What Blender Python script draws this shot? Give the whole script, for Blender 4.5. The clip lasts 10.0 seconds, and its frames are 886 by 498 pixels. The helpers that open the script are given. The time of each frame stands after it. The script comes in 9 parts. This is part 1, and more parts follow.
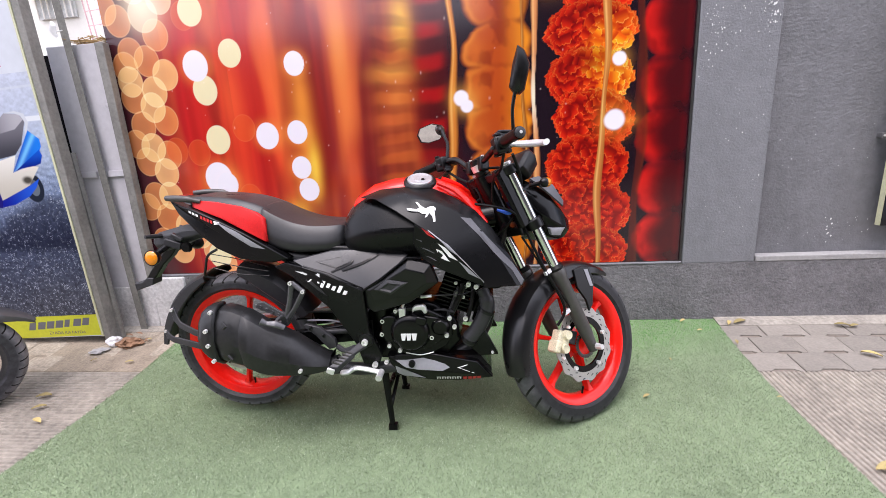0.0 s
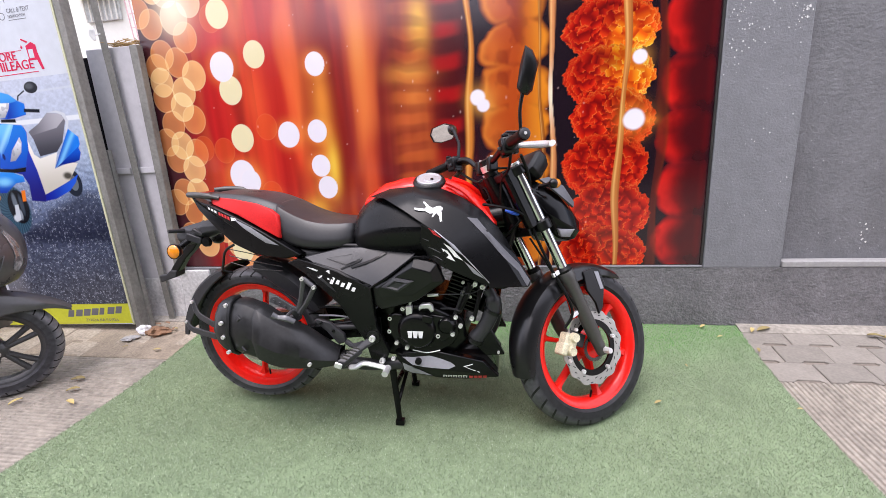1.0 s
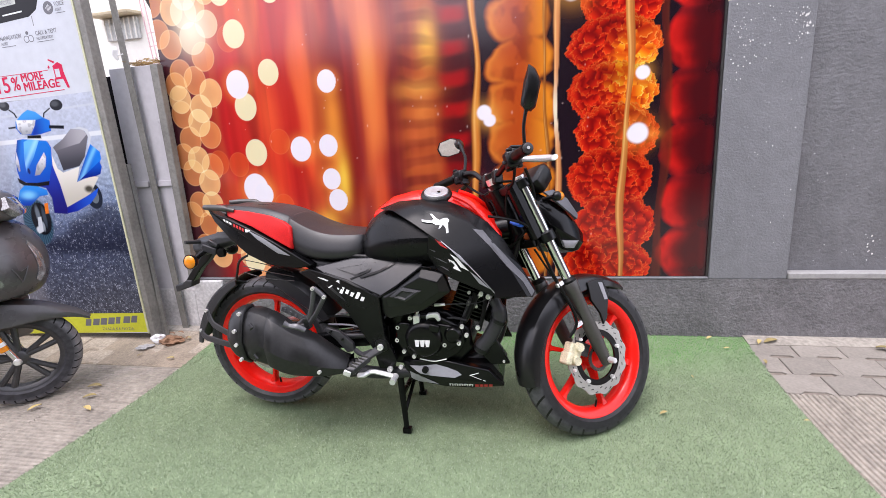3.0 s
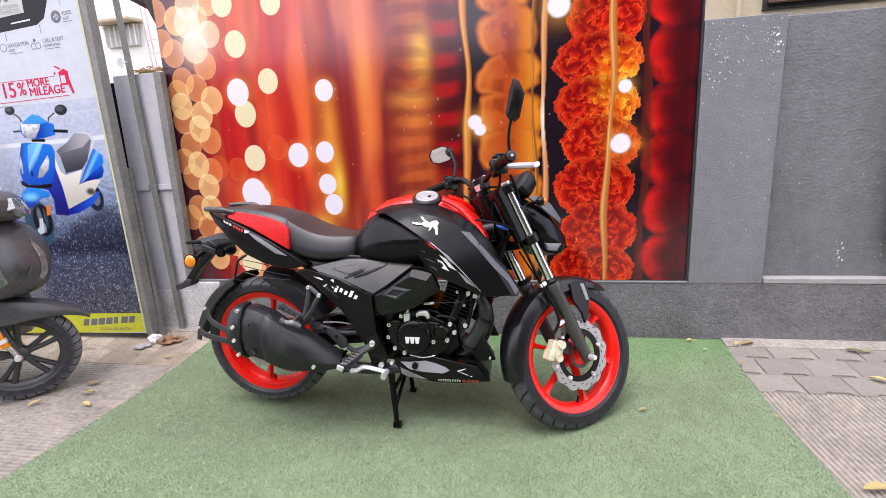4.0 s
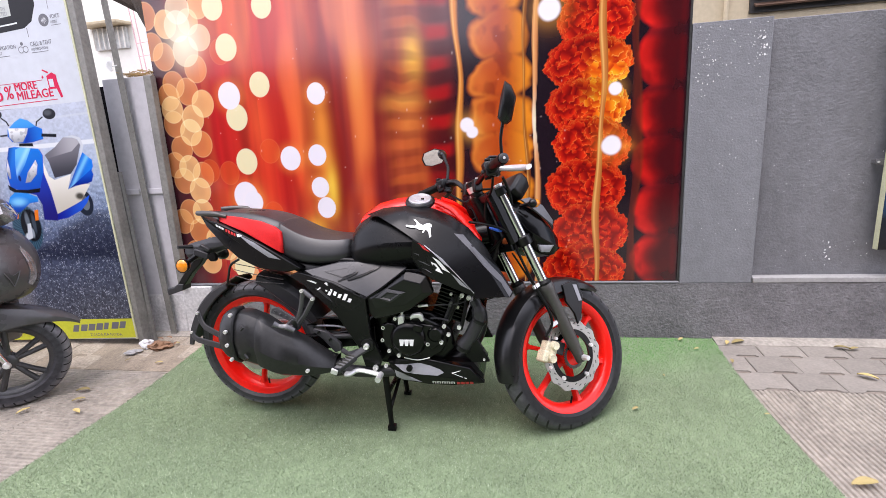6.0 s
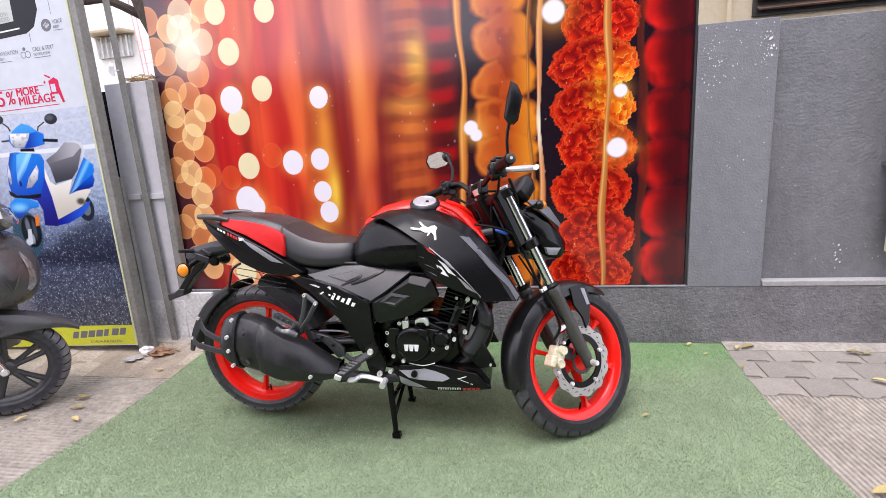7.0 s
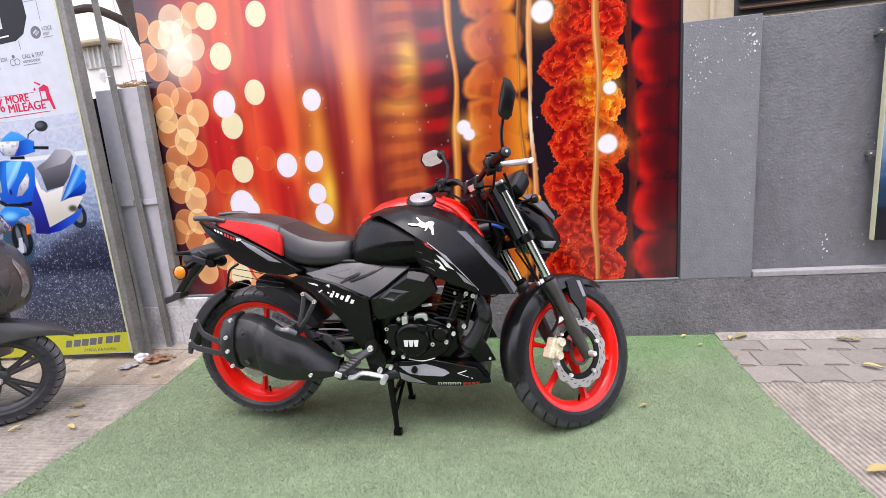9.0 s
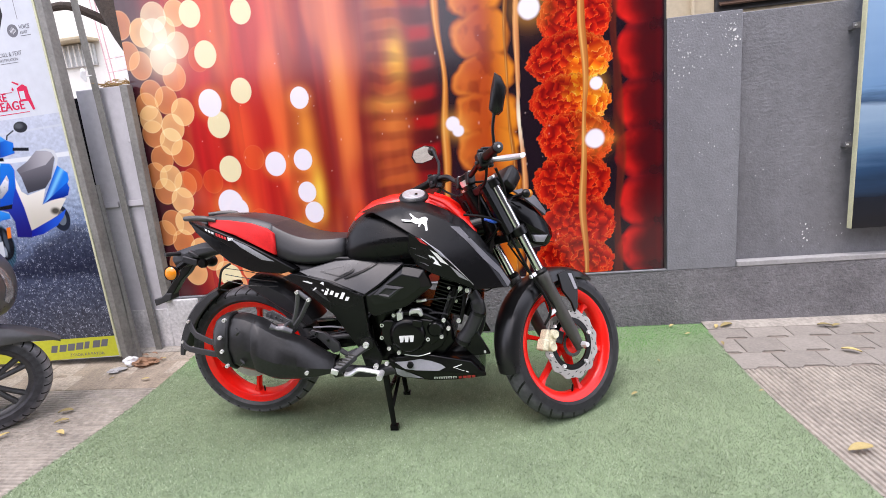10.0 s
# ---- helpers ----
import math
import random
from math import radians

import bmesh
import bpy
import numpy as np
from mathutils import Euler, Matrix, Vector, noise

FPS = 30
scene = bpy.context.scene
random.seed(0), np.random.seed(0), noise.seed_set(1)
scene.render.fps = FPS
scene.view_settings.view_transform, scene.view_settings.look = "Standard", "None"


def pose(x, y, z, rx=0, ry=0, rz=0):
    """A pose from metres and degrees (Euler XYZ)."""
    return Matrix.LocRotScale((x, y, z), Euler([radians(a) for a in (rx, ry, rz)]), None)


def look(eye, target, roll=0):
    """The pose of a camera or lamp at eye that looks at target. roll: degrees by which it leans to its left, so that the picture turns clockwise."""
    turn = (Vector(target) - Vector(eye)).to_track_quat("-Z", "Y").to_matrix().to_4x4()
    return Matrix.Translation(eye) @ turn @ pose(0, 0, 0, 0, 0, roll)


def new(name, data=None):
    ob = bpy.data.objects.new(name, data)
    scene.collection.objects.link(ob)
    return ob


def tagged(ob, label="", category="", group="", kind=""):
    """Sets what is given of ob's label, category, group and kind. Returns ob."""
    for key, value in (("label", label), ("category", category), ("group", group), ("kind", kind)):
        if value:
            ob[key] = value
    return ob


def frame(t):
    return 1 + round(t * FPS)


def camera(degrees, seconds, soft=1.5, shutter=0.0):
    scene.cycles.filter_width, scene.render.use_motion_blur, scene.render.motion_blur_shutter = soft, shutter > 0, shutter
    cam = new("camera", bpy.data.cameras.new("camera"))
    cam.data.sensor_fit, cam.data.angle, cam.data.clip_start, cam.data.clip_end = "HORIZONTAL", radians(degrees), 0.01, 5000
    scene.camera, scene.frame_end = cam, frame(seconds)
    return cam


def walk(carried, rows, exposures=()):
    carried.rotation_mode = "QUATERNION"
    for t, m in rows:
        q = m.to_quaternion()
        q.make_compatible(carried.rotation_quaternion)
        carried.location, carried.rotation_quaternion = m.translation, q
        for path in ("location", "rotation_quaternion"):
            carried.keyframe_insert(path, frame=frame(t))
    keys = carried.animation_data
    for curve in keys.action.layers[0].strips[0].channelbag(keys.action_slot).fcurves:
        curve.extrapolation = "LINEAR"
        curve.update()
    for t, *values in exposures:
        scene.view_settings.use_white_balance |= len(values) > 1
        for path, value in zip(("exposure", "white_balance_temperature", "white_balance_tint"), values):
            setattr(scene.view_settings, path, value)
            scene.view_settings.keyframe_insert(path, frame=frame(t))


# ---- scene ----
cam = camera(90.1, 10.0, soft=0.5)
PATH = [
    (0, (0.153, -0.002, 1.113), (-0.064, 1.928, 0.634), -3.3),
    (0.5, (0.205, -0.013, 1.111), (-0.071, 1.907, 0.622), -3.0),
    (1, (0.228, -0.003, 1.119), (-0.114, 1.907, 0.636), -3.1),
    (1.5, (0.229, 0.023, 1.121), (-0.142, 1.933, 0.657), -3.3),
    (2, (0.194, 0.076, 1.123), (-0.199, 1.986, 0.676), -3.6),
    (3.3, (0.262, -0.084, 1.124), (-0.111, 1.837, 0.712), -3.1),
    (3.5, (0.271, -0.1, 1.115), (-0.097, 1.825, 0.716), -3.0),
    (4, (0.281, -0.134, 1.115), (-0.077, 1.794, 0.724), -2.6),
    (4.5, (0.28, -0.147, 1.111), (-0.071, 1.783, 0.72), -2.5),
    (5, (0.283, -0.148, 1.113), (-0.06, 1.784, 0.724), -2.5),
    (5.5, (0.284, -0.148, 1.119), (-0.044, 1.786, 0.728), -2.8),
    (7, (0.26, -0.115, 1.098), (-0.072, 1.825, 0.745), -3.1),
    (7.5, (0.251, -0.115, 1.07), (-0.078, 1.828, 0.729), -3.4),
    (8, (0.254, -0.123, 1.068), (-0.068, 1.822, 0.736), -3.8),
    (8.5, (0.25, -0.134, 1.059), (-0.062, 1.814, 0.73), -4.0),
    (9, (0.241, -0.142, 1.062), (-0.055, 1.809, 0.733), -4.2),
    (9.5, (0.231, -0.153, 1.06), (-0.044, 1.8, 0.726), -4.6),
    (10, (0.217, -0.16, 1.059), (-0.021, 1.795, 0.714), -5.0),
]
walk(cam, [(t, look(eye, target, roll)) for t, eye, target, roll in PATH], exposures=[(0.0, 0.61, 6500, 20), (10.0, 0.61, 6500, 20)])

# ---- daylight: bright overcast sky with a broad soft sun ----
world = bpy.data.worlds.new("overcast_sky")
scene.world = world
world.use_nodes = True
wn, wl = world.node_tree.nodes, world.node_tree.links
sky = wn.new("ShaderNodeTexSky")
sky.sky_type = "NISHITA"
sky.sun_disc = False
sky.sun_elevation, sky.sun_rotation = radians(58), radians(200)
sky.air_density, sky.dust_density = 1.0, 4.0
haze = wn.new("ShaderNodeMix")
haze.data_type = "RGBA"
haze.inputs[0].default_value = 0.72
haze.inputs[7].default_value = (10.2, 10.8, 11.9, 1)
wl.new(sky.outputs[0], haze.inputs[6])
wl.new(haze.outputs[2], wn["Background"].inputs[0])
wn["Background"].inputs[1].default_value = 0.17
sun_data = bpy.data.lights.new("sun", "SUN")
sun_data.energy, sun_data.angle, sun_data.color = 1.5, radians(30), (1.0, 0.98, 0.96)
sun = new("sun", sun_data)
sun.matrix_world = look((-1.0, -1.6, 6.0), (0, 0, 0))

from mathutils.bvhtree import BVHTree


# ---- materials ----
def mat_nodes(name):
    m = bpy.data.materials.new(name)
    m.use_nodes = True
    nt = m.node_tree
    return m, nt.nodes, nt.links, nt.nodes["Principled BSDF"]


def ramp(nodes, stops, mode="LINEAR"):
    r = nodes.new("ShaderNodeValToRGB")
    r.color_ramp.interpolation = mode
    el = r.color_ramp.elements
    while len(el) < len(stops):
        el.new(0.5)
    for e, (p, c) in zip(el, stops):
        e.position, e.color = p, (*c, 1)
    return r


def noise_node(nodes, links, scale, detail=4, coords="Object", stretch=None, rough=0.55):
    tc = nodes.new("ShaderNodeTexCoord")
    n = nodes.new("ShaderNodeTexNoise")
    n.inputs["Scale"].default_value, n.inputs["Detail"].default_value, n.inputs["Roughness"].default_value = scale, detail, rough
    if stretch:
        mp = nodes.new("ShaderNodeMapping")
        mp.inputs["Scale"].default_value = stretch
        links.new(tc.outputs[coords], mp.inputs[0])
        links.new(mp.outputs[0], n.inputs["Vector"])
    else:
        links.new(tc.outputs[coords], n.inputs["Vector"])
    return n


def surface(name, color, rough=0.5, metal=0.0, vary=0.12, scale=12, bump=0.0, bump_scale=200, rough_vary=0.1, coat=0.0, per_object=0.0, spec=0.5):
    """A plain material with variation at two scales in colour and gloss, and fine relief."""
    m, nodes, links, b = mat_nodes(name)
    n1 = noise_node(nodes, links, scale, 5)
    n2 = noise_node(nodes, links, scale * 9, 3)
    add = nodes.new("ShaderNodeMath")
    add.operation = "ADD"
    links.new(n1.outputs[0], add.inputs[0])
    links.new(n2.outputs[0], add.inputs[1])
    lo = tuple(max(0, c * (1 - vary)) for c in color)
    hi = tuple(min(1, c * (1 + vary)) for c in color)
    r = ramp(nodes, [(0.35, lo), (0.65, hi)])
    half = nodes.new("ShaderNodeMath")
    half.operation = "MULTIPLY"
    half.inputs[1].default_value = 0.5
    links.new(add.outputs[0], half.inputs[0])
    links.new(half.outputs[0], r.inputs[0])
    out = r.outputs[0]
    if per_object:
        oi = nodes.new("ShaderNodeObjectInfo")
        hsv = nodes.new("ShaderNodeHueSaturation")
        mr = nodes.new("ShaderNodeMapRange")
        mr.inputs[3].default_value, mr.inputs[4].default_value = 1 - per_object, 1 + per_object
        links.new(oi.outputs["Random"], mr.inputs[0])
        links.new(mr.outputs[0], hsv.inputs["Value"])
        links.new(out, hsv.inputs["Color"])
        out = hsv.outputs[0]
    links.new(out, b.inputs["Base Color"])
    rr = nodes.new("ShaderNodeMapRange")
    rr.inputs[3].default_value, rr.inputs[4].default_value = max(0.02, rough - rough_vary), min(1, rough + rough_vary)
    links.new(n1.outputs[0], rr.inputs[0])
    links.new(rr.outputs[0], b.inputs["Roughness"])
    b.inputs["Metallic"].default_value = metal
    b.inputs["Coat Weight"].default_value = coat
    b.inputs["Specular IOR Level"].default_value = spec
    if bump:
        n3 = noise_node(nodes, links, bump_scale, 4)
        bp = nodes.new("ShaderNodeBump")
        bp.inputs["Strength"].default_value, bp.inputs["Distance"].default_value = 1.0, bump
        links.new(n3.outputs[0], bp.inputs["Height"])
        links.new(bp.outputs[0], b.inputs["Normal"])
    return m


# ---- mesh helpers ----
def sharpen(bm, angle=38):
    bm.normal_update()
    for f in bm.faces:
        f.smooth = True
    for e in bm.edges:
        e.smooth = len(e.link_faces) == 2 and e.calc_face_angle(0) < radians(angle)


def part(name, bm, material, parent=None, label="", bevel=0.0, subsurf=0, angle=38, at=None):
    """Links a bmesh as one mesh object, under a thing or a part."""
    bmesh.ops.recalc_face_normals(bm, faces=bm.faces)
    sharpen(bm, angle)
    me = bpy.data.meshes.new(name)
    bm.to_mesh(me)
    bm.free()
    me.materials.append(material)
    ob = new(name, me)
    if parent:
        ob.parent = parent
    if at:
        ob.matrix_basis = at
    if bevel:
        md = ob.modifiers.new("bevel", "BEVEL")
        md.width, md.segments, md.limit_method, md.angle_limit = bevel, 2, "ANGLE", radians(35)
    if subsurf:
        md = ob.modifiers.new("smooth", "SUBSURF")
        md.levels = md.render_levels = subsurf
    if label:
        tagged(ob, label)
    return ob


def thing(name, label, category, m=None, group="", kind=""):
    ob = new(name)
    ob.empty_display_size = 0.1
    if m:
        ob.matrix_basis = m
    return tagged(ob, label, category, group, kind)


def box(bm, c, s, rot=(0, 0, 0)):
    m = pose(*c, *rot) @ Matrix.Diagonal((*s, 1))
    return bmesh.ops.create_cube(bm, size=1, matrix=m)["verts"]


def rings(bm, loops, cap=True, closed=False):
    """Skins a list of vertex loops of equal length."""
    vs = [[bm.verts.new(p) for p in loop] for loop in loops]
    n = len(vs[0])
    pairs = list(zip(vs, vs[1:])) + ([(vs[-1], vs[0])] if closed else [])
    for a, b in pairs:
        for i in range(n):
            j = (i + 1) % n
            bm.faces.new((a[i], a[j], b[j], b[i]))
    if cap and not closed:
        bm.faces.new(list(reversed(vs[0])))
        bm.faces.new(vs[-1])
    return vs


def tube(bm, pts, r, seg=10, flat=1.0):
    """A round (or flattened) bar along a line of points; r is a number or one for each point."""
    pts = [Vector(p) for p in pts]
    rs = list(r) if isinstance(r, (list, tuple)) else [r]
    if len(rs) != len(pts):
        rs = [float(v) for v in np.interp(np.linspace(0, len(rs) - 1, len(pts)), range(len(rs)), rs)]
    loops, up = [], None
    for i, p in enumerate(pts):
        d = (pts[min(i + 1, len(pts) - 1)] - pts[max(i - 1, 0)]).normalized()
        if up is None:
            up = d.orthogonal().normalized()
        up = (up - d * up.dot(d)).normalized()
        side = d.cross(up)
        loops.append([p + rs[i] * (math.cos(a) * up + flat * math.sin(a) * side) for a in (2 * math.pi * k / seg for k in range(seg))])
    return rings(bm, loops)


def smooth_line(pts, n=5):
    """A rounded line through points."""
    pts = [Vector(p) for p in pts]
    out = []
    for i in range(len(pts) - 1):
        p0, p1, p2, p3 = pts[max(i - 1, 0)], pts[i], pts[i + 1], pts[min(i + 2, len(pts) - 1)]
        for k in range(n):
            t = k / n
            out.append(0.5 * ((2 * p1) + (p2 - p0) * t + (2 * p0 - 5 * p1 + 4 * p2 - p3) * t * t + (3 * p1 - p0 - 3 * p2 + p3) * t ** 3))
    return out + [pts[-1]]


def lathe(bm, prof, m=None, seg=32, closed=False):
    """Revolves (radius, height) pairs about local z, placed by m."""
    m = m or Matrix()
    loops = []
    for r, h in prof:
        loops.append([m @ Vector((r * math.cos(2 * math.pi * k / seg), r * math.sin(2 * math.pi * k / seg), h)) for k in range(seg)])
    return rings(bm, loops, cap=not closed, closed=closed)


def plate(bm, pts, y0, y1):
    """A prism of an (x, z) outline between y0 and y1."""
    a = [bm.verts.new((x, y0, z)) for x, z in pts]
    b = [bm.verts.new((x, y1, z)) for x, z in pts]
    n = len(pts)
    bm.faces.new(a)
    bm.faces.new(list(reversed(b)))
    for i in range(n):
        j = (i + 1) % n
        bm.faces.new((a[j], a[i], b[i], b[j]))


def shell(bm, pts, depth, bulge=0.0):
    """A panel from an outline of (x, y, z) points, bulged outwards by bulge at its middle and depth thick."""
    pts = [Vector(p) for p in pts]
    c = sum(pts, Vector()) / len(pts)
    nrm = Vector()
    for i, p in enumerate(pts):
        nrm += (p - c).cross(pts[(i + 1) % len(pts)] - c)
    nrm.normalize()
    if nrm.y > 0 and c.y < 0 or nrm.y < 0 and c.y > 0:
        nrm = -nrm
    n = len(pts)
    outer = [bm.verts.new(p) for p in pts]
    mid = [bm.verts.new(c + (p - c) * 0.62 + nrm * bulge * 0.8) for p in pts]
    top = bm.verts.new(c + nrm * bulge)
    back = [bm.verts.new(p - nrm * depth) for p in pts]
    for i in range(n):
        j = (i + 1) % n
        bm.faces.new((outer[i], outer[j], mid[j], mid[i]))
        bm.faces.new((mid[i], mid[j], top))
        bm.faces.new((outer[j], outer[i], back[i], back[j]))
    bm.faces.new(back)


def skin_of(root, *obs):
    """The finished surface of some parts, in the root's space, to lay decals on."""
    bpy.context.view_layer.update()
    dep = bpy.context.evaluated_depsgraph_get()
    verts, faces = [], []
    for ob in obs:
        ev = ob.evaluated_get(dep)
        me = ev.to_mesh()
        m = root.matrix_world.inverted() @ ob.matrix_world
        n = len(verts)
        verts += [m @ v.co for v in me.vertices]
        faces += [[n + i for i in p.vertices] for p in me.polygons]
        ev.to_mesh_clear()
    return BVHTree.FromPolygons(verts, faces)


def decal(name, outlines, mat, parent, skin, side=-1, lift=0.0012, label="", cuts=3):
    """Thin film that follows the skin, from outlines in (x, z) seen from the side."""
    bm = bmesh.new()
    for pts in outlines:
        bm.faces.new([bm.verts.new((x, 0, z)) for x, z in pts])
    bmesh.ops.triangulate(bm, faces=bm.faces)
    bmesh.ops.subdivide_edges(bm, edges=bm.edges, cuts=cuts, use_grid_fill=True)
    last = None
    for v in bm.verts:
        hit = skin.ray_cast((v.co.x, side, v.co.z), (0, -side, 0))[0]
        if hit is not None:
            last = hit.y
        v.co.y = (hit.y if hit is not None else (last if last is not None else 0.2 * side)) + side * lift
    return part(name, bm, mat, parent, label, angle=180)


def rise(y):
    """The yard's height: level, rising gently towards the wall."""
    return 0.085 * (min(max(y - 1.45, 0), 1.0) / 0.95) ** 2


def words(name, text, size, m, material, parent, squeeze=1.0, bold=0.0):
    """Lettering in the built-in font as a thin mesh."""
    cu = bpy.data.curves.new(name, "FONT")
    cu.body, cu.size, cu.align_x, cu.extrude = text, size, "LEFT", 0.0001
    cu.offset = bold
    ob = bpy.data.objects.new(name, cu)
    scene.collection.objects.link(ob)
    bpy.context.view_layer.update()
    me = bpy.data.meshes.new_from_object(ob.evaluated_get(bpy.context.evaluated_depsgraph_get()))
    bpy.data.objects.remove(ob)
    me.materials.clear()
    me.materials.append(material)
    w = new(name, me)
    w.parent = parent
    w.matrix_basis = m @ Matrix.Diagonal((squeeze, 1, 1, 1))
    return w

# ---- the wall, the yard and what stands behind ----
M_GREY = surface("grey_wall_paint", (0.200, 0.204, 0.218), 0.66, vary=0.11, scale=2.4, bump=0.004, bump_scale=85)
M_GREYR = surface("grey_roughcast_paint", (0.172, 0.174, 0.184), 0.72, vary=0.17, scale=2.6, bump=0.006, bump_scale=65)
M_GREY2 = surface("grey_plinth_paint", (0.170, 0.167, 0.172), 0.7, vary=0.32, scale=5, bump=0.009, bump_scale=80)
M_LEDGE = surface("ledge_cement", (0.34, 0.335, 0.33), 0.8, vary=0.15, scale=8, bump=0.001)
M_BEIGE = surface("beige_paint", (0.52, 0.44, 0.30), 0.7, vary=0.1, scale=3, bump=0.0008)
M_DARK = surface("dark_steel", (0.03, 0.028, 0.026), 0.5, vary=0.25, scale=10)
M_GATE = surface("gate_paint", (0.56, 0.545, 0.575), 0.5, vary=0.1, scale=3, bump=0.0003, bump_scale=90)
M_POST = surface("post_paint", (0.21, 0.203, 0.185), 0.5, vary=0.25, scale=6, bump=0.0003)
M_WHITE = surface("white_paint", (0.78, 0.78, 0.78), 0.6, vary=0.05)
M_SPECK = surface("white_paint_splash", (0.75, 0.75, 0.75), 0.7, vary=0.05)
M_SOIL = surface("sandy_ground", (0.20, 0.17, 0.14), 0.95, vary=0.25, scale=4, bump=0.004, bump_scale=50)

# ground, one sheet to the horizon
bm = bmesh.new()
ys = [-90, -20, -5, 0, 1.0, 1.45] + [1.45 + 0.1 * i for i in range(1, 10)] + [2.45, 6, 30, 120]
xs = [-120, -30, -8, -4, -2, 0, 2, 4, 8, 30, 120]
grid = [[bm.verts.new((x, y, rise(y) - 0.008)) for x in xs] for y in ys]
for i in range(len(ys) - 1):
    for j in range(len(xs) - 1):
        bm.faces.new((grid[i][j], grid[i][j + 1], grid[i + 1][j + 1], grid[i + 1][j]))
tagged(part("ground", bm, M_SOIL), "sandy grey-brown ground of the yard", "ground", kind="structure")

# wall: plinth, pillar, recessed panel, part behind the poster
WALL_Y, POST_L, POST_R, PAN_L, TOP, LEDGE = 2.385, -1.88, 1.15, 1.525, 1.73, 0.40
bm = bmesh.new()
box(bm, (1.0, WALL_Y + 0.11, 0.19), (6.2, 0.22, 0.42))
wall = part("wall_plinth", bm, M_GREY2)
tagged(wall, "low dark grey painted plinth of the yard wall", "wall", kind="structure")
bm = bmesh.new()
box(bm, ((1.163 + PAN_L) / 2, WALL_Y + 0.112, (0.401 + TOP) / 2), (PAN_L - 1.163, 0.22, TOP - 0.401))
tagged(part("wall_pillar", bm, M_GREY, bevel=0.003), "grey painted wall pillar with white paint splashes", "wall", kind="structure")
bm = bmesh.new()
box(bm, (2.83, WALL_Y + 0.16, (0.401 + TOP) / 2), (2.6, 0.2, TOP - 0.403))
tagged(part("wall_panel", bm, M_GREYR, bevel=0.004), "recessed grey roughcast wall panel", "wall", kind="structure")
bm = bmesh.new()
box(bm, (-0.36, WALL_Y + 0.17, 1.05), (3.03, 0.2, 1.3))
tagged(part("wall_behind_poster", bm, M_GREY), "grey wall that carries the poster", "wall", kind="structure")
for mt, x0, x1, h in ((M_LEDGE, 1.53, 4.1, 0.030), (M_GREY, -1.86, 1.16, 0.012)):
    bm = bmesh.new()
    box(bm, ((x0 + x1) / 2, WALL_Y + 0.028, 0.401 + h / 2), (x1 - x0, 0.062, h))
    tagged(part("ledge_trim", bm, mt, bevel=0.004), "cement ledge on the plinth", "ledge", kind="structure")
# far end of the wall; near-black colour stands in for shade in the gap
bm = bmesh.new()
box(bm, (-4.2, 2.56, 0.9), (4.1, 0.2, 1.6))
tagged(part("wall_west", bm, surface("gap_shade_black", (0.008, 0.007, 0.009), 0.9, vary=0.3, scale=4, spec=0.1)), "yard wall behind the signboard, coloured near-black to stand for shade", "wall", kind="structure")

# paint splashes on pillar and panel
rng = random.Random(4)
bm = bmesh.new()
def splash(x, z, r, y):
    k = rng.randint(5, 7)
    a0 = rng.random() * 6
    bm.faces.new([bm.verts.new((x + r * rng.uniform(0.5, 1.2) * math.cos(a0 + 6.283 * i / k), y, z + r * rng.uniform(0.6, 1.6) * math.sin(a0 + 6.283 * i / k))) for i in range(k)])
for i in range(60):
    splash(rng.uniform(1.18, 1.5), TOP - 0.02 - abs(rng.gauss(0, 0.17)), rng.choice((0.0012, 0.0015, 0.002, 0.003)), WALL_Y - 0.0005)
for cx, cz, k in ((1.24, 1.55, 14), (1.23, 1.62, 8), (1.225, 1.47, 10), (1.47, 1.60, 14), (1.46, 1.54, 9), (1.345, 1.49, 7), (1.20, 1.36, 5)):
    for i in range(k):
        splash(min(max(rng.gauss(cx, 0.022), 1.175), 1.51), min(rng.gauss(cz, 0.030), TOP - 0.02), rng.choice((0.0012, 0.0018, 0.0025, 0.0034)), WALL_Y - 0.0007)
for i in range(12):
    splash(rng.gauss(1.49, 0.012), TOP - 0.06 - rng.random() * 0.12, rng.uniform(0.002, 0.006), WALL_Y - 0.0006)
for i in range(45):
    splash(rng.uniform(1.18, 1.5), rng.uniform(0.55, 1.5), rng.choice((0.0012, 0.0015, 0.002, 0.003)), WALL_Y - 0.0005)
for i in range(60):
    splash(rng.uniform(1.6, 2.1), rng.choice((rng.uniform(0.46, 0.62), rng.uniform(0.85, 1.2))), rng.choice((0.001, 0.002, 0.003)), WALL_Y + 0.0588)
for i in range(7):
    splash(1.905 + rng.gauss(0, 0.008), 0.55 + rng.gauss(0, 0.03), 0.005, WALL_Y + 0.0586)
tagged(part("paint_splashes", bm, M_SPECK), "small white paint splashes on the grey wall", "paint splash", kind="stuff")

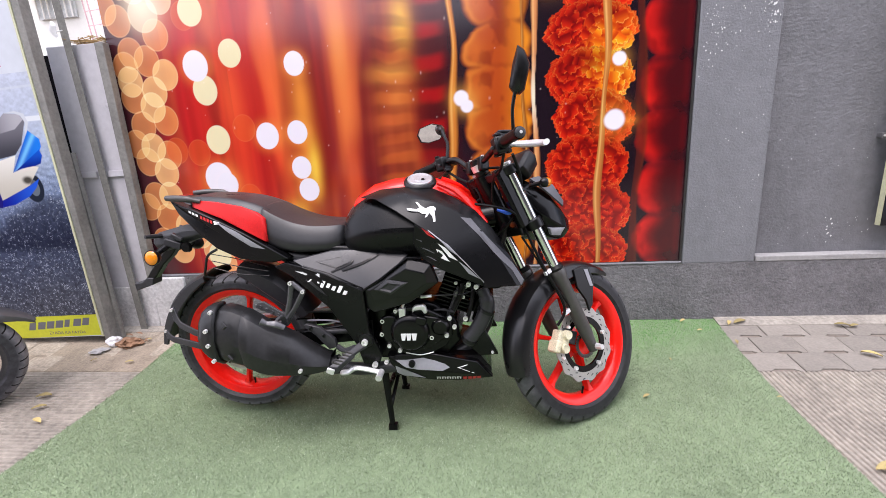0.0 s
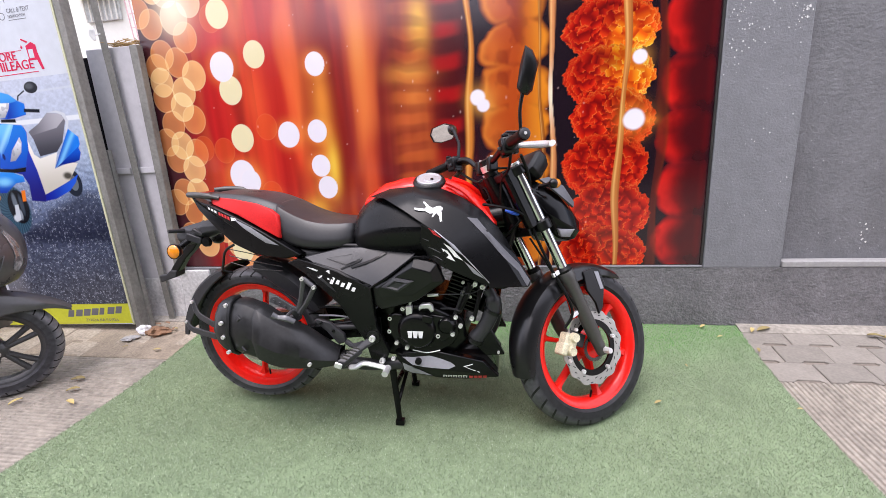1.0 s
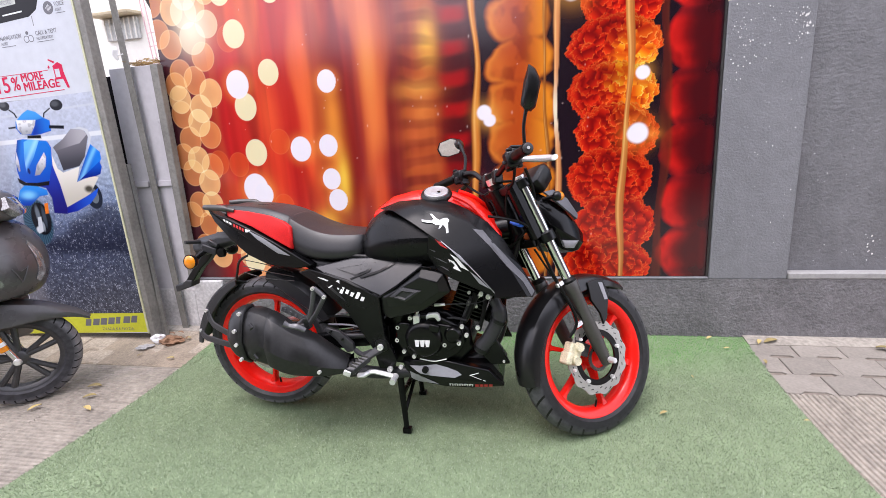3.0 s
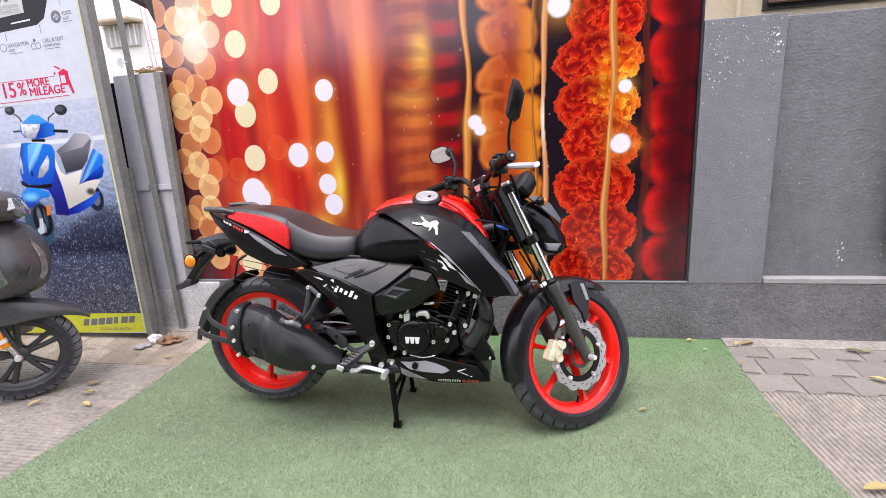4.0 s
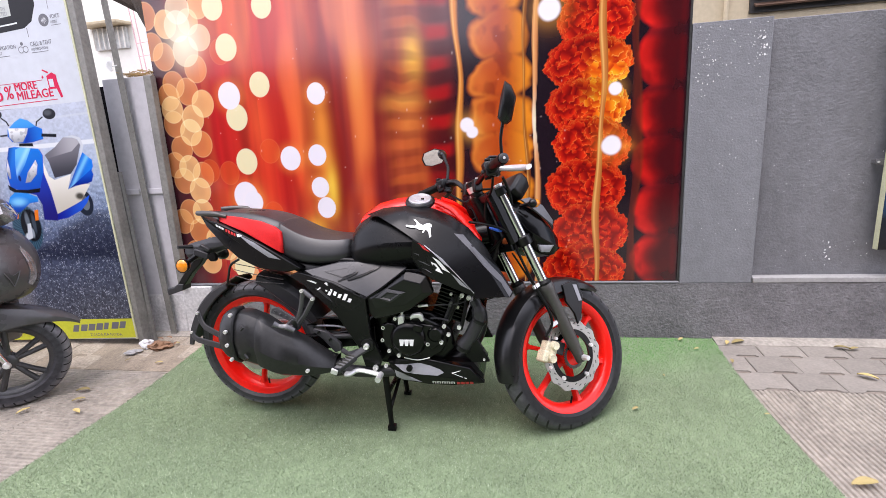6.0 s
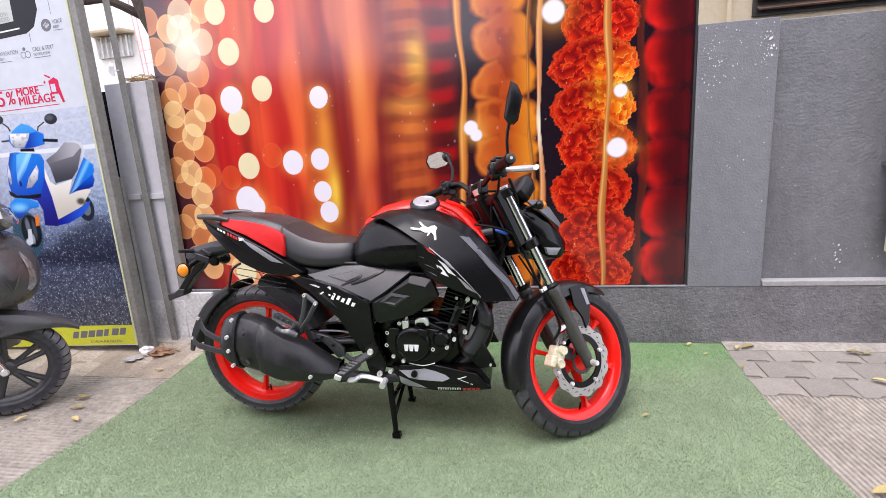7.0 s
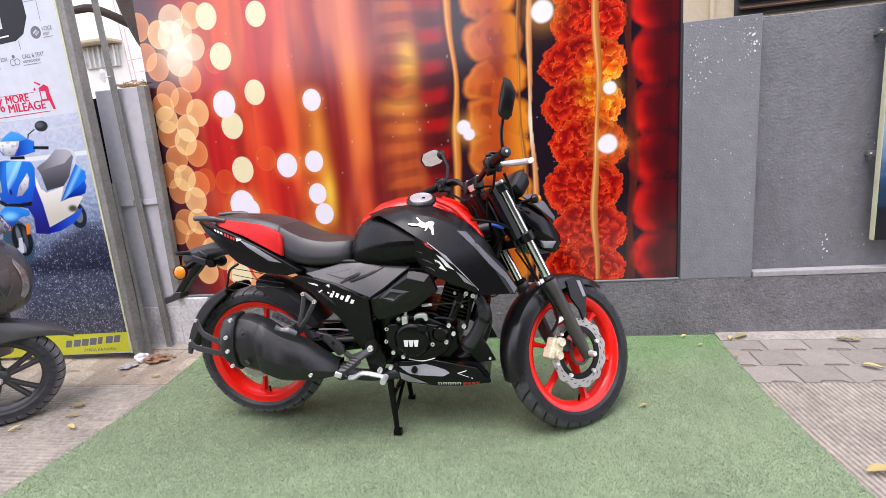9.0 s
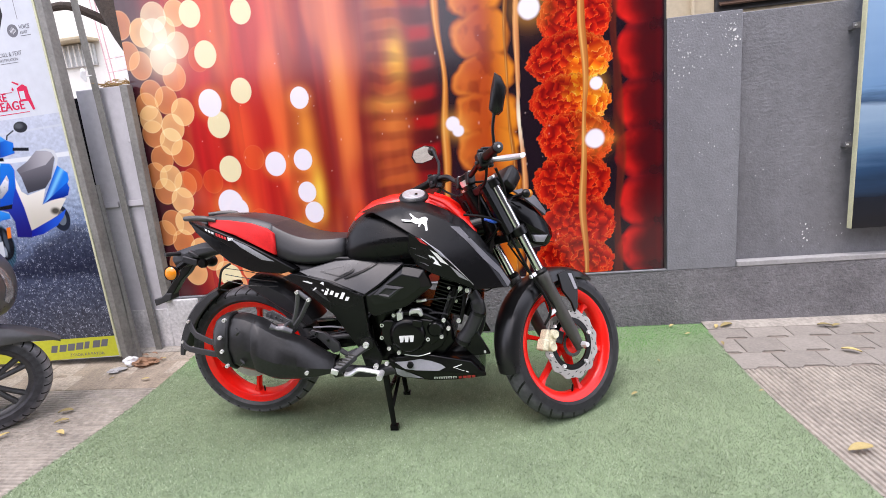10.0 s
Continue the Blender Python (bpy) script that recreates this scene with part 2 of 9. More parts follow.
# beige building behind the wall, with a louvred opening
house = thing("beige_building", "beige rendered building with a dark louvred vent behind the wall", "building", kind="")
bm = bmesh.new()
box(bm, (2.6, 4.15, 2.0), (5.0, 0.3, 4.2))
part("wall", bm, M_BEIGE, house)
bm = bmesh.new()
box(bm, (3.2, 3.985, 2.65), (2.15, 0.02, 1.0))
vent = part("vent", bm, M_DARK, house, "dark louvred vent opening")
M_SLAT = surface("rusty_slat", (0.10, 0.055, 0.035), 0.6, vary=0.3, scale=9)
for i in range(14):
    bm = bmesh.new()
    box(bm, (3.2, 3.955, 2.2 + 0.07 * i), (2.1, 0.05, 0.012), (35, 0, 0))
    part("slat", bm, M_SLAT, vent)
bm = bmesh.new()
tube(bm, [(1.95, 3.97, 0.2), (1.95, 3.97, 4.0)], 0.018, 8)
part("pipe", bm, M_BEIGE, house)

# gate, post and steel leaf at the side of the poster
gate = thing("metal_gate", "grey painted sheet-steel gate leaf beside the poster", "gate")
bm = bmesh.new()
box(bm, (-2.058, 2.385, 1.03), (0.324, 0.03, 1.38))
part("sheet", bm, M_GATE, gate, bevel=0.004)
bm = bmesh.new()
box(bm, (-1.880, 2.362, 1.058), (0.048, 0.045, 1.314))
part("edge_post", bm, M_POST, gate, bevel=0.003)
for x in (-2.15, -1.975):
    bm = bmesh.new()
    box(bm, (x, 2.362, 1.03), (0.13, 0.012, 0.035))
    part("strap", bm, M_GATE, gate, bevel=0.002)
bm = bmesh.new()
lathe(bm, [(0.001, 0), (0.012, 0.001), (0.012, 0.006), (0.001, 0.009)], pose(-1.93, 2.37, 1.40, 90, 0, 0), 12)
part("bolt_head", bm, M_GATE, gate)
post = thing("steel_post", "dark grey steel angle post in front of the gate", "post")
bm = bmesh.new()
for o, w, y0, y1 in ((0.008, 0.0215, 2.336, 2.342), (-0.010, 0.005, 2.343, 2.366)):
    rings(bm, [[(x + o - w, y0, z), (x + o + w, y0, z), (x + o + w, y1, z), (x + o - w, y1, z)] for x, z in ((-2.002, 0.055), (-2.079, 2.121), (-2.100, 2.693))])
part("angle", bm, M_POST, post, bevel=0.002)
bm = bmesh.new()
box(bm, (-2.07, 2.392, 0.20), (0.33, 0.05, 0.29))
box(bm, (-1.80, 2.390, 0.225), (0.208, 0.05, 0.345))
tagged(part("wall_stub", bm, surface("pale_stub_cement", (0.60, 0.59, 0.59), 0.85, vary=0.28, scale=6, bump=0.003, bump_scale=60), bevel=0.006), "pale cement stub at the foot of the gate", "wall", kind="structure")

# ad board
ad = thing("advertising_board", "tall printed scooter advertisement in a dark steel frame", "signboard", pose(-2.15, 0, 0.25) @ pose(0, 0, 0, 0, -1.35, 0) @ pose(2.15, 0, -0.25))
M_ADW = surface("ad_print_white", (0.57, 0.60, 0.65), 0.35, vary=0.06, scale=2, spec=0.2)
bm = bmesh.new()
box(bm, (-2.72, 2.215, 1.25), (1.14, 0.02, 2.30))
sheet = part("sheet", bm, M_ADW, ad, "white and blue printed sheet")
M_CREAM = surface("cream_edge", (0.55, 0.55, 0.36), 0.5)
bm = bmesh.new()
box(bm, (-2.146, 2.212, 1.25), (0.012, 0.03, 2.30))
part("edge_strip", bm, M_CREAM, ad, "cream edge strip")
bm = bmesh.new()
box(bm, (-2.118, 2.23, 1.24), (0.042, 0.06, 2.5))
part("frame", bm, M_POST, ad, bevel=0.003)
bm = bmesh.new()
rings(bm, [[(x - 0.028, y, z), (x + 0.028, y, z), (x + 0.028, y + 0.03, z), (x - 0.028, y + 0.03, z)] for x, y, z in ((-2.098, 2.245, 0.06), (-2.185, 2.325, 1.16))])
part("strut", bm, M_POST, ad, "dark grey prop behind the board", bevel=0.003)

# unseen wall added behind the camera; its two heights shape sky light and reflections
M_UNSEEN = surface("unseen_dark_wall", (0.035, 0.034, 0.033), 0.6, vary=0.2, scale=0.6)
bm = bmesh.new()
box(bm, (-6.4, -5.2, 1.7), (13.2, 0.3, 3.5))
box(bm, (6.6, -5.2, 3.0), (12.8, 0.3, 6.1))
tagged(part("wall_south", bm, M_UNSEEN), "unseen plain dark wall added across the yard to shape reflections", "wall", kind="structure")

# ---- the green mat ----
M_MAT = surface("green_backing", (0.185, 0.25, 0.14), 0.95, vary=0.2, scale=3, bump=0.001, bump_scale=170)


def pile_material():
    m, nodes, links, b = mat_nodes("green_pile")
    geo = nodes.new("ShaderNodeNewGeometry")
    r = ramp(nodes, [(0.0, (0.090, 0.135, 0.068)), (0.35, (0.180, 0.236, 0.142)), (0.7, (0.248, 0.312, 0.200)), (1.0, (0.46, 0.53, 0.39))])
    links.new(geo.outputs["Random Per Island"], r.inputs[0])
    fresh = ramp(nodes, [(0.0, (0.04, 0.20, 0.03)), (1.0, (0.22, 0.48, 0.14))])
    links.new(geo.outputs["Random Per Island"], fresh.inputs[0])
    tc = nodes.new("ShaderNodeTexCoord")
    sp = nodes.new("ShaderNodeSeparateXYZ")
    links.new(tc.outputs["Object"], sp.inputs[0])
    n = noise_node(nodes, links, 2.5, 5)
    ad = nodes.new("ShaderNodeMath")
    ad.operation = "MULTIPLY_ADD"
    ad.inputs[1].default_value = 0.7
    links.new(n.outputs[0], ad.inputs[0])
    links.new(sp.outputs[1], ad.inputs[2])
    mr = nodes.new("ShaderNodeMapRange")
    mr.inputs[1].default_value, mr.inputs[2].default_value = 2.35, 2.62
    links.new(ad.outputs[0], mr.inputs[0])
    mix = nodes.new("ShaderNodeMix")
    mix.data_type = "RGBA"
    links.new(mr.outputs[0], mix.inputs[0])
    links.new(r.outputs[0], mix.inputs[6])
    links.new(fresh.outputs[0], mix.inputs[7])
    n2 = noise_node(nodes, links, 6, 4)
    hs = nodes.new("ShaderNodeHueSaturation")
    vr = nodes.new("ShaderNodeMapRange")
    vr.inputs[1].default_value, vr.inputs[2].default_value, vr.inputs[3].default_value, vr.inputs[4].default_value = 0.3, 0.7, 0.9, 1.1
    links.new(n2.outputs[0], vr.inputs[0])
    links.new(vr.outputs[0], hs.inputs["Value"])
    links.new(mix.outputs[2], hs.inputs["Color"])
    links.new(hs.outputs[0], b.inputs["Base Color"])
    b.inputs["Roughness"].default_value = 0.75
    b.inputs["Specular IOR Level"].default_value = 0.25
    return m


M_PILE = pile_material()
bm = bmesh.new()
ys = [-2.0, 0, 1.0, 1.45] + [1.45 + 0.1 * i for i in range(1, 10)] + [2.372]
rings(bm, [[(-1.668 - 0.008 * y, y, rise(y) + 0.004), (1.262 + 0.034 * y, y, rise(y) + 0.004), (1.262 + 0.034 * y, y, rise(y) - 0.006), (-1.668 - 0.008 * y, y, rise(y) - 0.006)] for y in ys])
grass = part("artificial_grass_mat", bm, M_MAT)
tagged(grass, "faded green artificial grass mat under the motorcycle", "mat")
gen = np.random.default_rng(7)
NB = 380000
gx, gy = gen.uniform(-1.682, 1.357, NB), 2.374 - 1.75 * gen.uniform(0, 1, NB) ** 1.05
gx = -1.674 - 0.008 * gy + (gx + 1.682) / 3.039 * (2.940 + 0.042 * gy)
gz = 0.085 * (np.clip(gy - 1.45, 0, 1) / 0.95) ** 2 + 0.003
an = gen.uniform(0, 2 * math.pi, NB)
hh, ww = gen.uniform(0.0045, 0.0085, NB), gen.uniform(0.0007, 0.0015, NB)
la, lm = gen.uniform(0, 2 * math.pi, NB), gen.uniform(0.0025, 0.009, NB)
co = np.empty((NB, 3, 3))
co[:, 0] = np.stack([gx - ww * np.cos(an), gy - ww * np.sin(an), gz], 1)
co[:, 1] = np.stack([gx + ww * np.cos(an), gy + ww * np.sin(an), gz], 1)
co[:, 2] = np.stack([gx + lm * np.cos(la), gy + lm * np.sin(la), gz + hh], 1)
me = bpy.data.meshes.new("grass_pile")
me.vertices.add(NB * 3)
me.vertices.foreach_set("co", co.reshape(-1))
me.loops.add(NB * 3)
me.loops.foreach_set("vertex_index", np.arange(NB * 3, dtype=np.int32))
me.polygons.add(NB)
me.polygons.foreach_set("loop_start", np.arange(0, NB * 3, 3, dtype=np.int32))
me.update()
me.validate()
me.materials.append(M_PILE)
pile = new("grass_pile", me)
pile.parent = grass
tagged(pile, "short faded green plastic pile", kind="stuff")

# ---- festive poster with out-of-focus lights and marigold garlands ----
poster = thing("festival_poster", "large glossy red poster with blurred lights and marigold garlands", "poster")
PY = WALL_Y + 0.015
bm = bmesh.new()
box(bm, ((POST_L + POST_R) / 2, PY + 0.012, 1.405), (POST_R - POST_L, 0.024, 1.98))
part("backing_sheet", bm, M_DARK, poster)
bm = bmesh.new()
box(bm, (POST_R + 0.005, PY + 0.010, 1.405), (0.009, 0.038, 1.985))
part("edge_trim", bm, M_DARK, poster, "thin dark edge trim")
bm = bmesh.new()
box(bm, ((POST_L + POST_R) / 2, PY + 0.010, 0.410), (POST_R - POST_L, 0.036, 0.009))
part("edge_trim", bm, M_DARK, poster, "thin dark edge trim")

# the print: a fine grid of ink dots, each with its own colour, worked out shape by shape
PX = np.concatenate([np.arange(POST_L, -0.80, 0.0034), np.arange(-0.80, 0.48, 0.0050), np.arange(0.48, 0.90, 0.0023), np.arange(0.90, POST_R, 0.0045), [POST_R]])
PZ = np.concatenate([np.arange(0.415, 2.16, 0.0031), np.arange(2.16, 2.395, 0.008), [2.395]])
GX, GZ = np.meshgrid(PX, PZ)


def srgb(c):
    c = np.asarray(c, float) / 255
    return np.where(c < 0.04045, c / 12.92, ((c + 0.055) / 1.055) ** 2.4)


def ease(a, b, v):
    t = np.clip((v - a) / (b - a), 0, 1)
    return t * t * (3 - 2 * t)


def cloud(u, v, seed, octaves=3):
    """Smooth noise from 0 to 1."""
    total, weight = 0.0, 0.0
    for o in range(octaves):
        g = np.random.default_rng(seed * 10 + o).random((64, 64))
        uu, vv = u * 2 ** o + 200, v * 2 ** o + 200
        i, j = np.floor(uu).astype(int), np.floor(vv).astype(int)
        a, b = uu - i, vv - j
        a, b = a * a * (3 - 2 * a), b * b * (3 - 2 * b)
        i, j = i % 63, j % 63
        total = total + 0.5 ** o * ((g[i, j] * (1 - a) + g[i + 1, j] * a) * (1 - b) + (g[i, j + 1] * (1 - a) + g[i + 1, j + 1] * a) * b)
        weight += 0.5 ** o
    return total / weight


def near(x, z, r):
    """The window of the grid round a place."""
    i0, i1 = np.searchsorted(PX, (x - r, x + r))
    j0, j1 = np.searchsorted(PZ, (z - r, z + r))
    return slice(j0, j1), slice(i0, i1)


def lay(mask, c, w=(slice(None), slice(None))):
    m = mask[..., None]
    INK[w] = INK[w] * (1 - m) + srgb(c) * m


def glow(mask, c, w=(slice(None), slice(None))):
    INK[w] = 1 - (1 - INK[w]) * (1 - np.clip(mask[..., None] * srgb(c), 0, 1))


# hanging cloths, out of focus: colour from side to side, in soft upright folds
tones = ((-1.90, (66, 30, 40)), (-1.74, (92, 38, 44)), (-1.62, (150, 34, 36)), (-1.50, (196, 36, 34)), (-1.36, (205, 50, 36)), (-1.20, (222, 66, 40)), (-1.10, (196, 40, 34)), (-0.98, (206, 58, 36)), (-0.86, (214, 84, 40)), (-0.76, (176, 38, 32)),
         (-0.69, (150, 46, 42)), (-0.62, (205, 84, 50)), (-0.56, (196, 74, 44)), (-0.50, (136, 38, 38)), (-0.44, (140, 46, 40)), (-0.34, (176, 76, 42)), (-0.25, (172, 74, 40)), (-0.20, (120, 26, 26)), (-0.05, (96, 20, 26)), (0.0, (48, 24, 36)), (0.08, (40, 24, 36)), (1.2, (38, 22, 36)))
fold = GX + 0.07 * (cloud(GX * 2.0, GZ * 1.0, 3) - 0.5) + 0.06 * (cloud(GX * 8, GZ * 1.2, 4) - 0.5)
tx = [t[0] for t in tones]
INK = srgb(np.stack([np.interp(fold, tx, [t[1][k] for t in tones]) for k in range(3)], -1))
cloth = 1 - ease(-0.08, 0.02, GX)
streak = 0.65 * cloud(GX * 12, GZ * 0.5, 5, 2) + 0.35 * cloud(GX * 34, GZ * 0.9, 14, 2)
INK *= (1 - cloth * (1 - (0.62 + 0.76 * streak)))[..., None]
glow(cloth * ease(0.50, 0.78, cloud(GX * 7, GZ * 1.5, 6, 2)) * ease(-1.75, -1.4, GX) * 0.42, (245, 120, 48))
lay(cloth * ease(0.52, 0.75, cloud(GX * 9, GZ * 1.3, 7, 2)) * ease(-1.6, -1.3, GX) * 0.55, (120, 22, 26))
# pale pink veil over the upper cloths: sky glare put into the ink
glow(cloth * ease(1.45, 2.0, GZ) * ease(-1.25, -0.85, GX) * 0.30 * cloud(GX * 6, GZ, 12), (240, 170, 170))
for x, z, rx, rz, c, a in ((-0.60, 1.62, 0.050, 0.20, (250, 150, 70), 0.5), (-0.59, 1.30, 0.05, 0.16, (240, 110, 50), 0.45), (-0.60, 1.0, 0.05, 0.2, (225, 90, 45), 0.35), (-0.265, 1.70, 0.055, 0.13, (255, 190, 60), 0.95), (-0.33, 1.46, 0.11, 0.05, (250, 170, 70), 0.75), (-0.32, 1.34, 0.10, 0.05, (235, 130, 50), 0.7),
                           (-0.36, 1.22, 0.10, 0.06, (225, 110, 45), 0.6), (-0.33, 1.07, 0.09, 0.05, (220, 100, 40), 0.6), (-0.80, 1.00, 0.035, 0.14, (255, 200, 60), 0.95), (-0.83, 1.10, 0.06, 0.20, (250, 130, 40), 0.6), (-0.83, 1.36, 0.05, 0.17, (245, 150, 50), 0.8),
                           (-0.93, 0.74, 0.07, 0.08, (255, 190, 60), 0.9), (-1.10, 0.70, 0.09, 0.09, (245, 120, 40), 0.6), (-1.30, 1.80, 0.06, 0.20, (240, 100, 60), 0.5), (-1.22, 1.40, 0.08, 0.18, (235, 90, 40), 0.5), (-1.00, 1.45, 0.04, 0.25, (225, 80, 40), 0.45), (-0.96, 1.05, 0.05, 0.30, (235, 100, 40), 0.45)):
    w = near(x, z, 2.2 * max(rx, rz))
    glow(a * np.exp(-((GX[w] - x) / rx) ** 2 - np.abs((GZ[w] - z) / rz) ** 2.2), c, w)
# blurred strings: dull orange and dark red
for x0, hw, step, z0, hot, dark in ((-0.325, 0.10, 0.105, 0.02, (206, 104, 46), (112, 38, 34)), (-0.125, 0.085, 0.163, 0.085, (186, 22, 24), (66, 16, 24))):
    xs = GX - x0 - 0.012 * (cloud(GZ * 5, GZ * 0, 8) - 0.5)
    beat = 0.5 + 0.5 * np.cos(2 * math.pi * (GZ - z0 + 0.085 * cloud(GX * 6, GZ * 3.2, 9, 2)) / step)
    side = np.exp(-(xs / hw) ** 4)
    lay(side * (0.55 - 0.5 * ease(0.10, 0.75, beat)) * (0.5 + 0.7 * cloud(GX * 5, GZ * 3, 13)), dark)
    lay(side * ease(0.25, 1.0, beat) * np.clip(1.5 * cloud(GX * 7, GZ * 5, 10) - 0.25, 0, 0.85), hot)
lay(ease(-0.09, -0.03, GX) * (1 - ease(-0.03, 0.05, GX)) * 0.7, (50, 20, 30))
# nearer orange garland, softly out of focus
for i, (x, z, rx, rz) in enumerate(((0.20, 2.16, 0.16, 0.13), (0.19, 1.965, 0.150, 0.115), (0.206, 1.765, 0.170, 0.135), (0.214, 1.556, 0.175, 0.122), (0.208, 1.352, 0.180, 0.130), (0.20, 1.145, 0.175, 0.130), (0.208, 0.945, 0.180, 0.126), (0.20, 0.745, 0.172, 0.126), (0.208, 0.535, 0.178, 0.132))):
    w = near(x, z, 0.24)
    u, v = (GX[w] - x) / rx, (GZ[w] - z) / rz
    d = (np.abs(u) ** 2.6 + np.abs(v) ** 2.6) ** (1 / 2.6) + 0.46 * (cloud(GX[w] * 8 + i, GZ[w] * 8, 20) - 0.5)
    body = 1 - ease(0.82, 1.06, d)
    lay(body, (192, 84, 34), w)
    lay(body * ease(0.42, 0.62, cloud(GX[w] * 13, GZ[w] * 10 + i, 21)) * 0.7, (140, 50, 28), w)
    glow(body * ease(0.0, 1.0, u) * 0.85, (246, 150, 30), w)
    glow(body * np.exp(-((d - 0.86) / 0.12) ** 2) * (1 - ease(-0.9, 0.1, u)) * 0.45, (250, 150, 55), w)
    glow(body * np.exp(-((GX[w] - 0.10) / 0.05) ** 2 - ((v + 0.1) / 0.6) ** 2) * 0.35, (240, 130, 50), w)
    lay(body * ease(0.55, 1.0, -v) * 0.45, (96, 36, 30), w)
# far dark red garland
lobes = 0.962 - 0.062 * np.abs(np.sin((GZ - 0.44 + 0.05 * cloud(GX * 0, GZ * 3, 33)) * math.pi / 0.262)) ** 0.8 + 0.05 * (cloud(GX * 7, GZ * 11, 30) - 0.5)
body = ease(-0.006, 0.030, GX - lobes) * (1 - ease(1.10, 1.16, GX))
pinch = 0.35 + 0.65 * ease(0.02, 0.6, np.abs(np.sin((GZ - 0.44 + 0.05 * cloud(GX * 0, GZ * 3, 33) + 0.10 * (cloud(GX * 6, GZ * 4, 34) - 0.5)) * math.pi / 0.262)))
lay(body * pinch, (150, 22, 24))
glow(body * pinch * (1 - ease(0.02, 0.12, GX - lobes)) * (0.35 + 0.8 * cloud(GX * 16, GZ * 12, 31)), (232, 40, 24))
lay(body * ease(0.05, 0.16, GX - lobes) * 0.85, (60, 16, 26))
lay(body * ease(0.50, 0.75, cloud(GX * 14, GZ * 10, 32)) * 0.5, (90, 14, 22))
# sharp marigold garland: lobes, then ruffled petals laid from the rim inwards
petal_rng = random.Random(11)
LIT = (0.765, 1.45)
for i, (x, z, rx, rz) in enumerate(((0.70, 2.18, 0.18, 0.13), (0.70, 1.99, 0.185, 0.13), (0.702, 1.795, 0.178, 0.132), (0.668, 1.588, 0.206, 0.128), (0.664, 1.368, 0.196, 0.136), (0.690, 1.165, 0.184, 0.138), (0.660, 0.940, 0.196, 0.150), (0.686, 0.705, 0.188, 0.145), (0.655, 0.490, 0.205, 0.125))):
    w = near(x, z, 0.26)
    a = np.arctan2((GZ[w] - z) / rz, (GX[w] - x) / rx)
    d = np.hypot((GX[w] - x) / rx, (GZ[w] - z) / rz)
    edge = 1 + 0.16 * (cloud(np.cos(a) * 3 + 5 * i, np.sin(a) * 3, 40) - 0.5) * 2
    body = 1 - ease(0.90, 0.97, d / edge)
    lay(body, (112, 14, 16), w)
    for j in range(520):
        f = petal_rng.uniform(0.86, 1.02) if j < 130 else math.sqrt(petal_rng.random()) * 0.95
        b = petal_rng.uniform(0, 6.2832)
        px, pz = x + rx * f * math.cos(b) * 0.97, z + rz * f * math.sin(b) * 0.97
        if pz < 0.42:
            continue
        way = b + petal_rng.gauss(0, 0.5) if f > 0.82 else -1.57 + 1.3 * petal_rng.gauss(0, 1) + 0.6 * (px - x) / rx
        size = petal_rng.uniform(0.016, 0.031) * (1.0 if f > 0.3 else 0.85)
        q = near(px, pz, size * 1.5)
        if GX[q].size == 0:
            continue
        du, dv = GX[q] - px, GZ[q] - pz
        u, v = (du * math.cos(way) + dv * math.sin(way)) / size, (-du * math.sin(way) + dv * math.cos(way)) / (size * petal_rng.uniform(0.75, 1.15))
        ripple = 0.13 * np.sin(6 * v + j) + 0.05 * np.sin(13 * v + 2 * j)
        tip = 1.0 - u - ripple - 0.45 * v * v
        inside = ease(0.0, 0.12, tip) * (1 - ease(0.85, 1.0, np.abs(v))) * ease(-1.0, -0.7, u)
        top = (pz - z) / rz
        light = 0.55 + 0.45 * (1 - ease(-0.2, 0.9, top)) * (0.4 + 0.6 * ease(-0.9, 0.4, (px - x) / rx)) + 0.25 * petal_rng.random()
        if z < 1.25:
            light = 0.85 + 0.2 * petal_rng.random() - 0.25 * max(0.0, top)
        sun = max(0.0, 1 - math.hypot((px - LIT[0]) / 0.17, (pz - LIT[1]) / 0.27))
        sun = min(1.0, 1.9 * sun * petal_rng.uniform(0.4, 1.2))
        deep = np.array((150, 16, 12)) * (1 - sun) + np.array((226, 92, 18)) * sun
        mid = np.array((230, 50, 20)) * (1 - sun) + np.array((250, 160, 30)) * sun
        rim = np.array((255, 124, 60)) * (1 - sun) + np.array((255, 232, 110)) * sun
        shade = ease(-0.7, 0.75, u)[..., None]
        tint = srgb(deep) * (1 - shade) + srgb(mid) * shade
        r = (np.exp(-((tip - 0.14) / 0.10) ** 2) * petal_rng.uniform(0.15, 0.9))[..., None]
        tint = (tint * (1 - r) + srgb(rim) * r) * light
        INK[q] = INK[q] * (1 - inside[..., None]) + tint * inside[..., None]
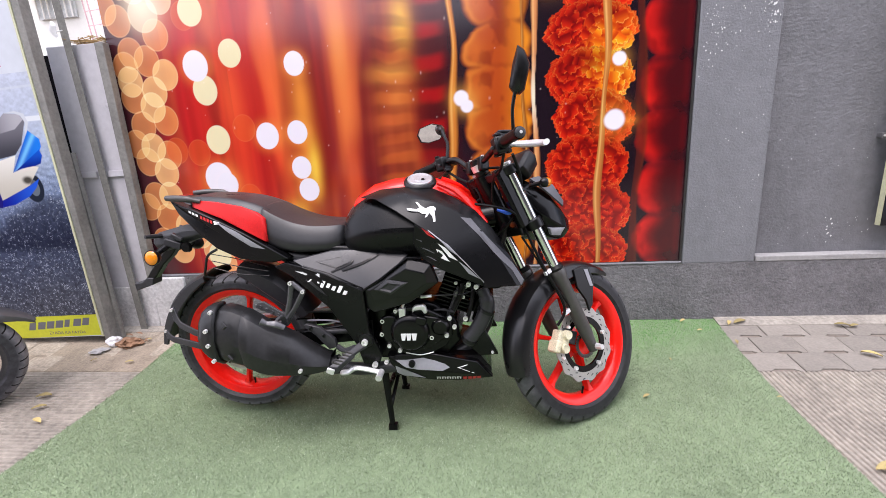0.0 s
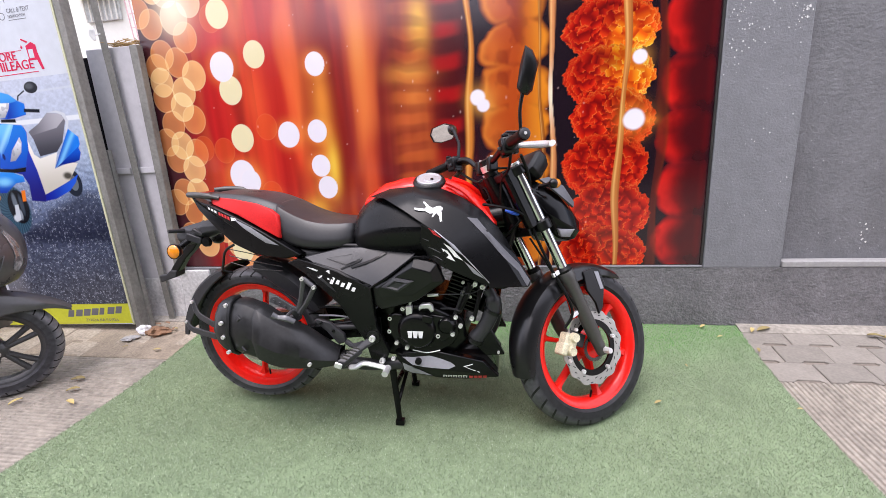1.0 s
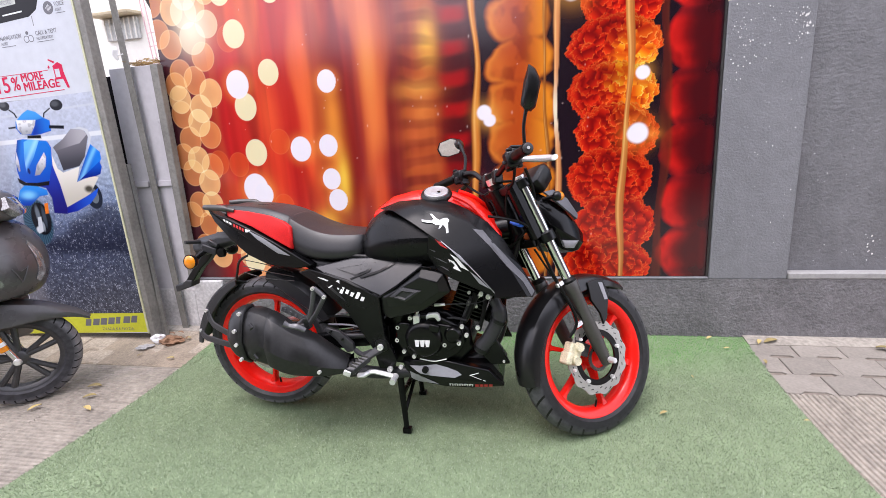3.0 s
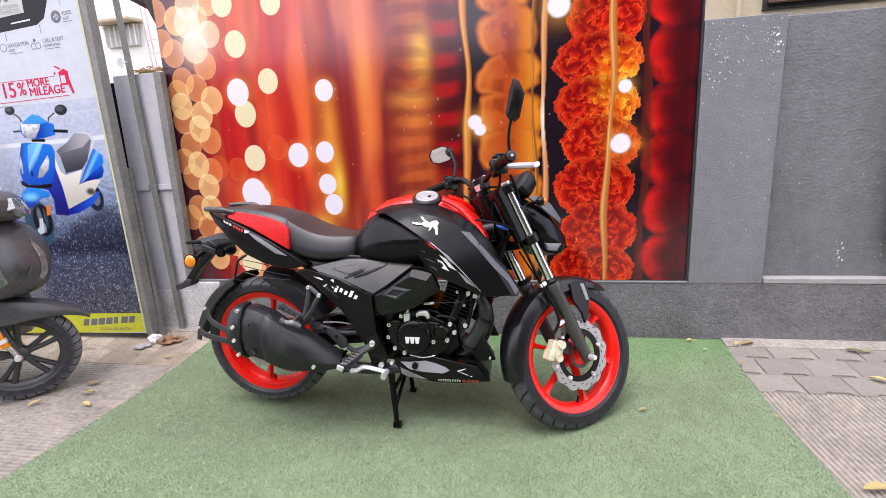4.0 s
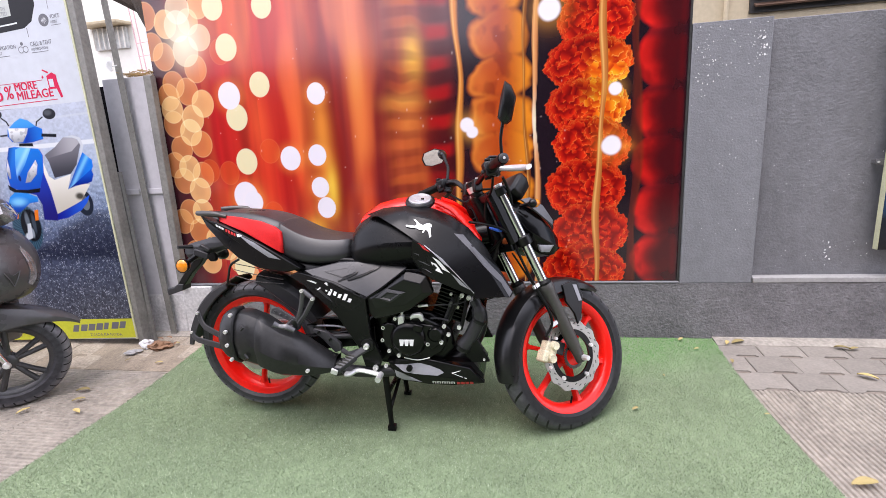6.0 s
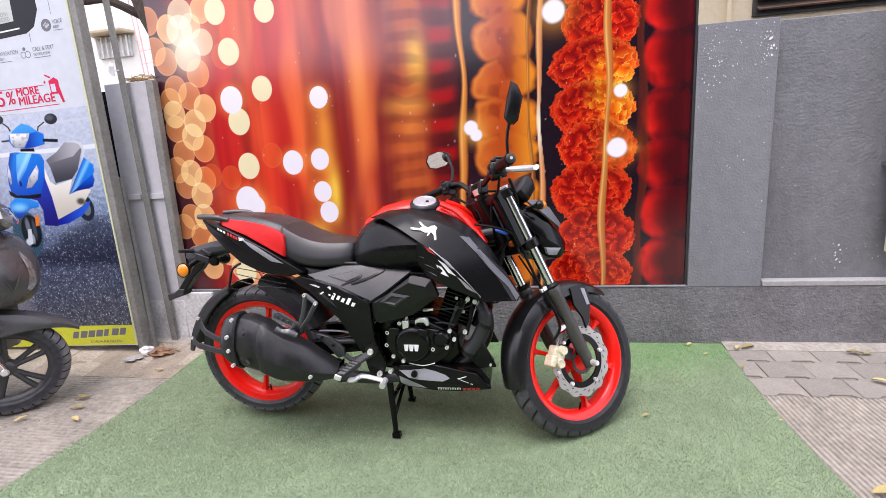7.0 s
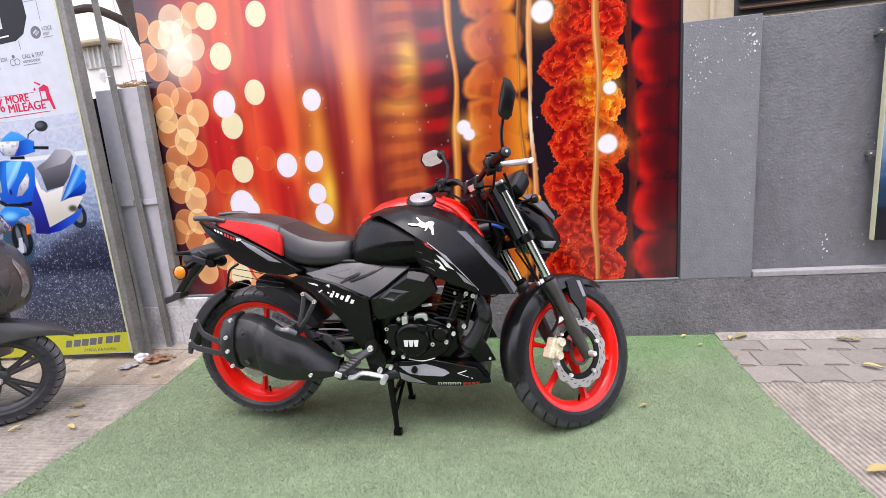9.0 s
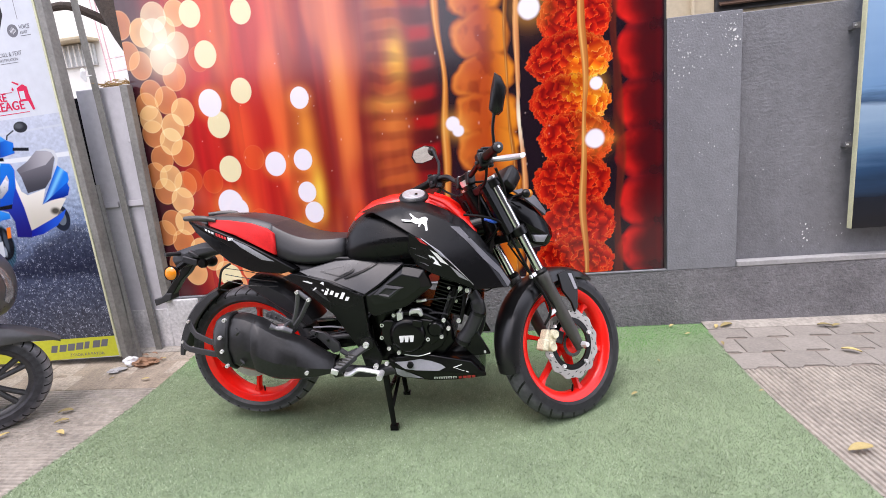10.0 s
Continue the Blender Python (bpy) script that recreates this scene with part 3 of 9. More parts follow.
# ribbons
for x, w0, amp, c, a, soft in ((0.912, 0.024, 0.012, (104, 44, 34), 0.75, 0.55), (0.343, 0.010, 0.010, (150, 84, 40), 0.8, 0.4), (0.398, 0.014, 0.008, (226, 150, 96), 1.0, 0.15), (-0.022, 0.019, 0.014, (228, 142, 58), 0.95, 0.45), (0.732, 0.018, 0.010, (206, 128, 66), 1.0, 0.10)):
    c0 = x + amp * np.sin(5.2 * GZ + 9 * x) + 0.4 * amp * np.sin(13 * GZ + x) + (0.014 * (GZ - 1.1) if x == 0.732 else 0)
    hw = w0 * (0.86 + 0.24 * np.sin(7 * GZ + 20 * x))
    s = (GX - c0) / hw
    m = 1 - ease(1 - soft, 1 + soft, np.abs(s))
    lay(m * a, c)
    if x != 0.912:
        glow(m * a * np.exp(-((s + 0.35) / 0.3) ** 2) * (0.2 + 0.7 * cloud(GX * 3, GZ * 5, 50)), (250, 190, 110))
    lay(m * a * ease(0.35, 0.95, s) * 0.45, (130, 70, 34))
    if x == 0.398:
        glow(m * np.exp(-((GZ - 1.30) / 0.12) ** 2) * 0.9, (255, 245, 215))


def disc(x, z, rx, rz, c, a, rim=0.0, solid=True):
    w = near(x, z, 1.1 * max(rx, rz))
    d = np.hypot((GX[w] - x) / rx, (GZ[w] - z) / rz)
    m = 1 - ease(0.955, 1.015, d)
    if solid:
        lay(m * a, c, w)
    else:
        glow(m * a * (0.86 + 0.14 * ease(0.2, 0.9, d)), c, w)
    if rim:
        glow(rim * np.exp(-((d - 0.955) / 0.035) ** 2), (255, 225, 170), w)


ORANGE, PEACH, HOTC = (226, 142, 78), (244, 186, 122), (255, 226, 180)
chain = ((-1.875, 2.055, 0), (-1.748, 2.000, 1), (-1.857, 1.884, 0), (-1.790, 1.822, 0), (-1.592, 1.739, 0), (-1.755, 1.659, 0), (-1.800, 1.590, 0), (-1.670, 1.614, 0), (-1.789, 1.516, 1), (-1.578, 1.538, 1), (-1.659, 1.455, 1), (-1.791, 1.430, 0), (-1.626, 1.302, 0), (-1.687, 1.375, 1), (-1.766, 1.280, 0),
         (-1.826, 1.183, 0), (-1.733, 1.160, 1), (-1.645, 1.114, 0), (-1.782, 1.084, 0), (-1.683, 1.019, 1), (-1.776, 0.887, 0), (-1.686, 0.885, 1), (-1.837, 0.827, 0), (-1.728, 0.761, 0), (-1.62, 0.70, 1), (-1.78, 0.62, 0), (-1.68, 0.56, 1))
for x, z, k in chain:
    disc(x, z, 0.074, 0.082, (ORANGE, PEACH)[k], 0.80 + 0.1 * k, 0.22, solid=False)
for x, z in ((-1.42, 1.82), (-1.594, 1.136), (-1.463, 1.118), (-1.178, 1.236), (-1.50, 0.78), (-1.20, 0.86)):
    disc(x, z, 0.066, 0.074, (236, 100, 44), 0.45, 0.05)
for x, z in ((-1.52, 2.08), (-1.60, 2.0), (-1.55, 0.64), (-1.48, 0.55), (-1.38, 0.66), (-1.30, 0.56), (-1.22, 0.63), (-1.12, 0.55), (-1.42, 0.47)):
    disc(x, z, 0.068, 0.074, PEACH, 0.75, 0.25, solid=False)
for x, z, r in ((-1.655, 2.074, 0.08), (-1.673, 1.982, 0.085), (-1.641, 1.841, 0.085), (-1.538, 1.908, 0.072)):
    disc(x, z, r, r * 1.05, HOTC, 0.62, 0.2, solid=False)
w = near(-1.64, 1.93, 0.4)
glow(0.9 * np.exp(-np.hypot((GX[w] + 1.64) / 0.10, (GZ[w] - 1.90) / 0.13) ** 2), (255, 240, 200), w)
for x, z, rx in ((-1.375, 1.840, 0.068), (-1.365, 1.445, 0.070), (-1.193, 1.620, 0.064), (-1.123, 2.042, 0.062), (-1.338, 1.182, 0.070), (-1.429, 2.065, 0.066), (-1.45, 0.52, 0.07)):
    disc(x, z, rx, rx * 1.13, (244, 234, 190), 0.97, 0.2)
for x, z, rx in ((-1.372, 0.971, 0.082), (-1.325, 0.934, 0.062), (-1.397, 1.571, 0.072), (-0.848, 1.545, 0.056), (-1.049, 1.187, 0.065), (-0.877, 1.197, 0.057), (-0.878, 1.007, 0.056), (-0.850, 0.884, 0.058)):
    w = near(x, z, 0.2)
    glow(0.55 * np.exp(-(np.hypot(GX[w] - x, GZ[w] - z) / (rx * 1.35)) ** 4), (250, 140, 60), w)
    disc(x, z, rx, rx * 1.11, (246, 242, 250), 0.99)
for x, z, r in ((0.79, 1.163, 0.052), (0.805, 1.452, 0.034), (0.022, 1.315, 0.040), (0.05, 1.275, 0.034), (0.47, 1.866, 0.058)):
    w = near(x, z, 0.25)
    d = np.hypot(GX[w] - x, GZ[w] - z) / r
    glow(0.45 * np.exp(-(d / 1.5) ** 2), (255, 180, 80), w)
    lay(1 - ease(0.80, 1.12, d + 0.10 * (cloud(GX[w] * 20, GZ[w] * 20, 60) - 0.5)), (252, 248, 255), w)
w = near(0.87, 1.155, 0.12)
glow(0.7 * np.exp(-((GX[w] - 0.868) / 0.035) ** 2 - ((GZ[w] - 1.155) / 0.022) ** 2), (235, 130, 50), w)
# scratches and flecks in the film
for k in range(70):
    x, z, r = petal_rng.uniform(-1.7, 0.6), petal_rng.uniform(0.5, 2.0), petal_rng.uniform(0.002, 0.004)
    w = near(x, z, 0.02)
    glow(0.5 * np.exp(-np.hypot((GX[w] - x) / r, (GZ[w] - z) / (r * petal_rng.uniform(0.8, 2.2))) ** 2), (235, 210, 200), w)


def print_material(name, gloss, coat):
    m, nodes, links, b = mat_nodes(name)
    at = nodes.new("ShaderNodeVertexColor")
    at.layer_name = "ink"
    links.new(at.outputs[0], b.inputs["Base Color"])
    b.inputs["Specular IOR Level"].default_value = gloss
    b.inputs["Coat Weight"].default_value, b.inputs["Coat Roughness"].default_value = coat, 0.17
    rn = noise_node(nodes, links, 3, 3)
    rr = nodes.new("ShaderNodeMapRange")
    rr.inputs[3].default_value, rr.inputs[4].default_value = 0.13, 0.19
    links.new(rn.outputs[0], rr.inputs[0])
    links.new(rr.outputs[0], b.inputs["Roughness"])
    wob = noise_node(nodes, links, 2.2, 2, stretch=(0.6, 1, 1.6))
    bp = nodes.new("ShaderNodeBump")
    bp.inputs["Distance"].default_value, bp.inputs["Strength"].default_value = 0.004, 0.35
    links.new(wob.outputs[0], bp.inputs["Height"])
    links.new(bp.outputs[0], b.inputs["Normal"])
    return m


def print_sheet(y, parent, mat, label):
    """The inked grid as a thin sheet at depth y."""
    h, w = GX.shape
    me = bpy.data.meshes.new("print")
    me.vertices.add(h * w)
    me.vertices.foreach_set("co", np.stack([GX, np.full_like(GX, y), GZ], -1).reshape(-1))
    k = (np.arange(h - 1)[:, None] * w + np.arange(w - 1)).reshape(-1)
    quads = np.stack([k, k + 1, k + w + 1, k + w], 1).astype(np.int32)
    me.loops.add(quads.size)
    me.loops.foreach_set("vertex_index", quads.reshape(-1))
    me.polygons.add(len(quads))
    me.polygons.foreach_set("loop_start", np.arange(0, quads.size, 4, dtype=np.int32))
    me.update()
    me.validate()
    col = me.color_attributes.new("ink", "FLOAT_COLOR", "POINT")
    col.data.foreach_set("color", np.concatenate([np.clip(INK, 0, 1) ** 1.06 * 0.88, np.ones((h, w, 1))], -1).reshape(-1))
    me.materials.append(mat)
    ob = new("print", me)
    ob.parent = parent
    return tagged(ob, label)


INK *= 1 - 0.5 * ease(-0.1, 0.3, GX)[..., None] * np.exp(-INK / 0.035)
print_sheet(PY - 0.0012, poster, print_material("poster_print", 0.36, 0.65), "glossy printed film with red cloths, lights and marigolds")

# ---- the motorcycle: x ahead, y to its left, z up; its middle plane lies at y = 1.65 ----
M_MATT = surface("matt_black_paint", (0.0038, 0.0038, 0.0043), 0.27, vary=0.25, scale=5, rough_vary=0.05, bump=0.00003, bump_scale=900, spec=0.23)
# panel black with a raised base colour, standing in for sky light on upturned faces
M_BLACK_LIT = surface("lit_black_panel_paint", (0.028, 0.028, 0.031), 0.30, vary=0.15, scale=6, bump=0.00004, bump_scale=700, spec=0.5)
M_SHEEN = surface("satin_black_guard_paint", (0.006, 0.006, 0.0066), 0.30, vary=0.2, scale=6, spec=0.5)
M_GLOSS = surface("satin_black_paint", (0.003, 0.003, 0.0035), 0.20, vary=0.2, scale=5, rough_vary=0.06, spec=0.26)
M_PLAST = surface("black_plastic", (0.004, 0.004, 0.0045), 0.30, vary=0.2, scale=14, bump=0.0001, bump_scale=700, spec=0.36)
M_PLAST2 = surface("dark_grey_plastic", (0.032, 0.032, 0.035), 0.36, vary=0.15, scale=14, bump=0.0001, bump_scale=700, spec=0.35)
M_RED = surface("red_paint", (0.88, 0.014, 0.007), 0.22, vary=0.06, scale=8, coat=0.15, rough_vary=0.05, spec=0.4)
M_REDV = surface("red_vinyl", (0.62, 0.013, 0.013), 0.46, vary=0.12, scale=20, bump=0.0002, bump_scale=500, spec=0.3)
M_VINYL = surface("black_vinyl", (0.019, 0.019, 0.021), 0.40, vary=0.15, scale=12, bump=0.0003, bump_scale=420, spec=0.5)
M_CHROME = surface("chromed_steel", (0.72, 0.72, 0.73), 0.16, metal=1.0, vary=0.06, rough_vary=0.05)
M_ALU = surface("cast_aluminium", (0.78, 0.78, 0.78), 0.38, metal=0.7, vary=0.1, scale=20, bump=0.0001, bump_scale=500)
M_BOLT = surface("zinc_bolt", (0.88, 0.88, 0.86), 0.3, metal=0.55, vary=0.08)
M_BRK = surface("grey_cast_bracket", (0.11, 0.11, 0.115), 0.36, metal=0.5, vary=0.15, scale=20)
M_SLIDER = surface("grey_fork_slider", (0.075, 0.072, 0.068), 0.4, metal=0.3, vary=0.1)
M_SATIN = surface("satin_grey_paint", (0.10, 0.10, 0.11), 0.30, vary=0.1, scale=8, spec=0.4)
M_GREYD = surface("grey_decal", (0.30, 0.30, 0.33), 0.35, vary=0.08)
M_WDEC = surface("white_decal", (0.80, 0.80, 0.80), 0.4, vary=0.04)
M_RDEC = surface("red_decal", (0.62, 0.03, 0.03), 0.4, vary=0.05)
M_CREAMT = surface("cream_masking", (0.62, 0.57, 0.40), 0.6, vary=0.35, scale=30, bump=0.0003)
M_DISC = surface("brushed_disc_steel", (0.44, 0.425, 0.40), 0.42, metal=0.45, vary=0.1, scale=30)
M_AMBER = surface("amber_lens", (0.80, 0.25, 0.006), 0.18, vary=0.1, scale=60, bump=0.0006, bump_scale=120, coat=0.5)
M_ENG = surface("black_engine_paint", (0.003, 0.003, 0.0033), 0.24, vary=0.3, scale=14, bump=0.0002, bump_scale=300, spec=0.26)
M_CABLE = surface("black_rubber_hose", (0.004, 0.004, 0.004), 0.42, vary=0.2, spec=0.2)
M_BLUE = surface("blue_connector", (0.02, 0.12, 0.62), 0.4)
M_MIRROR = surface("mirror_glass", (0.9, 0.9, 0.9), 0.03, metal=1.0, vary=0.01, rough_vary=0.01)


def tyre_material(name, blocks, slant, inner=0.268, dust=1.0):
    """Rubber with slanting tread grooves on the crown, by angle round the axle."""
    m, nodes, links, b = mat_nodes(name)
    tc = nodes.new("ShaderNodeTexCoord")
    sp = nodes.new("ShaderNodeSeparateXYZ")
    links.new(tc.outputs["Object"], sp.inputs[0])

    def op(kind, a, c=None, clamp=False):
        n = nodes.new("ShaderNodeMath")
        n.operation, n.use_clamp = kind, clamp
        for i, v in enumerate((a, c)):
            if v is None:
                continue
            if isinstance(v, (int, float)):
                n.inputs[i].default_value = v
            else:
                links.new(v, n.inputs[i])
        return n.outputs[0]
    ang = op("MULTIPLY", op("ARCTAN2", sp.outputs[2], sp.outputs[0]), blocks / 6.28318)
    wide = op("ABSOLUTE", sp.outputs[1])
    saw = op("FRACT", op("ADD", ang, op("MULTIPLY", wide, slant)))
    near = op("ABSOLUTE", op("SUBTRACT", saw, 0.5))
    groove = op("LESS_THAN", near, 0.08)
    r = op("SQRT", op("ADD", op("MULTIPLY", sp.outputs[0], sp.outputs[0]), op("MULTIPLY", sp.outputs[2], sp.outputs[2])))
    crown = op("GREATER_THAN", r, inner)
    cut = op("MULTIPLY", groove, crown)
    n1 = noise_node(nodes, links, 40, 4)
    mix = nodes.new("ShaderNodeMix")
    mix.data_type = "RGBA"
    rp = ramp(nodes, [(0.3, (0.052 * dust, 0.052 * dust, 0.056 * dust)), (0.7, (0.100 * dust, 0.100 * dust, 0.107 * dust))])
    wall_ = ramp(nodes, [(0.3, (0.012 * dust, 0.012 * dust, 0.0135 * dust)), (0.7, (0.025 * dust, 0.025 * dust, 0.028 * dust))])
    links.new(n1.outputs[0], rp.inputs[0])
    links.new(n1.outputs[0], wall_.inputs[0])
    worn = nodes.new("ShaderNodeMapRange")
    worn.inputs[1].default_value, worn.inputs[2].default_value = inner - 0.006, inner + 0.016
    links.new(r, worn.inputs[0])
    tone = nodes.new("ShaderNodeMix")
    tone.data_type = "RGBA"
    links.new(worn.outputs[0], tone.inputs[0])
    links.new(wall_.outputs[0], tone.inputs[6])
    links.new(rp.outputs[0], tone.inputs[7])
    links.new(cut, mix.inputs[0])
    links.new(tone.outputs[2], mix.inputs[6])
    mix.inputs[7].default_value = (0.002, 0.002, 0.002, 1)
    links.new(mix.outputs[2], b.inputs["Base Color"])
    bp = nodes.new("ShaderNodeBump")
    bp.inputs["Distance"].default_value = 0.010
    links.new(op("SUBTRACT", 1.0, cut), bp.inputs["Height"])
    links.new(bp.outputs[0], b.inputs["Normal"])
    b.inputs["Roughness"].default_value = 0.5
    b.inputs["Specular IOR Level"].default_value = 0.35
    return m


M_TYRE_F = tyre_material("front_tyre_rubber", 30, 14, 0.277)
M_TYRE_R = tyre_material("rear_tyre_rubber", 34, -12, 0.270, 2.0)
LIE = pose(0, 0, 0, 90, 0, 0)


def arc_profile(r_rim, r_out, half, n=7):
    """A tyre's section: (radius, offset) from bead to bead over the crown."""
    out = [(r_rim, -half * 0.72)]
    for i in range(2 * n + 1):
        a = math.pi * (i / (2 * n))
        out.append((r_rim + 0.012 + (r_out - r_rim - 0.012) * math.sin(a) ** 0.7, -half * math.cos(a) * (1 if 0.12 < i / (2 * n) < 0.88 else 0.92)))
    return out + [(r_rim, half * 0.72)]


def wheel(bike, name, m, r_out, r_rim, half, tyre, spokes, turn):
    bm = bmesh.new()
    h = half * 0.74
    lathe(bm, [(r_rim + 0.006, -h), (r_rim + 0.006, -h + 0.006), (r_rim - 0.012, -h + 0.012), (r_rim - 0.020, -h * 0.3), (r_rim - 0.020, h * 0.3),
               (r_rim - 0.012, h - 0.012), (r_rim + 0.006, h - 0.006), (r_rim + 0.006, h), (r_rim - 0.008, h), (r_rim - 0.026, h - 0.010),
               (r_rim - 0.036, h * 0.3), (r_rim - 0.036, -h * 0.3), (r_rim - 0.026, -h + 0.010), (r_rim - 0.008, -h)], LIE, 64, closed=True)
    rim = part(name, bm, M_RED, bike, "red painted alloy wheel", at=m)
    for k in range(spokes):
        a = turn + 2 * math.pi * k / spokes
        u, w = Vector((math.cos(a), 0, math.sin(a))), Vector((-math.sin(a), 0, math.cos(a)))
        loops = []
        for r, ww, d in ((0.030, 0.018, 0.026), (0.075, 0.011, 0.020), (0.14, 0.0085, 0.016), (r_rim - 0.05, 0.010, 0.016), (r_rim - 0.030, 0.020, 0.020)):
            loops.append([u * r + w * sx * ww + Vector((0, sy * d, 0)) for sx, sy in ((-1, -0.6), (-0.6, -1), (0.6, -1), (1, -0.6), (1, 0.6), (0.6, 1), (-0.6, 1), (-1, 0.6))])
        bm = bmesh.new()
        rings(bm, loops)
        part("spoke", bm, M_RED, rim)
    bm = bmesh.new()
    lathe(bm, [(0.02, -0.06), (0.042, -0.058), (0.046, -0.03), (0.046, 0.03), (0.042, 0.058), (0.02, 0.06)], LIE, 28)
    part("hub", bm, M_RED, rim)
    bm = bmesh.new()
    lathe(bm, arc_profile(r_rim, r_out, half), LIE, 96, closed=True)
    part("tyre", bm, tyre, rim, "black rubber tyre with slanting tread grooves")
    bm = bmesh.new()
    tube(bm, [(0, -0.012, -r_rim + 0.03), (0.004, -0.02, -r_rim + 0.062)], 0.004, 8)
    part("valve", bm, M_CABLE, rim)
    return rim


def bolt(parent, p, r=0.007, d=(0, -1, 0), mat=None, name="bolt"):
    bm = bmesh.new()
    lathe(bm, [(r * 0.55, 0.001), (r * 0.55, r * 0.9), (r * 0.95, r * 0.9), (r, r * 0.4), (r, -0.004)], Matrix.Translation(p) @ Vector((0, 0, 1)).rotation_difference(Vector(d)).to_matrix().to_4x4(), 10)
    return part(name, bm, mat or M_BOLT, parent)


BIKE_Y = 1.65
bike = thing("motorcycle", "matt black motorcycle with red wheels on a green mat", "motorcycle", pose(0, BIKE_Y, 0))
STEER, RAKE = radians(38), radians(24)
PIVOT = Vector((0.463, 0, 0.283))
S = Matrix.Translation((-0.020, 0, -0.006)) @ Matrix.Translation(PIVOT) @ Matrix.Rotation(STEER, 4, Vector((-math.sin(RAKE), 0, math.cos(RAKE)))) @ Matrix.Translation(-PIVOT)
AX_F, AX_R = Vector((0.50, 0, 0.303)), Vector((-0.885, 0, 0.335))
UPF = Vector((-math.sin(RAKE), 0, math.cos(RAKE)))
FWD = Vector((math.cos(RAKE), 0, math.sin(RAKE)))


def steered(name, bm, mat, parent=None, label="", **kw):
    return part(name, bm, mat, parent or bike, label, at=S if parent is None else None, **kw)


# wheels
fw = wheel(bike, "front_wheel", S @ Matrix.Translation(AX_F), 0.308, 0.236, 0.053, M_TYRE_F, 6, 0.75)
rw = wheel(bike, "rear_wheel", Matrix.Translation(AX_R), 0.300, 0.236, 0.066, M_TYRE_R, 6, 0.35)

# front brake
bm = bmesh.new()
n = 120
outer = [(0.141 + 0.005 * max(-0.6, math.sin(12 * 2 * math.pi * k / n))) for k in range(n)]
loops = []
for rr, yy in ((None, -0.058), (None, -0.054), (0.108, -0.054), (0.108, -0.058)):
    loops.append([Vector(((rr or outer[k]) * math.cos(2 * math.pi * k / n), yy, (rr or outer[k]) * math.sin(2 * math.pi * k / n))) for k in range(n)])
rings(bm, loops, closed=True)
disc = part("brake_disc", bm, M_DISC, fw, "petal-shaped steel brake disc")
bm = bmesh.new()
for k in range(36):
    a = 2 * math.pi * k / 36
    r0 = (0.116, 0.125, 0.133)[k % 3]
    box(bm, (r0 * math.cos(a), -0.0583, r0 * math.sin(a)), (0.012, 0.001, 0.0035), (0, -math.degrees(a) + 70, 0))
part("disc_slot", bm, M_DARK, fw)
bm = bmesh.new()
lathe(bm, [(0.086, -0.004), (0.109, -0.004), (0.109, 0.004), (0.086, 0.004)], Matrix.Translation((0, -0.053, 0)) @ LIE, 40, closed=True)
part("disc_carrier", bm, M_ENG, fw)
bm = bmesh.new()
for k in range(40):
    a = 2 * math.pi * k / 40
    box(bm, (0.049 * math.cos(a), -0.063, 0.049 * math.sin(a)), (0.008, 0.003, 0.004), (0, -math.degrees(a), 0))
lathe(bm, [(0.040, -0.003), (0.047, -0.003), (0.047, 0.003), (0.040, 0.003)], Matrix.Translation((0, -0.063, 0)) @ LIE, 40, closed=True)
part("sensor_ring", bm, M_SLIDER, fw)
for k in range(5):
    a = 0.3 + 2 * math.pi * k / 5
    bolt(fw, (0.102 * math.cos(a), -0.06, 0.102 * math.sin(a)), 0.008)

# fork
for side, nm in ((-1, "right"), (1, "left")):
    y = 0.095 * side
    base = AX_F + Vector((0, y, 0))
    bm = bmesh.new()
    tube(bm, [base + UPF * s for s in (0.33, 0.335, 0.765)], [0.0190] * 3, 20)
    st = steered("fork_tube", bm, M_CHROME, label="polished chrome fork tube")
    bm = bmesh.new()
    pts, rs = [], []
    for s, r in ((-0.022, 0.012), (-0.018, 0.020), (0.03, 0.022), (0.07, 0.026), (0.29, 0.027), (0.31, 0.031), (0.335, 0.031), (0.345, 0.024)):
        pts.append(base + UPF * s)
        rs.append(r)
    tube(bm, pts, rs, 20)
    sl = steered("fork_slider", bm, M_SLIDER, label="dark grey fork slider")
    bm = bmesh.new()
    lathe(bm, [(0.024, -0.001), (0.030, 0.0), (0.030, 0.02), (0.021, 0.03)], Matrix.Translation(base + UPF * 0.325) @ Vector((0, 0, 1)).rotation_difference(UPF).to_matrix().to_4x4(), 18)
    steered("dust_seal", bm, M_CABLE)
    bm = bmesh.new()
    lathe(bm, [(0.005, -0.022), (0.010, -0.022), (0.012, -0.008), (0.013, 0.004), (0.009, 0.008)], Matrix.Translation(base + Vector((0, 0.03 * side, 0))) @ pose(0, 0, 0, 90 if side > 0 else -90, 0, 0), 8)
    steered("axle_nut", bm, M_ALU)
    bm = bmesh.new()
    lathe(bm, [(0.004, 0), (0.017, 0.002), (0.019, 0.008), (0.019, 0.0), (0.004, -0.004)], Matrix.Translation(base + UPF * 0.765) @ Vector((0, 0, 1)).rotation_difference(UPF).to_matrix().to_4x4(), 16)
    steered("fork_cap", bm, M_BOLT)
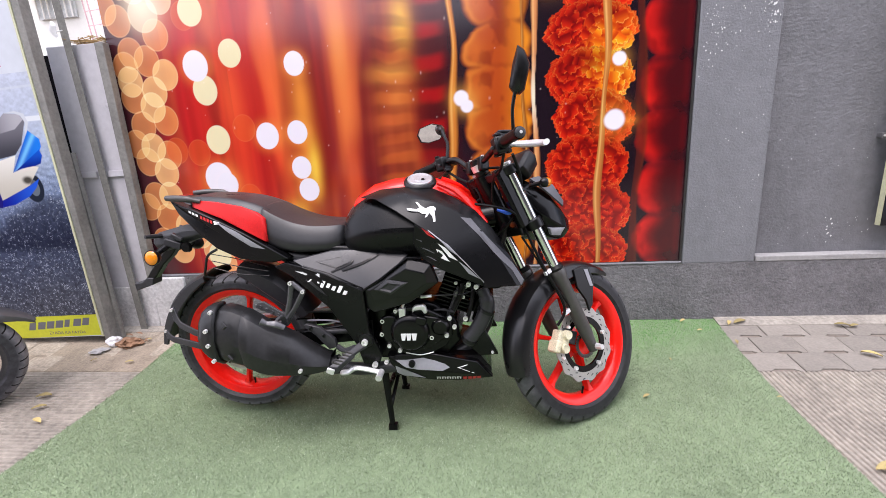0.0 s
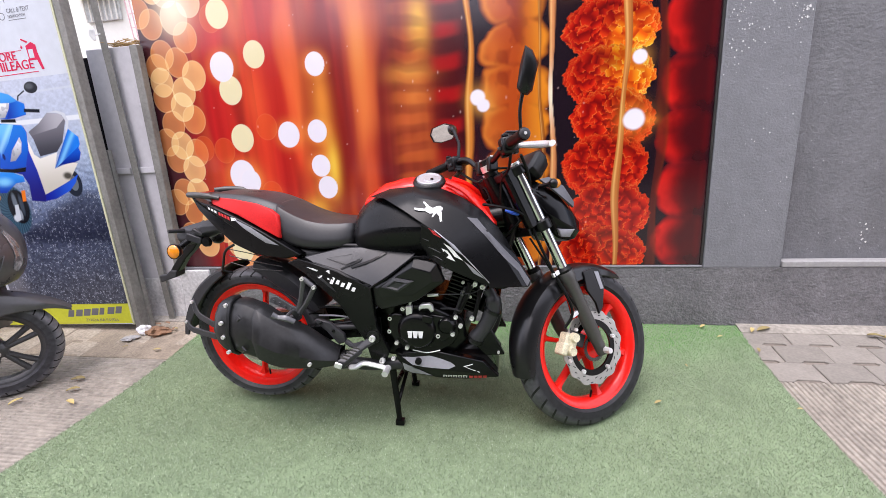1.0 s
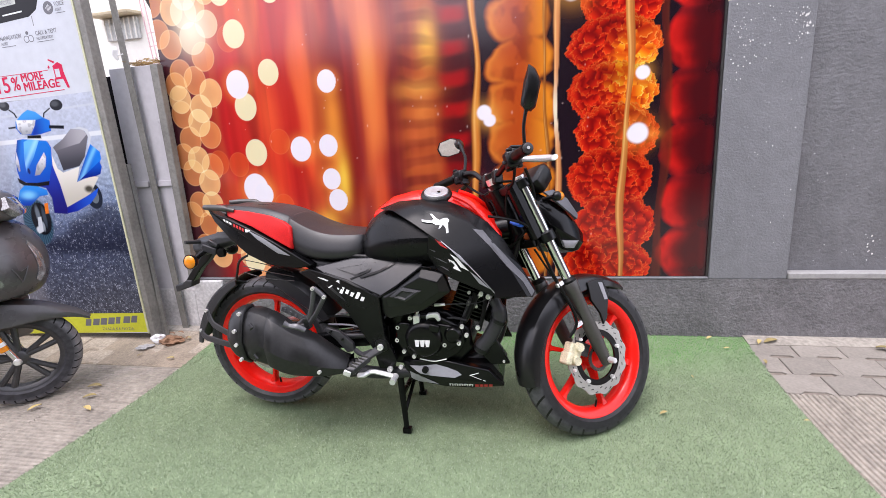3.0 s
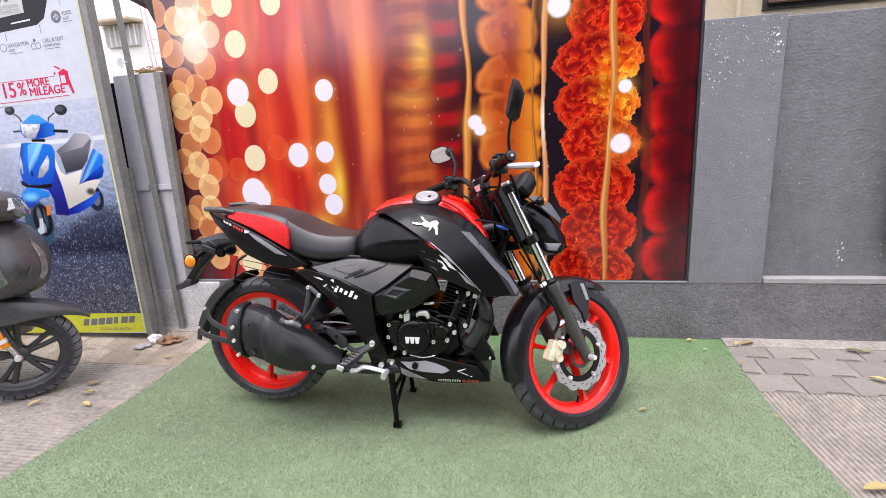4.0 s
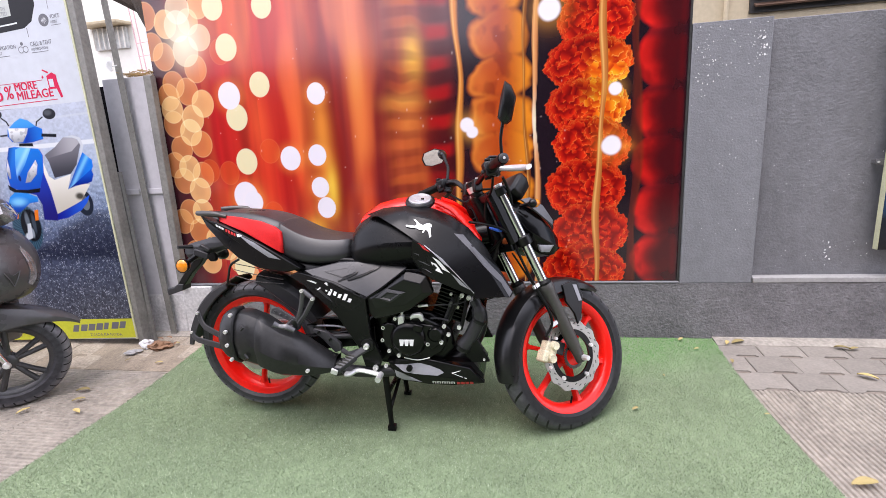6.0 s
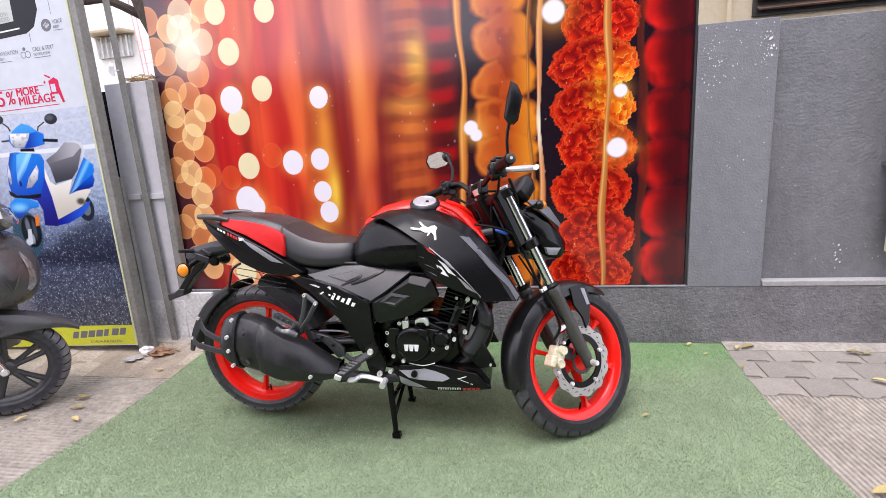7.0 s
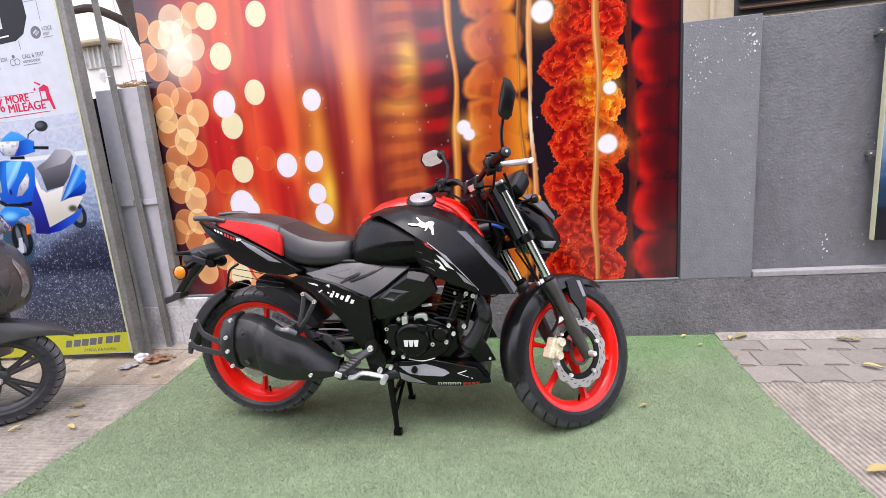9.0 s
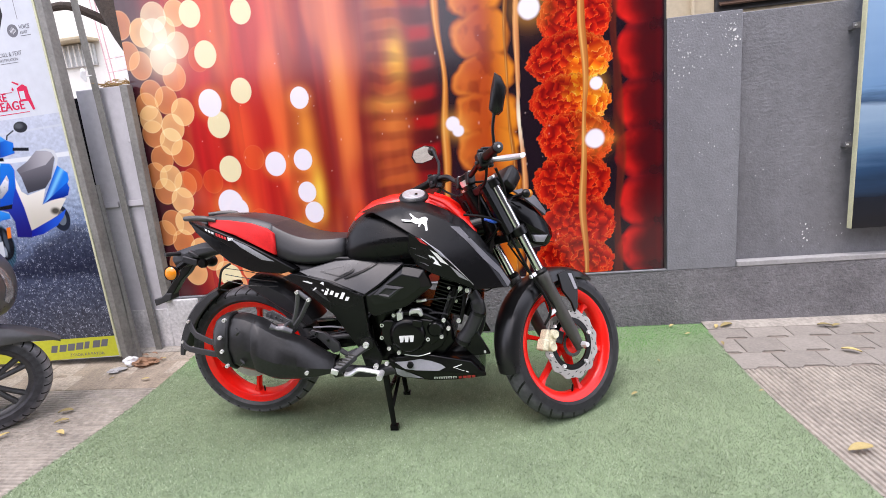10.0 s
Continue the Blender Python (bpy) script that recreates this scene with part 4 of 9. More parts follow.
# triple clamps
for s, w, t in ((0.53, 0.13, 0.038), (0.745, 0.13, 0.034)):
    c = AX_F + UPF * s
    bm = bmesh.new()
    for side in (-1, 1):
        lathe(bm, [(0.020, -t / 2), (0.031, -t / 2), (0.031, t / 2), (0.020, t / 2)], Matrix.Translation(c + Vector((0, 0.095 * side, 0))) @ Vector((0, 0, 1)).rotation_difference(UPF).to_matrix().to_4x4(), 18, closed=True)
    box(bm, c - FWD * 0.022, (0.075, 0.17, t * 0.9), (0, -24, 0))
    steered("fork_clamp", bm, M_PLAST, bevel=0.004)
for side in (-1, 1):
    bm = bmesh.new()
    c0, c1 = (AX_F + UPF * k - FWD * 0.038 + Vector((0, 0.088 * side, 0)) for k in (0.54, 0.765))
    rings(bm, [[c + FWD * dx + Vector((0, dy, 0)) for dx, dy in ((-0.024, -0.010), (-0.014, -0.018), (0.014, -0.018), (0.022, -0.010), (0.022, 0.010), (-0.024, 0.010))] for c in (c0, c1)])
    steered("fork_shroud", bm, M_ENG, bevel=0.003)
# steering head on the frame
bm = bmesh.new()
hb, ht = PIVOT + UPF * 0.56 - Vector((0.028, 0, 0)), PIVOT + UPF * 0.76 - Vector((0.028, 0, 0))
tube(bm, [hb, ht], 0.034, 18)
part("steering_head", bm, M_MATT, bike)

# caliper and hose
cal_m = S @ Matrix.Translation(AX_F + Vector((-0.135, -0.066, 0.035)))
bm = bmesh.new()
box(bm, (0.004, 0, 0), (0.056, 0.044, 0.080), (0, 24, 0))
box(bm, (-0.026, -0.004, -0.012), (0.026, 0.05, 0.046), (0, 24, 0))
cal = part("brake_caliper", bm, M_CREAMT, bike, "brake caliper in cream masking tape", bevel=0.007, at=cal_m)
for dz in (-0.024, 0.024):
    bm = bmesh.new()
    lathe(bm, [(0.006, 0.0), (0.016, 0.001), (0.018, -0.014), (0.018, -0.02)], Matrix.Translation((0.012 + dz * 0.4, -0.034, dz)) @ pose(0, 0, 0, 90, 0, 0), 18)
    part("piston_cap", bm, M_CREAMT, cal)
bm = bmesh.new()
box(bm, (0.055, 0.006, 0.01), (0.07, 0.012, 0.05), (0, 24, 0))
part("caliper_bracket", bm, M_PLAST2, cal, bevel=0.003)
bolt(cal, (0.03, -0.026, 0.052), 0.006)
bolt(cal, (-0.01, -0.026, -0.056), 0.006)
bm = bmesh.new()
b0 = AX_F + Vector((-0.15, -0.085, 0.10))
tube(bm, smooth_line([b0, AX_F + Vector((-0.13, -0.11, 0.17)), AX_F + UPF * 0.36 + Vector((-0.055, -0.10, 0)), AX_F + UPF * 0.55 + Vector((-0.04, -0.09, 0)), AX_F + UPF * 0.70 + Vector((0.02, -0.11, 0)), AX_F + UPF * 0.79 + Vector((0.0, -0.15, 0.0))]), 0.0055, 8)
steered("brake_hose", bm, M_CABLE)
bm = bmesh.new()
tube(bm, smooth_line([AX_F + Vector((-0.03, -0.07, 0.03)), AX_F + Vector((-0.055, -0.10, 0.10)), AX_F + UPF * 0.30 + Vector((-0.05, -0.10, 0)), AX_F + UPF * 0.48 + Vector((-0.07, -0.08, 0))]), 0.004, 8)
steered("sensor_cable", bm, M_CABLE)
for s in (0.16, 0.33):
    bm = bmesh.new()
    box(bm, AX_F + UPF * s + Vector((-0.048, -0.10, 0)), (0.03, 0.014, 0.016), (0, -24, 0))
    steered("hose_clip", bm, M_ALU, bevel=0.002)

# front mudguard
bm = bmesh.new()
loops = []
steps = 26
for i in range(steps + 1):
    f = i / steps
    a = radians(52 + (192 - 52) * f)
    r = 0.320 + (0.006 if f < 0.06 else 0)
    w = 0.058 + 0.012 * math.sin(math.pi * min(1, f * 1.05)) - 0.03 * max(0, 0.12 - f) / 0.12
    drop = 0.012 + 0.035 * math.sin(math.pi * min(1, f * 1.0)) ** 0.6 + 0.02 * f
    u = Vector((math.cos(a), 0, math.sin(a)))
    sec = [(-w, -drop), (-w * 0.97, -drop * 0.4), (-w * 0.8, -0.004), (-w * 0.4, 0.006), (0, 0.009), (w * 0.4, 0.006), (w * 0.8, -0.004), (w * 0.97, -drop * 0.4), (w, -drop)]
    inner = [(y * 0.94, d - 0.004) for y, d in reversed(sec)]
    loops.append([AX_F + u * (r + d) + Vector((0, y, 0)) for y, d in sec + inner])
rings(bm, loops)
steered("front_mudguard", bm, M_SHEEN, label="matt black front mudguard")
for side in (-1, 1):
    bm = bmesh.new()
    pts = [(0.035, 0.305), (0.07, 0.30), (0.092, 0.245), (0.072, 0.15), (0.052, 0.125), (0.040, 0.17), (0.0, 0.225), (-0.01, 0.295)]
    plate(bm, [(AX_F.x + x - 0.02, AX_F.z + z) for x, z in pts], side * 0.062, side * 0.074)
    steered("mudguard_stay", bm, M_PLAST, bevel=0.003)
    bm = bmesh.new()
    plate(bm, [(AX_F.x + x, AX_F.z + z) for x, z in ((0.022, 0.292), (0.042, 0.290), (0.062, 0.222), (0.046, 0.222))], side * 0.0745, side * 0.0760)
    steered("grey_strip", bm, M_GREYD)

# handlebar
for side in (-1, 1):
    lift = 0.030 if side > 0 else 0.0
    bm = bmesh.new()
    tube(bm, smooth_line([(0.125, 0, 1.025), (0.125, 0.05 * side, 1.025), (0.115, 0.12 * side, 1.040 + lift), (0.095, 0.20 * side, 1.044 + lift), (0.055, 0.345 * side, 1.034 + lift)], 6), 0.011, 12)
    steered("handlebar", bm, M_PLAST)
    g0, g1 = Vector((0.089, 0.225 * side, 1.043 + lift)), Vector((0.053, 0.352 * side, 1.033 + lift))
    d = (g1 - g0).normalized()
    bm = bmesh.new()
    pts = [g0 + (g1 - g0) * f for f in (0, 0.03, 0.06, 0.3, 0.6, 0.9, 0.94, 1.0)]
    tube(bm, pts, [0.017, 0.021, 0.0165, 0.0165, 0.017, 0.0165, 0.0195, 0.0185], 16)
    grip = steered("grip", bm, M_CABLE, label="black rubber handlebar grip")
    bm = bmesh.new()
    lathe(bm, [(0.004, 0.010), (0.009, 0.010), (0.0165, 0.006), (0.0165, -0.004)], Matrix.Translation(g1) @ Vector((0, 0, 1)).rotation_difference(d).to_matrix().to_4x4(), 16)
    part("bar_end", bm, M_PLAST2, grip)
    bm = bmesh.new()
    lathe(bm, [(0.001, 0.011), (0.005, 0.011), (0.005, 0.008)], Matrix.Translation(g1) @ Vector((0, 0, 1)).rotation_difference(d).to_matrix().to_4x4(), 10)
    part("end_screw", bm, M_BOLT, grip)
    # switch housing
    c = g0 - d * 0.032
    bm = bmesh.new()
    box(bm, c + Vector((0.0, 0, -0.004)), (0.046, 0.05, 0.056), (0, -10, 16 * side))
    box(bm, c + Vector((0.018, 0, 0.008)), (0.03, 0.036, 0.03), (0, -10, 16 * side))
    sw = steered("switch_housing", bm, M_PLAST, bevel=0.008)
    bm = bmesh.new()
    box(bm, c + Vector((-0.02, 0, 0.012)), (0.012, 0.018, 0.01), (0, -10, 16 * side))
    part("switch", bm, M_PLAST2, sw, bevel=0.002)
    for dx, dy, dz, sx, sy, sz, mt in ((-0.024, -0.012, -0.012, 0.010, 0.012, 0.012, M_PLAST2), (-0.016, 0.014, 0.026, 0.020, 0.012, 0.010, M_PLAST), (0.004, -0.020, -0.030, 0.030, 0.014, 0.014, M_PLAST), (0.026, 0.006, -0.020, 0.016, 0.020, 0.022, M_PLAST), (-0.025, 0.010, 0.0, 0.008, 0.010, 0.016, M_PLAST2)):
        bm = bmesh.new()
        box(bm, c + Vector((dx, dy * side, dz)), (sx, sy, sz), (0, -10, 16 * side))
        part("switch_button", bm, mt, sw, bevel=0.0025)
    bm = bmesh.new()
    tube(bm, smooth_line([c + Vector((0.01, 0, -0.03)), c + Vector((0.03, -0.05 * side, -0.07)), Vector((0.15, 0.06 * side, 0.95)), Vector((0.16, 0.03 * side, 0.88))]), 0.005, 8)
    steered("bar_cable", bm, M_CABLE)
    # lever with perch
    bm = bmesh.new()
    l0, l1 = c + Vector((0.035, 0.0, 0.0)), g1 + Vector((0.104, -0.016 * side, -0.022))
    tube(bm, smooth_line([l0, l0 + (l1 - l0) * 0.3 + Vector((0.016, 0, 0)), l0 + (l1 - l0) * 0.7 + Vector((0.012, 0, 0)), l1, l1 + d * 0.012]), [0.010, 0.014, 0.014, 0.011, 0.012], 10, flat=0.75)
    lv = steered("lever", bm, M_ALU if side < 0 else M_PLAST, label="silver brake lever" if side < 0 else "black clutch lever")
    bm = bmesh.new()
    box(bm, c + Vector((0.03, -0.02 * side, 0)), (0.05, 0.04, 0.024), (0, 0, 16 * side))
    part("perch", bm, M_PLAST, lv, bevel=0.005)
    # mirror: the right one is turned on end and shows its back
    if side > 0:
        m0 = c + Vector((0.012, -0.018 * side, 0.02))
        m1 = m0 + Vector((0.0, 0.018, 0.112))
        bm = bmesh.new()
        tube(bm, smooth_line([m0, m0 + Vector((0.008, 0.0, 0.05)), (m0 + m1) / 2 + Vector((0.004, -0.004, 0.02)), m1]), [0.007, 0.0065, 0.006, 0.009], 10)
        steered("mirror_stem", bm, M_PLAST)
        bm = bmesh.new()
        tube(bm, smooth_line([m1 + Vector((0.0, 0.004, -0.004)), m1 + Vector((0.0, 0.010, 0.006)), m1 + Vector((0.012, 0.036, 0.014))]), [0.010, 0.015, 0.024], 12, flat=0.8)
        steered("mirror_neck", bm, M_PLAST)
        hm = Matrix.Translation(m1 + Vector((-0.014, 0.070, 0.012))) @ pose(0, 0, 0, 0, -24, 34) @ pose(0, 0, 0, -4, 0, 0)
        outline = ((-0.052, -0.022), (-0.032, -0.037), (0.026, -0.037), (0.060, -0.024), (0.065, 0.008), (0.044, 0.032), (-0.018, 0.035), (-0.050, 0.018))
        at = S
    else:
        bm = bmesh.new()
        tube(bm, smooth_line([(0.236, -0.150, 1.09), (0.235, -0.160, 1.133), (0.233, -0.166, 1.19), (0.240, -0.167, 1.236), (0.248, -0.167, 1.262)]), [0.0075, 0.006, 0.0055, 0.006, 0.009], 10)
        part("mirror_stem", bm, M_PLAST, bike)
        hm = Matrix.Translation((0.255, -0.165, 1.31)) @ pose(0, 0, 0, 0, 0, 82)
        outline = ((0.032, -0.048), (0.018, -0.068), (-0.001, -0.073), (-0.017, -0.060), (-0.035, 0.017), (-0.018, 0.058), (0.003, 0.074), (0.020, 0.020))
        at = None
    bm = bmesh.new()
    bk = [hm @ Vector((-0.024, y * 0.45, z * 0.55)) for y, z in outline]
    mid = [hm @ Vector((-0.012, y * 0.92, z * 0.94)) for y, z in outline]
    ft = [hm @ Vector((0.004, y, z)) for y, z in outline]
    fi = [hm @ Vector((0.004, y * 0.93, z * 0.95)) for y, z in outline]
    bi = [hm @ Vector((-0.004, y * 0.92, z * 0.94)) for y, z in outline]
    if side > 0:
        bk, mid, ft, fi, bi = ([hm @ Vector((dx, y * f, z * f)) for y, z in outline] for dx, f in ((0.030, 0.45), (0.014, 0.92), (-0.004, 1.0), (-0.004, 0.93), (0.004, 0.92)))
    rings(bm, [bk, mid, ft, fi, bi])
    head = part("mirror_head", bm, M_PLAST, bike, "black rear-view mirror", at=at)
    bm = bmesh.new()
    g = -1 if side > 0 else 1
    rings(bm, [[hm @ Vector((dx * g, y * 0.93, z * 0.93)) for y, z in outline] for dx in (0.001, -0.002)])
    part("mirror_glass", bm, M_MIRROR, head)
for side in (-1, 1):
    bm = bmesh.new()
    box(bm, (0.13, 0.04 * side, 1.018), (0.036, 0.026, 0.05))
    steered("bar_clamp", bm, M_PLAST, bevel=0.005)
    bolt(bike, S @ Vector((0.13, 0.04 * side, 1.044)), 0.006, (0, 0, 1))
# brake fluid reservoir
bm = bmesh.new()
box(bm, (0.135, -0.165, 1.07), (0.05, 0.055, 0.034), (0, 0, -12))
res = steered("fluid_reservoir", bm, M_PLAST, bevel=0.006)
bm = bmesh.new()
box(bm, (0.135, -0.165, 1.09), (0.052, 0.057, 0.008), (0, 0, -12))
part("reservoir_lid", bm, M_PLAST2, res, bevel=0.003)
# ignition switch and instrument
bm = bmesh.new()
lathe(bm, [(0.012, 0.034), (0.024, 0.03), (0.026, 0.0), (0.026, -0.03)], Matrix.Translation(PIVOT + UPF * 0.80) @ Vector((0, 0, 1)).rotation_difference(UPF).to_matrix().to_4x4(), 20)
steered("ignition_lock", bm, M_PLAST)
bm = bmesh.new()
lathe(bm, [(0.027, -0.012), (0.029, -0.012), (0.029, 0.012), (0.027, 0.012)], Matrix.Translation(PIVOT + UPF * 0.80) @ Vector((0, 0, 1)).rotation_difference(UPF).to_matrix().to_4x4(), 20, closed=True)
steered("lock_ring", bm, M_ALU)
bm = bmesh.new()
loops = []
for f, hw, hh in ((0.0, 0.062, 0.040), (0.012, 0.078, 0.052), (0.040, 0.076, 0.052), (0.075, 0.055, 0.040)):
    o = Vector((0.290, 0, 1.035)) + Vector((math.cos(radians(38)), 0, -math.sin(radians(38)))) * f
    upv = Vector((math.sin(radians(38)), 0, math.cos(radians(38))))
    loops.append([o + Vector((0, y * hw, 0)) + upv * (z * hh) for y, z in ((-1, -0.7), (-0.8, -1), (0.8, -1), (1, -0.7), (1, 0.7), (0.8, 1), (-0.8, 1), (-1, 0.7))])
rings(bm, loops)
steered("instrument", bm, M_PLAST, label="black digital instrument housing", bevel=0.004)

# headlight
HL = 0.058
bm = bmesh.new()
hl = ((0.215, 0.06, 0.88, 0.95), (0.26, 0.092, 0.78, 0.958), (0.32, 0.104, 0.735, 0.93), (0.37, 0.098, 0.722, 0.88), (0.410, 0.078, 0.728, 0.835), (0.426, 0.05, 0.745, 0.80))
loops = []
for x, w, z0, z1 in hl:
    zc, zh = (z0 + z1) / 2, (z1 - z0) / 2
    loops.append([(x + HL, w * y, zc + zh * z) for y, z in ((-0.6, -1), (-1, -0.5), (-1, 0.15), (-0.72, 0.75), (-0.3, 1), (0.3, 1), (0.72, 0.75), (1, 0.15), (1, -0.5), (0.6, -1))])
rings(bm, loops)
hlt = steered("headlight", bm, M_GLOSS, label="dark faceted headlight unit", bevel=0.004)
M_LENS = surface("smoked_lens", (0.02, 0.02, 0.022), 0.08, vary=0.05, coat=0.8)
bm = bmesh.new()
loops = [[(x + dx + HL, y * w, z0 + (z1 - z0) * f) for y, f in ((-0.85, 0.1), (0.85, 0.1), (0.7, 0.62), (-0.7, 0.62))] for x, w, z0, z1, dx in ((0.385, 0.088, 0.745, 0.855, 0.0), (0.425, 0.052, 0.76, 0.80, 0.004))]
rings(bm, loops)
part("lens", bm, M_LENS, hlt, bevel=0.003)
for side in (-1, 1):
    bm = bmesh.new()
    shell(bm, [(0.245 + HL, 0.078 * side, 0.955), (0.285 + HL, 0.082 * side, 0.962), (0.335 + HL, 0.098 * side, 0.925), (0.385 + HL, 0.090 * side, 0.865), (0.372 + HL, 0.100 * side, 0.845), (0.315 + HL, 0.106 * side, 0.885), (0.265 + HL, 0.096 * side, 0.93)], 0.008, 0.006)
    steered("headlight_wing", bm, M_SATIN, label="satin grey headlight wing")
    bm = bmesh.new()
    shell(bm, [(0.30 + HL, 0.092 * side, 0.765), (0.37 + HL, 0.098 * side, 0.762), (0.355 + HL, 0.085 * side, 0.735), (0.315 + HL, 0.085 * side, 0.738)], 0.02, 0.004)
    steered("position_lamp", bm, M_GREYD)
    # front turn signals
    bm = bmesh.new()
    tube(bm, [(0.235 + HL, 0.085 * side, 0.925), (0.240 + HL, 0.150 * side, 0.925)], 0.008, 8)
    tb = steered("turn_signal_stalk", bm, M_PLAST)
    bm = bmesh.new()
    lathe(bm, [(0.004, 0.022), (0.014, 0.018), (0.018, 0.004), (0.016, -0.006), (0.007, -0.014)], Matrix.Translation((0.245 + HL, 0.150 * side, 0.925)) @ pose(0, 0, 0, 0, 90, 0), 16)
    part("turn_signal", bm, M_PLAST, tb)
    bm = bmesh.new()
    lathe(bm, [(0.002, 0.030), (0.010, 0.028), (0.0165, 0.020), (0.0175, 0.008)], Matrix.Translation((0.245 + HL, 0.150 * side, 0.925)) @ pose(0, 0, 0, 0, 90, 0), 16)
    part("signal_lens", bm, M_AMBER, tb, "amber turn signal lens")
# cables round the head
rng = random.Random(2)
for y0, z0, x1, z1 in ((0.12, 1.03, 0.04, 0.84), (0.05, 1.0, 0.10, 0.80), (-0.05, 1.0, 0.16, 0.74)):
    bm = bmesh.new()
    p0 = S @ Vector((0.14, y0, z0))
    p1 = Vector((x1, y0 * 0.5, z1))
    tube(bm, smooth_line([p0, p0 + Vector((0.085, 0.0, -0.02)), p0 * 0.4 + p1 * 0.6 + Vector((0.09, -0.03, 0)), p1]), 0.0045, 8)
    part("control_cable", bm, M_CABLE, bike)
bm = bmesh.new()
tube(bm, smooth_line([(0.18, -0.07, 0.86), (0.21, -0.085, 0.85), (0.225, -0.08, 0.848)]), 0.007, 8)
part("connector", bm, M_BLUE, bike, "small blue cable connector")
bm = bmesh.new()
tube(bm, smooth_line([(0.10, -0.085, 0.885), (0.17, -0.10, 0.875), (0.235, -0.09, 0.85), (0.27, -0.06, 0.80)]), 0.005, 8)
part("side_cable", bm, M_CABLE, bike)
# frame spine and horn area between tank and fork
bm = bmesh.new()
tube(bm, [(-0.30, 0, 0.76), (0.0, 0, 0.80), (0.17, 0, 0.83)], [0.035, 0.04, 0.045], 12)
part("frame_spine", bm, M_MATT, bike)
bm = bmesh.new()
tube(bm, [(0.21, -0.02, 0.80), (0.15, -0.03, 0.62), (0.08, -0.03, 0.46)], 0.018, 12)
tube(bm, [(0.21, 0.02, 0.80), (0.15, 0.03, 0.62), (0.08, 0.03, 0.46)], 0.018, 12)
part("down_tube", bm, M_MATT, bike)

# ---- tank, seat, tail ----
def hull(secs, k=14):
    """Loops of a body: (x, bottom, top, half width at the belt, belt height 0..1, half width at the bottom, crown width)."""
    out = []
    for x, z0, z1, w, belt, wb, wt in secs:
        zb = z0 + (z1 - z0) * belt
        right = [(0, z1), (-wt * 0.5, z1 - 0.002), (-wt, z1 - 0.10 * (z1 - zb)), (-(wt + w) / 2 - 0.1 * (w - wt), zb + 0.55 * (z1 - zb)), (-w, zb), (-(w * 0.75 + wb * 0.25), zb - 0.35 * (zb - z0)), (-wb, z0 + 0.02 * (z1 - z0)), (0, z0)]
        left = [(-y, z) for y, z in reversed(right[1:-1])]
        out.append([(x, y, z) for y, z in right + left])
    return out


bm = bmesh.new()
tank_vs = rings(bm, hull([(-0.395, 0.745, 0.845, 0.10, 0.40, 0.09, 0.05), (-0.37, 0.725, 0.885, 0.137, 0.40, 0.125, 0.06), (-0.32, 0.715, 0.931, 0.162, 0.42, 0.145, 0.07),
               (-0.24, 0.710, 0.958, 0.188, 0.45, 0.160, 0.068), (-0.14, 0.700, 0.967, 0.201, 0.48, 0.165, 0.066), (-0.04, 0.695, 0.954, 0.202, 0.50, 0.165, 0.064),
               (0.04, 0.700, 0.913, 0.180, 0.5, 0.14, 0.075), (0.10, 0.70, 0.861, 0.145, 0.5, 0.12, 0.06), (0.14, 0.71, 0.805, 0.11, 0.5, 0.10, 0.05)]))
cl = bm.edges.layers.float.new("crease_edge")
for a, b in zip(tank_vs, tank_vs[1:]):
    for i, c in ((3, 0.35), (4, 0.25), (11, 0.35), (10, 0.25)):
        bm.edges.get((a[i], b[i]))[cl] = c
tank = part("fuel_tank", bm, M_MATT, bike, "matt black fuel tank with a red top stripe", subsurf=2)
# red stripe over the tank
bm = bmesh.new()
a, b = [], []
for x, z in ((-0.345, 0.917), (-0.28, 0.956), (-0.20, 0.975), (-0.12, 0.981), (-0.04, 0.969), (0.04, 0.934), (0.10, 0.883), (0.145, 0.818)):
    w = 0.070 + 0.12 * max(0.0, x + 0.04)
    a.append([(x, -w, z - 0.022), (x, -w * 0.6, z - 0.005), (x, 0, z + 0.0065), (x, w * 0.6, z - 0.005), (x, w, z - 0.022), (x, w, z - 0.034), (x, -w, z - 0.034)])
rings(bm, a)
part("tank_stripe", bm, M_RED, tank, "glossy red tank top panel", angle=60)
for side in (-1, 1):
    bm = bmesh.new()
    tube(bm, smooth_line([(-0.03, 0.068 * side, 0.966), (0.03, 0.085 * side, 0.938), (0.08, 0.105 * side, 0.892), (0.125, 0.12 * side, 0.835), (0.155, 0.125 * side, 0.775)]), [0.010] * 20 + [0.004], 8)
    part("stripe_edge", bm, M_RED, tank)
# filler cap
bm = bmesh.new()
cm = Matrix.Translation((-0.098, -0.042, 0.971)) @ pose(0, 0, 0, 22, 4, 0)
lathe(bm, [(0.046, 0.006), (0.050, 0.008), (0.057, 0.004), (0.061, -0.004), (0.061, -0.016), (0.050, -0.018)], cm, 40)
M_CAP = surface("satin_cap_metal", (0.46, 0.46, 0.47), 0.34, metal=0.6, vary=0.2, scale=40)
cap = part("filler_cap", bm, M_PLAST, tank, "black filler ring with a round silver lid")
bm = bmesh.new()
lathe(bm, [(0.002, 0.0125), (0.020, 0.0125), (0.022, 0.010), (0.038, 0.010), (0.040, 0.012), (0.045, 0.011), (0.047, 0.006), (0.047, -0.004)], cm, 40)
part("cap_lid", bm, M_CAP, cap, "satin silver lid")
bm = bmesh.new()
